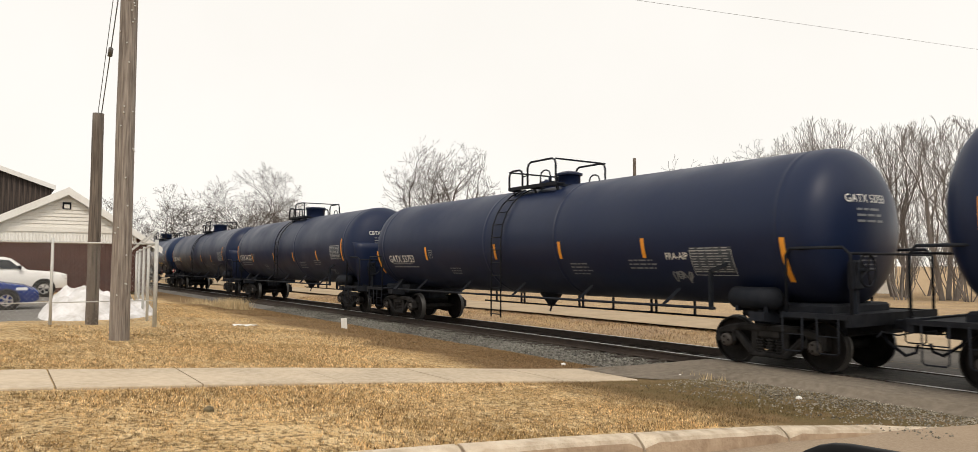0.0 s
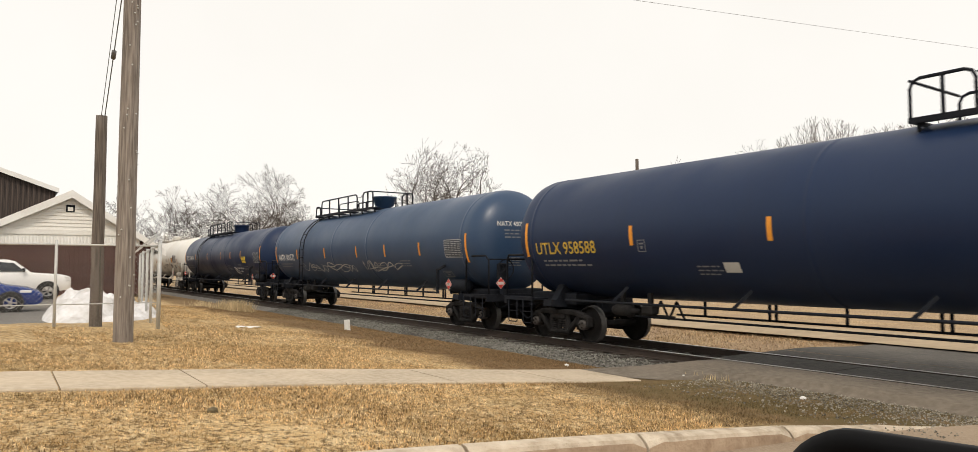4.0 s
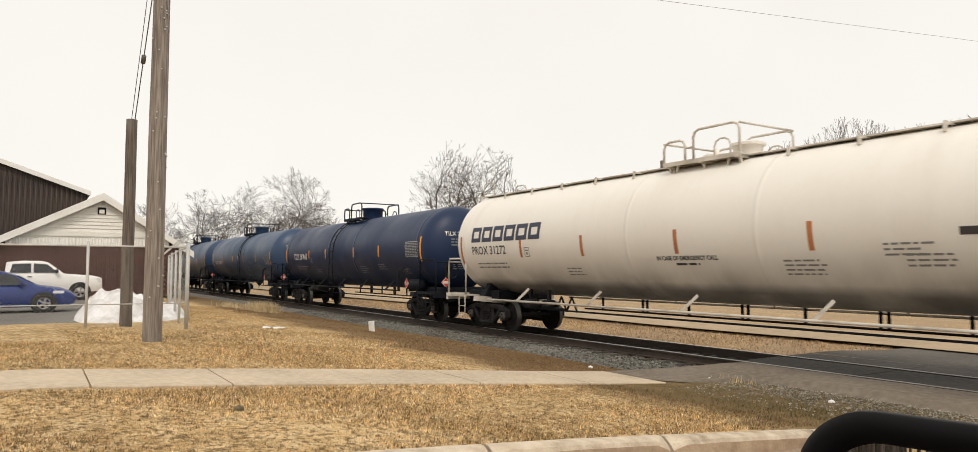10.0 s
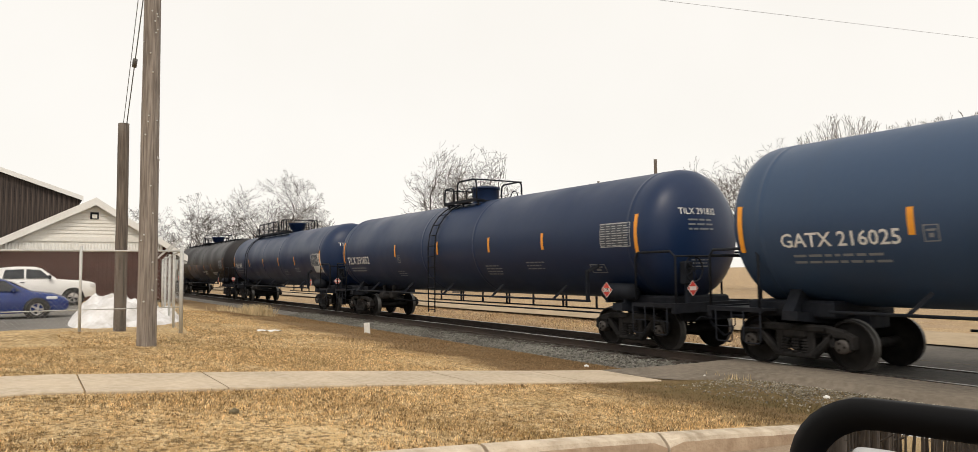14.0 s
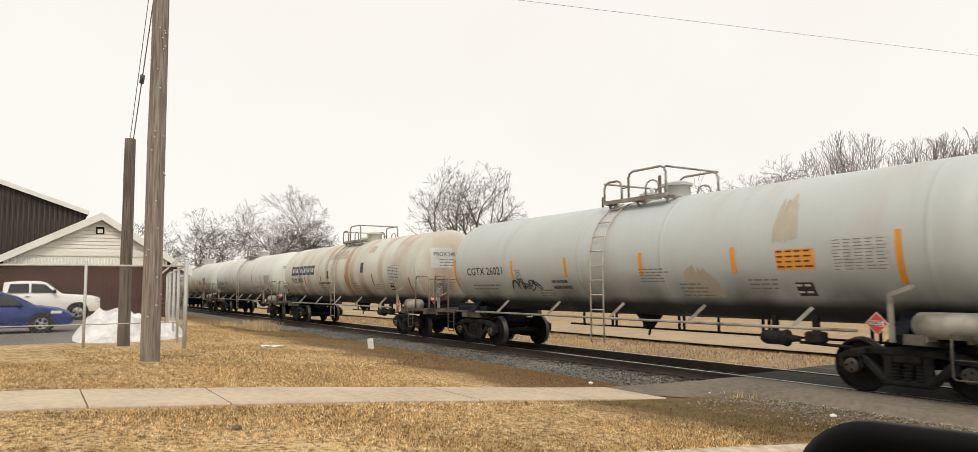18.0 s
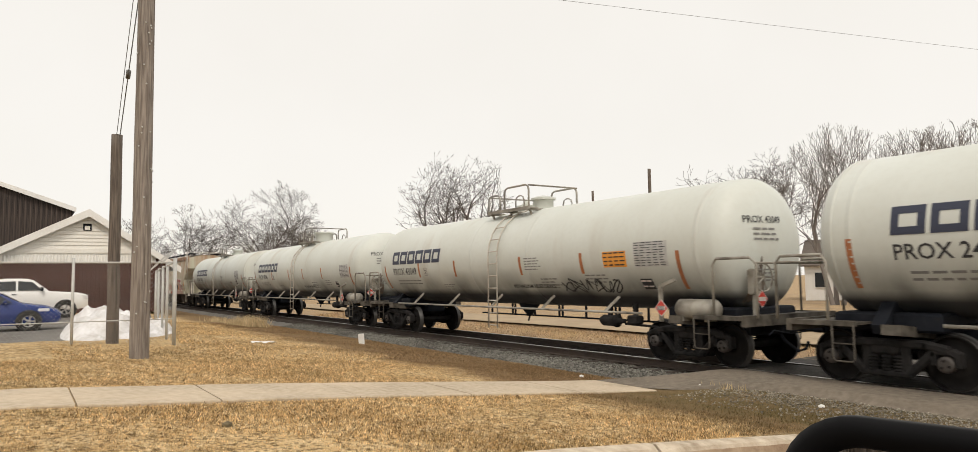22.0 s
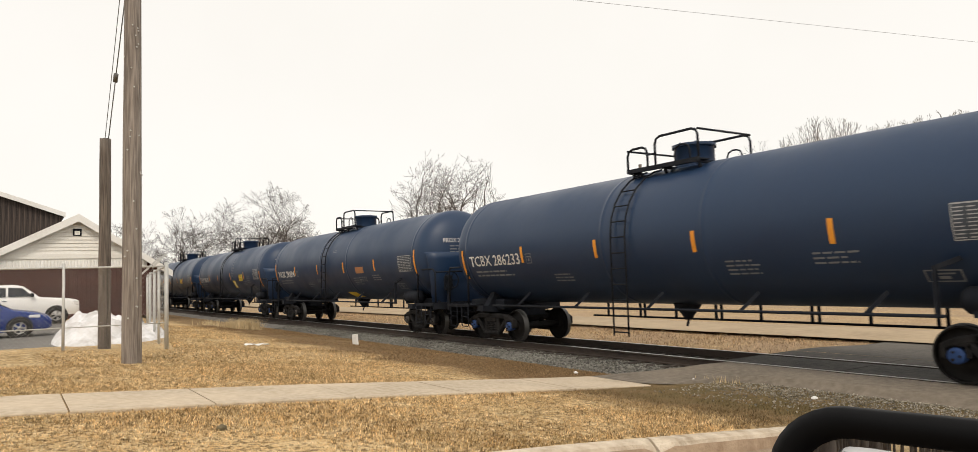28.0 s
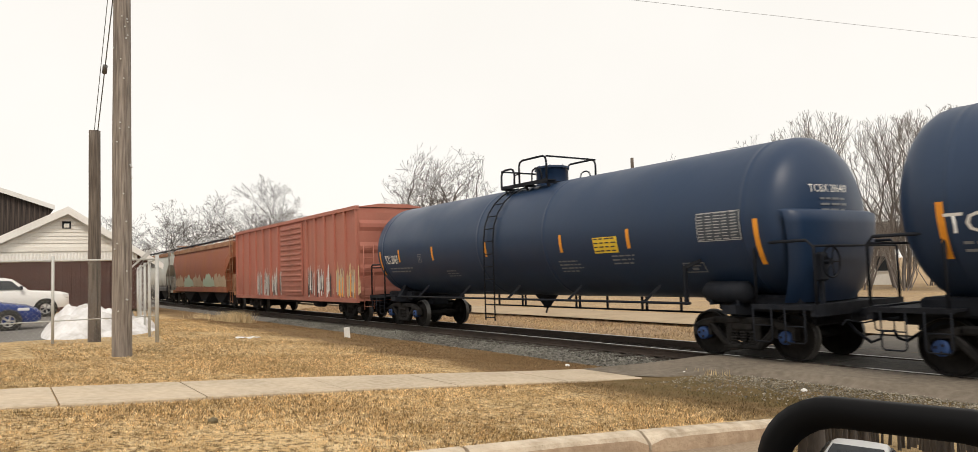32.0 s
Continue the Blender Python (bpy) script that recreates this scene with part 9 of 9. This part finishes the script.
def stones(n, place, lo, hi):
    base = np.array([[1, 0, 0], [-1, 0, 0], [0, 1, 0], [0, -1, 0], [0, 0, 0.8], [0, 0, -0.8]], float)
    tri = np.array([[0, 2, 4], [2, 1, 4], [1, 3, 4], [3, 0, 4], [2, 0, 5], [1, 2, 5], [3, 1, 5], [0, 3, 5]])
    c = place(n)
    n = len(c)
    size = rng.uniform(lo, hi, (n, 1, 1)) * rng.uniform(0.6, 1.3, (n, 6, 1))
    a = rng.uniform(0, 2 * np.pi, n)
    t = rng.uniform(-0.8, 0.8, n)
    ca, sa, ct, st2 = np.cos(a), np.sin(a), np.cos(t), np.sin(t)
    rot = np.zeros((n, 3, 3))
    rot[:, 0, 0], rot[:, 0, 1], rot[:, 1, 0], rot[:, 1, 1], rot[:, 2, 2] = ca, -sa * ct, sa, ca * ct, ct
    rot[:, 1, 2], rot[:, 2, 1], rot[:, 0, 2] = -ca * st2, st2, sa * st2
    v = np.einsum("nij,nkj->nki", rot, base[None] * size) + c[:, None, :]
    f = tri[None] + 6 * np.arange(n)[:, None, None]
    return v.reshape(-1, 3), f.reshape(-1, 3)


def shoulder(n):
    x = -rng.uniform(9.4, 34.0, n)
    d = rng.uniform(-3.05, -0.9, n)
    z = np.interp(d, [p[0] for p in BED], [p[1] for p in BED])
    return np.stack([x, TRACK_Y + d, z + 0.008], 1)


def far_shoulder(n):
    x = -rng.uniform(9.4, 30.0, n)
    d = rng.uniform(0.9, 3.0, n)
    z = np.interp(d, [p[0] for p in BED], [p[1] for p in BED])
    return np.stack([x, TRACK_Y + d, z + 0.008], 1)


v, f = stones(30000, shoulder, 0.014, 0.040)
scatter("ballast_stones", v, f, "stone", "loose grey ballast stones along the track", "ballast")
v, f = stones(4000, far_shoulder, 0.02, 0.045)
scatter("ballast_stones", v, f, "stone", "loose grey ballast stones along the track", "ballast")


def verge(n):
    x, y = rng.uniform(-8.0, -3.7, n), rng.uniform(8.2, 10.3, n)
    ok = rng.uniform(0, 1, n) < np.interp(y, [8.2, 9.0, 9.6, 10.2], [0.03, 0.25, 1.0, 1.0])
    x, y = x[ok], y[ok]
    return np.stack([x, y, slope_z(x, y) + 0.015], 1)


v, f = stones(7000, verge, 0.006, 0.019)
scatter("verge_gravel", v, f, "gravel", "gravel and litter on the bare verge", "gravel")


def motions():
    # the train rolls at one speed
    for car, x0 in TRAIN:
        walk(car, [(t, pose(x0 + SPEED * t, TRACK_Y, 0)) for t in (0, 4, 8, 12, 16, 20, 24, 28, 32)])
    # the wheels turn with it; alike wheels share their keys
    step = SPEED / WHEEL_R / FPS
    for key, dx in (("front", AXLE), ("rear", -AXLE)):
        first = WHEELSETS[key][0]
        walk(first, [(i / FPS, pose(dx, 0, WHEEL_R, 0, math.degrees(step * i) % 360, 0)) for i in range(int(SECONDS * FPS) + 1)])
        for w in WHEELSETS[key][1:]:
            w.rotation_mode = "QUATERNION"
            w.animation_data_create()
            w.animation_data.action = first.animation_data.action
            w.animation_data.action_slot = first.animation_data.action_slot


motions()
